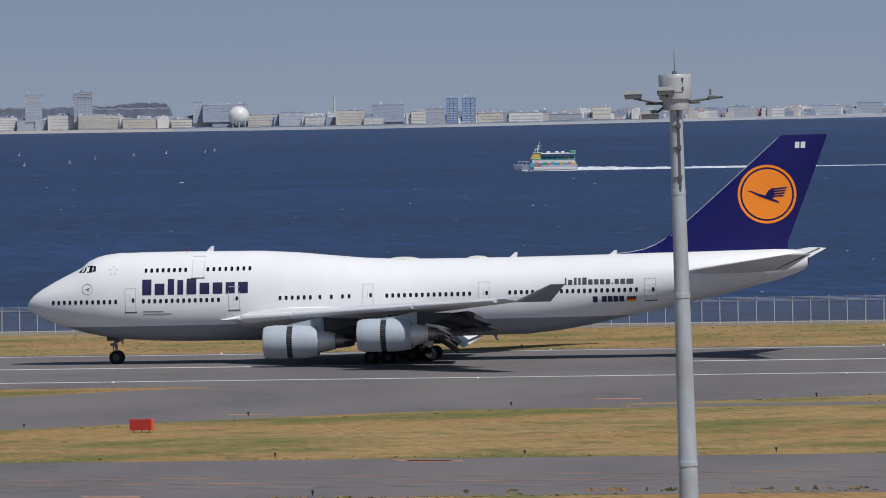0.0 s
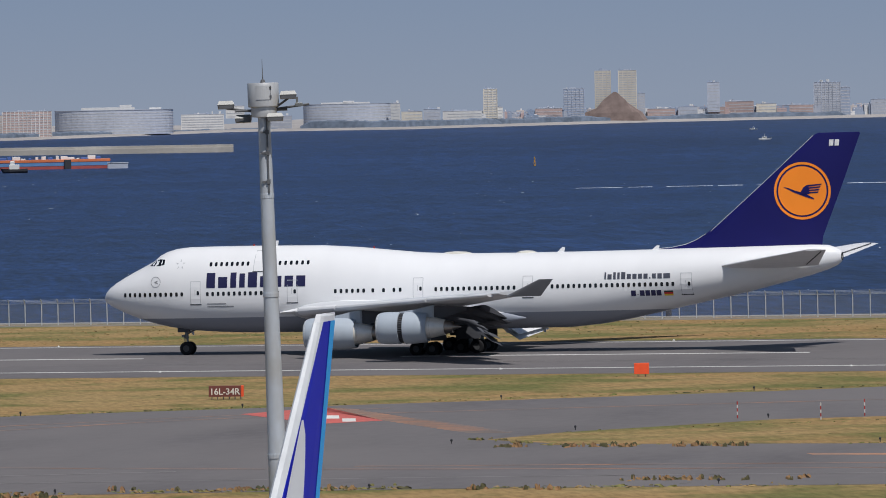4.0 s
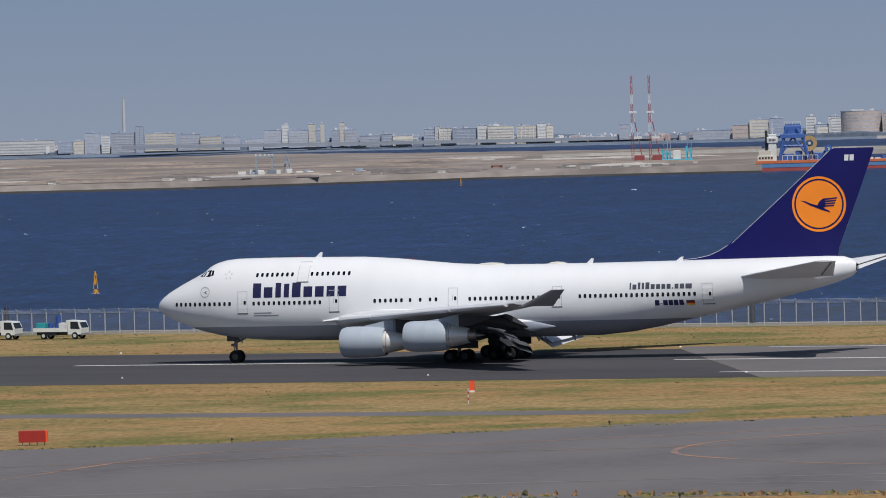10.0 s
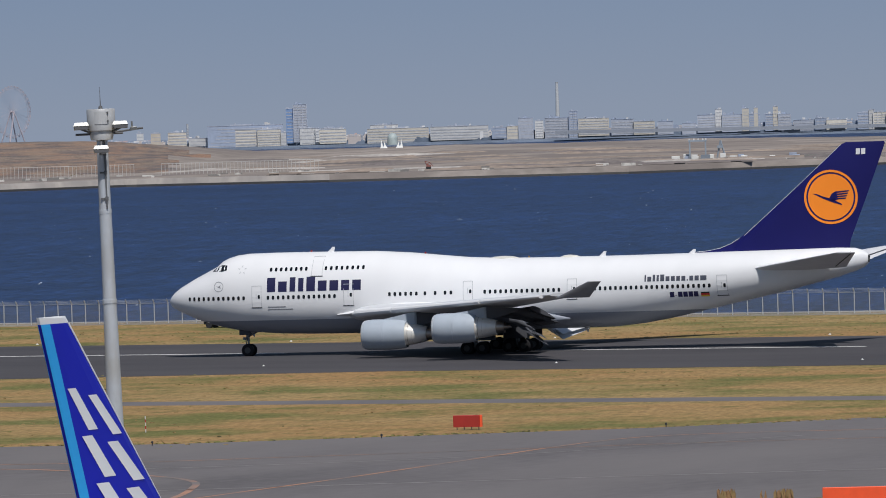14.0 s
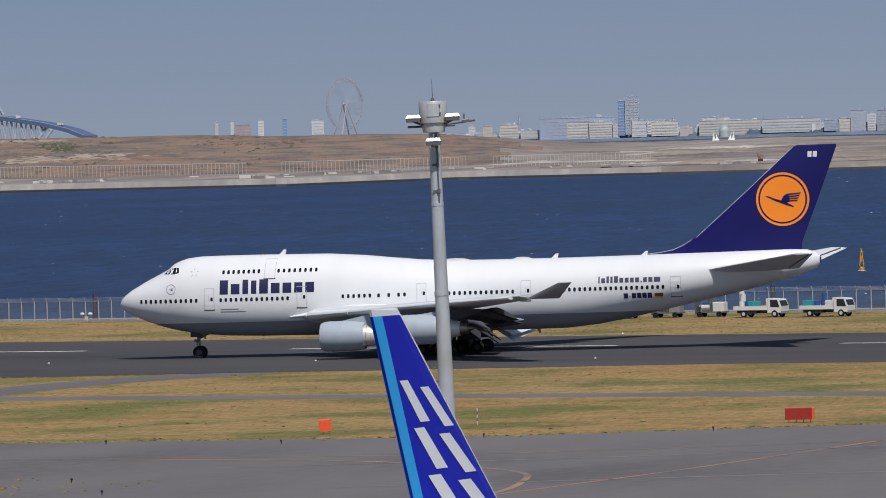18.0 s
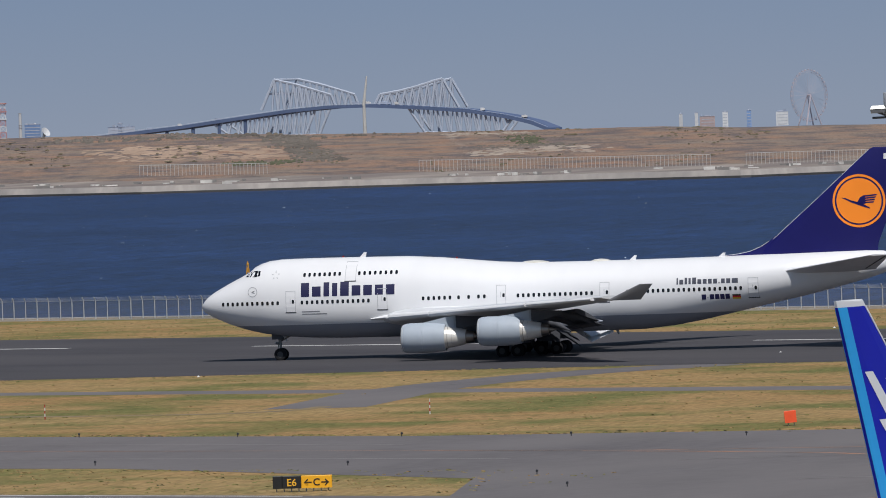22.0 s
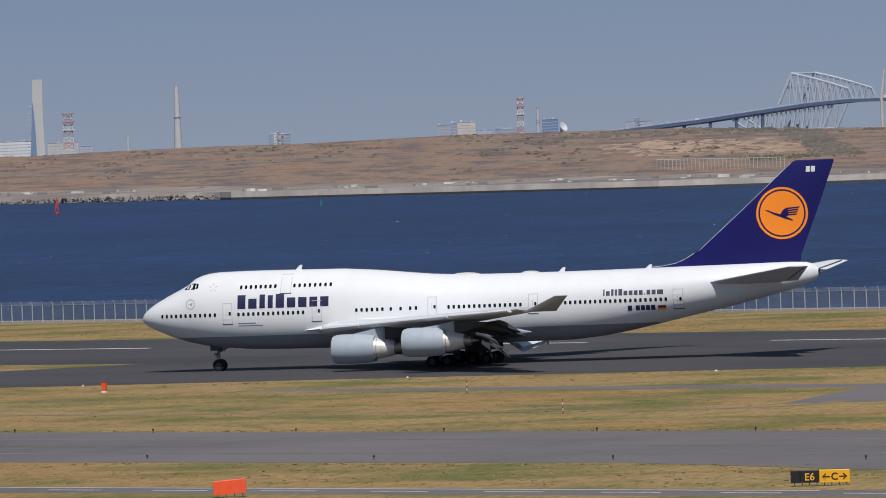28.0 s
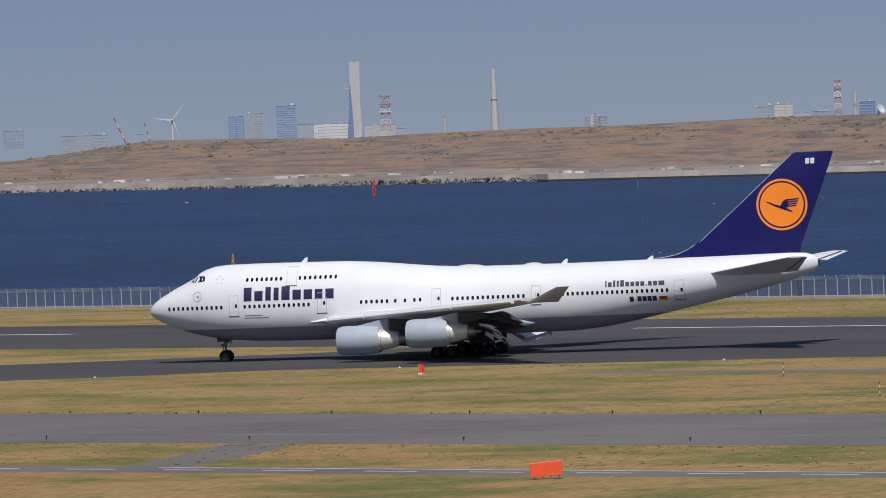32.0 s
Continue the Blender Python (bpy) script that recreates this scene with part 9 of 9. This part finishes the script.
    for kind, col, oth, lab in (("rust", (0.27, 0.15, 0.075), (0.33, 0.20, 0.09), "dead rust-brown weeds at the taxiway's edge"), ("green", (0.15, 0.155, 0.05), (0.22, 0.19, 0.07), "short green tufts in the dry turf"), ("dark", (0.075, 0.075, 0.036), (0.12, 0.10, 0.045), "low dark weeds at the pavement's edge"), ("straw", (0.30, 0.205, 0.092), (0.25, 0.17, 0.07), "bleached straw tufts in the dry turf")):
        tagged(piece("weeds" if kind in ("dark", "rust") else "grass_tufts", kinds[kind], mat(kind + "_tufts", col, 0.95, vary=0.3, size=2, other=oth, other_size=5)), lab, "grass", "", "stuff")


tufts()


# ---- work vehicles by the fence ----
def flatbed(u, v, load, k=1.0, tipper=False):
    t = thing("flatbed_truck", ("white flatbed truck with loaded bed" if load else "white flatbed truck with empty bed") + " parked by the fence", "truck", pose(-u, v, 0, 0, 0, 0) @ Matrix.Diagonal((k, k, k, 1)), "work trucks by the fence")
    tr = mat("truck_white", (0.72, 0.72, 0.70), 0.4, vary=0.06, size=0.8)
    gl = mat("truck_glass", (0.02, 0.025, 0.03), 0.15)
    cab = piece("cab", rings([[(1.15, y, 0.5), (2.75, y, 0.5), (2.8, y, 1.15), (2.45, y, 1.95), (1.25, y, 2.02), (1.15, y, 1.9)] for y in (-0.95, 0.95)]), tr, t, "white cab")
    for y in (-0.965, 0.965):
        piece("side_window", ([(1.5, y, 1.12), (2.62, y, 1.08), (2.36, y, 1.86), (1.5, y, 1.88)], [(0, 1, 2, 3)]), gl, cab)
    piece("windscreen", ([(2.79, -0.85, 1.2), (2.79, 0.85, 1.2), (2.47, 0.8, 1.9), (2.47, -0.8, 1.9)], [(0, 1, 2, 3)]), gl, cab)
    piece("bumper", box(2.7, 2.88, -0.9, 0.9, 0.42, 0.68, 0.04), mat("bumper_grey", (0.25, 0.25, 0.25), 0.5), cab)
    if tipper:
        tagged(t, "white tipper truck with a cream bed parked by the fence", "truck", "work trucks by the fence")
        piece("tail_board", rings([[(-2.98, -1.03, 0.9), (-2.9, -1.03, 0.9), (-2.9, 1.03, 0.9), (-2.98, 1.03, 0.9)], [(-3.12, -1.03, 1.62), (-3.04, -1.03, 1.62), (-3.04, 1.03, 1.62), (-3.12, 1.03, 1.62)]]), tr, t, "cream tail board")
        piece("mudguard", join(*[moved(turned([(-0.2, 0.45), (0.2, 0.45)], 12, "y"), Matrix.Translation((-1.75, y, 0.42))) for y in (-0.8, 0.8)]), SHIP_BLACK, t)
        piece("mirror", box(2.6, 2.7, -1.2, -1.0, 1.3, 1.75), SHIP_BLACK, t)
    piece("bed", join(box(-2.95, 1.05, -1.02, 1.02, 0.95, 1.5, 0.03), box(0.98, 1.1, -1.0, 1.0, 0.95, 2.1)) if tipper else join(box(-2.95, 1.05, -1.0, 1.0, 0.78, 0.9), box(-2.95, 1.05, -1.02, -0.96, 0.8, 1.22), box(-2.95, 1.05, 0.96, 1.02, 0.8, 1.22), box(-2.98, -2.92, -1, 1, 0.8, 1.22), box(1.02, 1.08, -1, 1, 0.8, 2.05)), mat("tipper_cream", (0.55, 0.50, 0.36), 0.6, vary=0.15, size=0.7) if tipper else tr, t, "cream tipper bed" if tipper else "white drop-side bed")
    piece("chassis", join(box(-2.8, 2.6, -0.42, 0.42, 0.45, 0.78), box(-1.4, -0.2, -0.9, -0.5, 0.42, 0.72)), SHIP_BLACK, t)
    for x in (-1.75, 2.0):
        for y in (-0.85, 0.85):
            w = piece("wheel", moved(turned([(-0.13, 0.2), (-0.13, 0.36), (-0.08, 0.39), (0.08, 0.39), (0.13, 0.36), (0.13, 0.2)], 16, "y"), Matrix.Translation((x, y, 0.39))), RUBBER, t)
            piece("rim", moved(turned([(-0.14, 0.2), (-0.1, 0.05), (0.1, 0.05), (0.14, 0.2)], 12, "y"), Matrix.Translation((x, y, 0.39))), PALE, w)
    at = lambda x, y, z: pose(-u + x, v + y, z)
    for name, lab, cat, x, geo, m in load:
        tagged(piece(name, geo, m, None, "", False, at(x, 0, 0.9)), lab, cat)


BLUE_T, TEAL, RED_T = mat("drum_blue", (0.03, 0.08, 0.28), 0.5), mat("crate_teal", (0.03, 0.30, 0.32), 0.5), mat("cone_red", (0.55, 0.08, 0.05), 0.6)
CAN = turned([(0, 0.28), (0.02, 0.3), (0.8, 0.3), (0.82, 0.26)], 14)
CRATE = box(-0.5, 0.5, -0.6, 0.6, 0, 0.85, 0.04)
CONE = turned([(0, 0.2), (0.04, 0.2), (0.05, 0.14), (0.6, 0.03)], 10)
flatbed(336.6, 655, [("drum", "white and blue drum on a truck bed", "drum", -2.4, join(CAN, moved(CAN, Matrix.Translation((0.1, 0.1, 0.83))), moved(CAN, Matrix.Translation((0.0, 0, 1.6)))), SHIP_WHITE), ("drum", "blue drum on a truck bed", "drum", -1.7, CAN, BLUE_T), ("crate", "teal crate on a truck bed", "crate", -0.9, CRATE, TEAL), ("traffic_cone", "red cone on a truck bed", "cone", 0.1, CONE, RED_T), ("traffic_cone", "red cone on a truck bed", "cone", 0.55, CONE, RED_T)])
flatbed(328.6, 655, [("crate", "teal crate on a truck bed", "crate", -2.3, CRATE, TEAL), ("drum", "blue drum on a truck bed", "drum", -1.3, CAN, BLUE_T), ("drum", "blue drum on a truck bed", "drum", -0.5, join(CAN, moved(CAN, Matrix.Translation((0.1, 0, 0.83)))), BLUE_T), ("crate", "pale crate on a truck bed", "crate", 0.4, CRATE, SHIP_WHITE)])


def paint_machine(u, v, body, label, seed):
    """A towed road-marking machine: frame, tank, engine box, hoses, wheels."""
    rnd = random.Random(seed)
    t = thing("marking_machine", label, "machine", pose(-u, v, 0, 0, 0, 5))
    piece("frame", join(box(-1.7, 1.7, -0.7, 0.7, 0.45, 0.6), box(-1.75, -1.65, -0.7, 0.7, 0.3, 1.7), box(0.1, 0.2, -0.7, 0.7, 0.45, 2.0)), STEEL, t)
    piece("engine_box", box(0.3, 1.6, -0.65, 0.65, 0.6, 1.6, 0.06), body, t)
    piece("tank", moved(turned([(-0.6, 0.1), (-0.55, 0.4), (0.55, 0.4), (0.6, 0.1)], 14, "x"), Matrix.Translation((-0.6, 0, 1.05))), body, t)
    piece("control_rail", join(tube((-1.6, -0.6, 1.0), (-0.9, -0.6, 2.0), 0.04, n=5), tube((-0.9, -0.6, 2.0), (0.6, -0.6, 2.0), 0.04, n=5)), STEEL, t)
    piece("canopy", box(-1.3, 0.1, -0.6, 0.6, 2.0, 2.08), SHIP_BLACK, t)
    for i in range(6):
        piece("fitting", box(-0.2 + 0.0, 0.25, -0.2, 0.2, 0, 0.35, 0.03), SHIP_WHITE if rnd.random() < 0.6 else SHIP_BLACK, t, "", False, pose(rnd.uniform(-1.3, 1.4), rnd.uniform(-0.5, 0.5), rnd.uniform(0.8, 1.7)))
    for x in (-1.2, 1.1):
        for y in (-0.7, 0.7):
            piece("wheel", moved(turned([(-0.1, 0.15), (-0.1, 0.3), (0.1, 0.3), (0.1, 0.15)], 14, "y"), Matrix.Translation((x, y, 0.3))), RUBBER, t)


paint_machine(349.4, 657.5, mat("machine_grey", (0.25, 0.25, 0.24), 0.6), "grey work machine on wheels by the fence", 1)
paint_machine(344.4, 658.3, SHIP_WHITE, "white work machine on wheels by the fence", 2)


flatbed(362.0, 655, [], 0.86, True)
flatbed(354.6, 656, [], 0.78)


def wind_instrument(u, v):
    """A low white instrument stand by the fence."""
    t = thing("instrument_stand", "small white two-headed instrument stand by the fence", "instrument", pose(-u, v, 0), "instruments by the fence")
    for a in (0.5, 2.6, 4.7):
        piece("leg", tube((0.32 * math.cos(a), 0.32 * math.sin(a), 0), (0, 0, 0.85), 0.03, n=5), STEEL, t)
    piece("crossbar", tube((-0.62, 0, 0.85), (0.62, 0, 0.85), 0.035, n=6), STEEL, t)
    for x in (-0.58, 0.52):
        piece("head", moved(turned([(-0.22, 0.05), (-0.2, 0.17), (0.05, 0.2), (0.22, 0.12), (0.26, 0.02)], 12, "x"), Matrix.Translation((x, 0, 1.02))), SHIP_WHITE, t, "white round head", True)
    piece("control_box", box(-0.2, 0.2, -0.14, 0.14, 0.3, 0.72, 0.02), PALE, t)


wind_instrument(429.5, 664.5)
wind_instrument(616.5, 664.5)


# ---- motion of things ----
LANDING = [
    (0, -103.94, 590.11, -0.13),
    (0.5, -117.82, 590.00, -0.08),
    (1, -131.13, 589.93, -0.03),
    (1.5, -143.74, 589.82, -0.00),
    (2, -155.78, 589.65, 0.04),
    (2.5, -167.30, 589.50, 0.09),
    (4.5, -206.63, 588.29, 0.21),
    (5, -215.20, 588.14, 0.24),
    (5.5, -223.35, 587.92, 0.35),
    (6, -231.00, 587.67, 0.54),
    (6.5, -238.28, 587.43, 0.80),
    (7, -245.19, 587.12, 1.15),
    (7.5, -251.92, 586.64, 1.60),
    (8, -258.40, 586.05, 2.15),
    (8.5, -264.64, 585.30, 2.79),
    (9, -270.58, 584.48, 3.48),
    (9.5, -276.39, 583.64, 4.18),
    (10, -281.94, 582.70, 4.95),
    (10.5, -287.37, 581.56, 5.82),
    (11, -292.61, 580.33, 6.74),
    (11.5, -297.77, 579.16, 7.64),
    (12, -302.83, 577.88, 8.55),
    (12.5, -307.81, 576.48, 9.48),
    (13, -312.63, 575.06, 10.39),
    (13.5, -317.39, 573.58, 11.24),
    (14, -322.02, 572.06, 12.09),
    (14.5, -326.58, 570.46, 12.94),
    (16.5, -343.42, 562.61, 16.28),
    (17, -347.57, 560.71, 16.97),
    (17.5, -351.77, 558.81, 17.60),
    (18, -355.97, 556.92, 18.15),
    (18.5, -360.23, 555.02, 18.65),
    (19, -364.59, 553.04, 19.12),
    (19.5, -368.85, 551.06, 19.65),
    (20, -373.12, 549.05, 20.18),
    (20.5, -377.45, 546.97, 20.68),
    (21, -381.81, 544.92, 21.12),
    (21.5, -386.14, 542.84, 21.53),
    (22, -390.30, 540.96, 21.89),
    (22.5, -394.65, 538.93, 22.20),
    (23, -399.06, 536.89, 22.50),
    (23.5, -403.52, 534.75, 22.84),
    (24, -407.96, 532.65, 23.16),
    (24.5, -412.44, 530.53, 23.43),
    (25, -416.94, 528.46, 23.64),
    (25.5, -421.51, 526.39, 23.79),
    (26, -426.11, 524.32, 23.91),
    (26.5, -430.61, 522.19, 24.06),
    (28.5, -447.09, 513.84, 24.95),
    (29, -450.81, 511.81, 25.36),
    (29.5, -454.42, 509.82, 25.76),
    (30, -457.90, 507.88, 26.13),
    (30.5, -461.27, 506.03, 26.45),
    (31, -464.59, 504.20, 26.72),
    (31.5, -467.85, 502.47, 26.96),
    (32, -471.23, 500.61, 27.16)]


# degrees by which the nose dips under the brakes
DIP = [(0, 0.46), (1, 0.46), (2, 0.44), (2.5, 0.40), (4.5, 0.40), (5, 0.38), (5.5, 0.37), (6, 0.34), (6.5, 0.12), (7, -0.08), (7.5, -0.22), (8, -0.28), (8.5, -0.18), (9, -0.02), (9.5, 0.04), (10, 0.17), (10.5, 0.22), (11, 0.18), (12, 0.17), (14.5, 0.18), (16.5, 0.22),
       (18, 0.20), (20, 0.17), (22, 0.17), (24, 0.20), (26.5, 0.16), (28.5, 0.20), (29.5, 0.27), (30, 0.36), (30.5, 0.40), (32, 0.41)]


def motions():
    # engine sleeves slide shut as the roll slows
    for sleeve in SLEEVES:
        walk(sleeve, [(t, Matrix.Translation((x, 0, 0))) for t, x in ((0, 0.48), (2.5, 0.48), (4.4, 0.36), (5.2, 0.0), (32, 0.0))])
    # wheels turn with the ground
    ts = [k / FPS for k in range(0, 32 * FPS + 1)]
    xs = np.interp(ts, [r[0] for r in LANDING], [-r[1] for r in LANDING])
    ys = np.interp(ts, [r[0] for r in LANDING], [r[2] for r in LANDING])
    way = np.concatenate([[0], np.cumsum(np.hypot(np.diff(xs), np.diff(ys)))])
    for wheel in WHEELS:
        hub = wheel.matrix_basis.translation.copy()
        walk(wheel, [(t, Matrix.Translation(hub) @ pose(0, 0, 0, 0, -math.degrees(w / 0.62), 0)) for t, w in zip(ts, way)])
    # wind turbine
    hub = ROTOR.matrix_basis.translation.copy()
    walk(ROTOR, [(0.5 * k, Matrix.Translation(hub) @ pose(0, 0, 0, 0, -(0.5 * k - 31.5) * -75.0, 0)) for k in range(65)])
    # ships
    dc, df = 2080.0, 2620.0
    walk(CARGO, [(t, pose(*polar(11.258 - 0.102 * t, dc, -5), 0, 0, 11.2)) for t in (0, 32)])
    walk(FERRY, [(t, pose(*polar(5.62 + 0.389 * t, df, -5), 0, 0, 185.6 + 0.389 * t)) for t in (0, 8, 16, 24, 32)])
    dip = lambda t: between(t, [r[0] for r in DIP], [r[1] for r in DIP])
    jet = STAND_JET.matrix_basis.copy()
    walk(STAND_JET, [(t, Matrix.Translation((0, dy, 0)) @ jet) for t, dy in ((0, 7.2), (4, 2.4), (6, 0.0), (8, -2.4), (11, -5.4), (15, -7.6), (20, -8.4), (32, -8.4))])
    walk(airliner, [(t, pose(x, y, -0.05, 0, 0, a) @ Matrix.Translation((33, 0, 0)) @ pose(0, 0, 0, 0, -dip(t), 0) @ Matrix.Translation((-33, 0, 0))) for t, x, y, a in LANDING])
    # the nose leg gives as the nose dips
    walk(NOSE_GEAR, [(r[0], Matrix.Translation((0, 0, 25.2 * math.sin(radians(dip(r[0]))) + 0.03))) for r in LANDING])


motions()
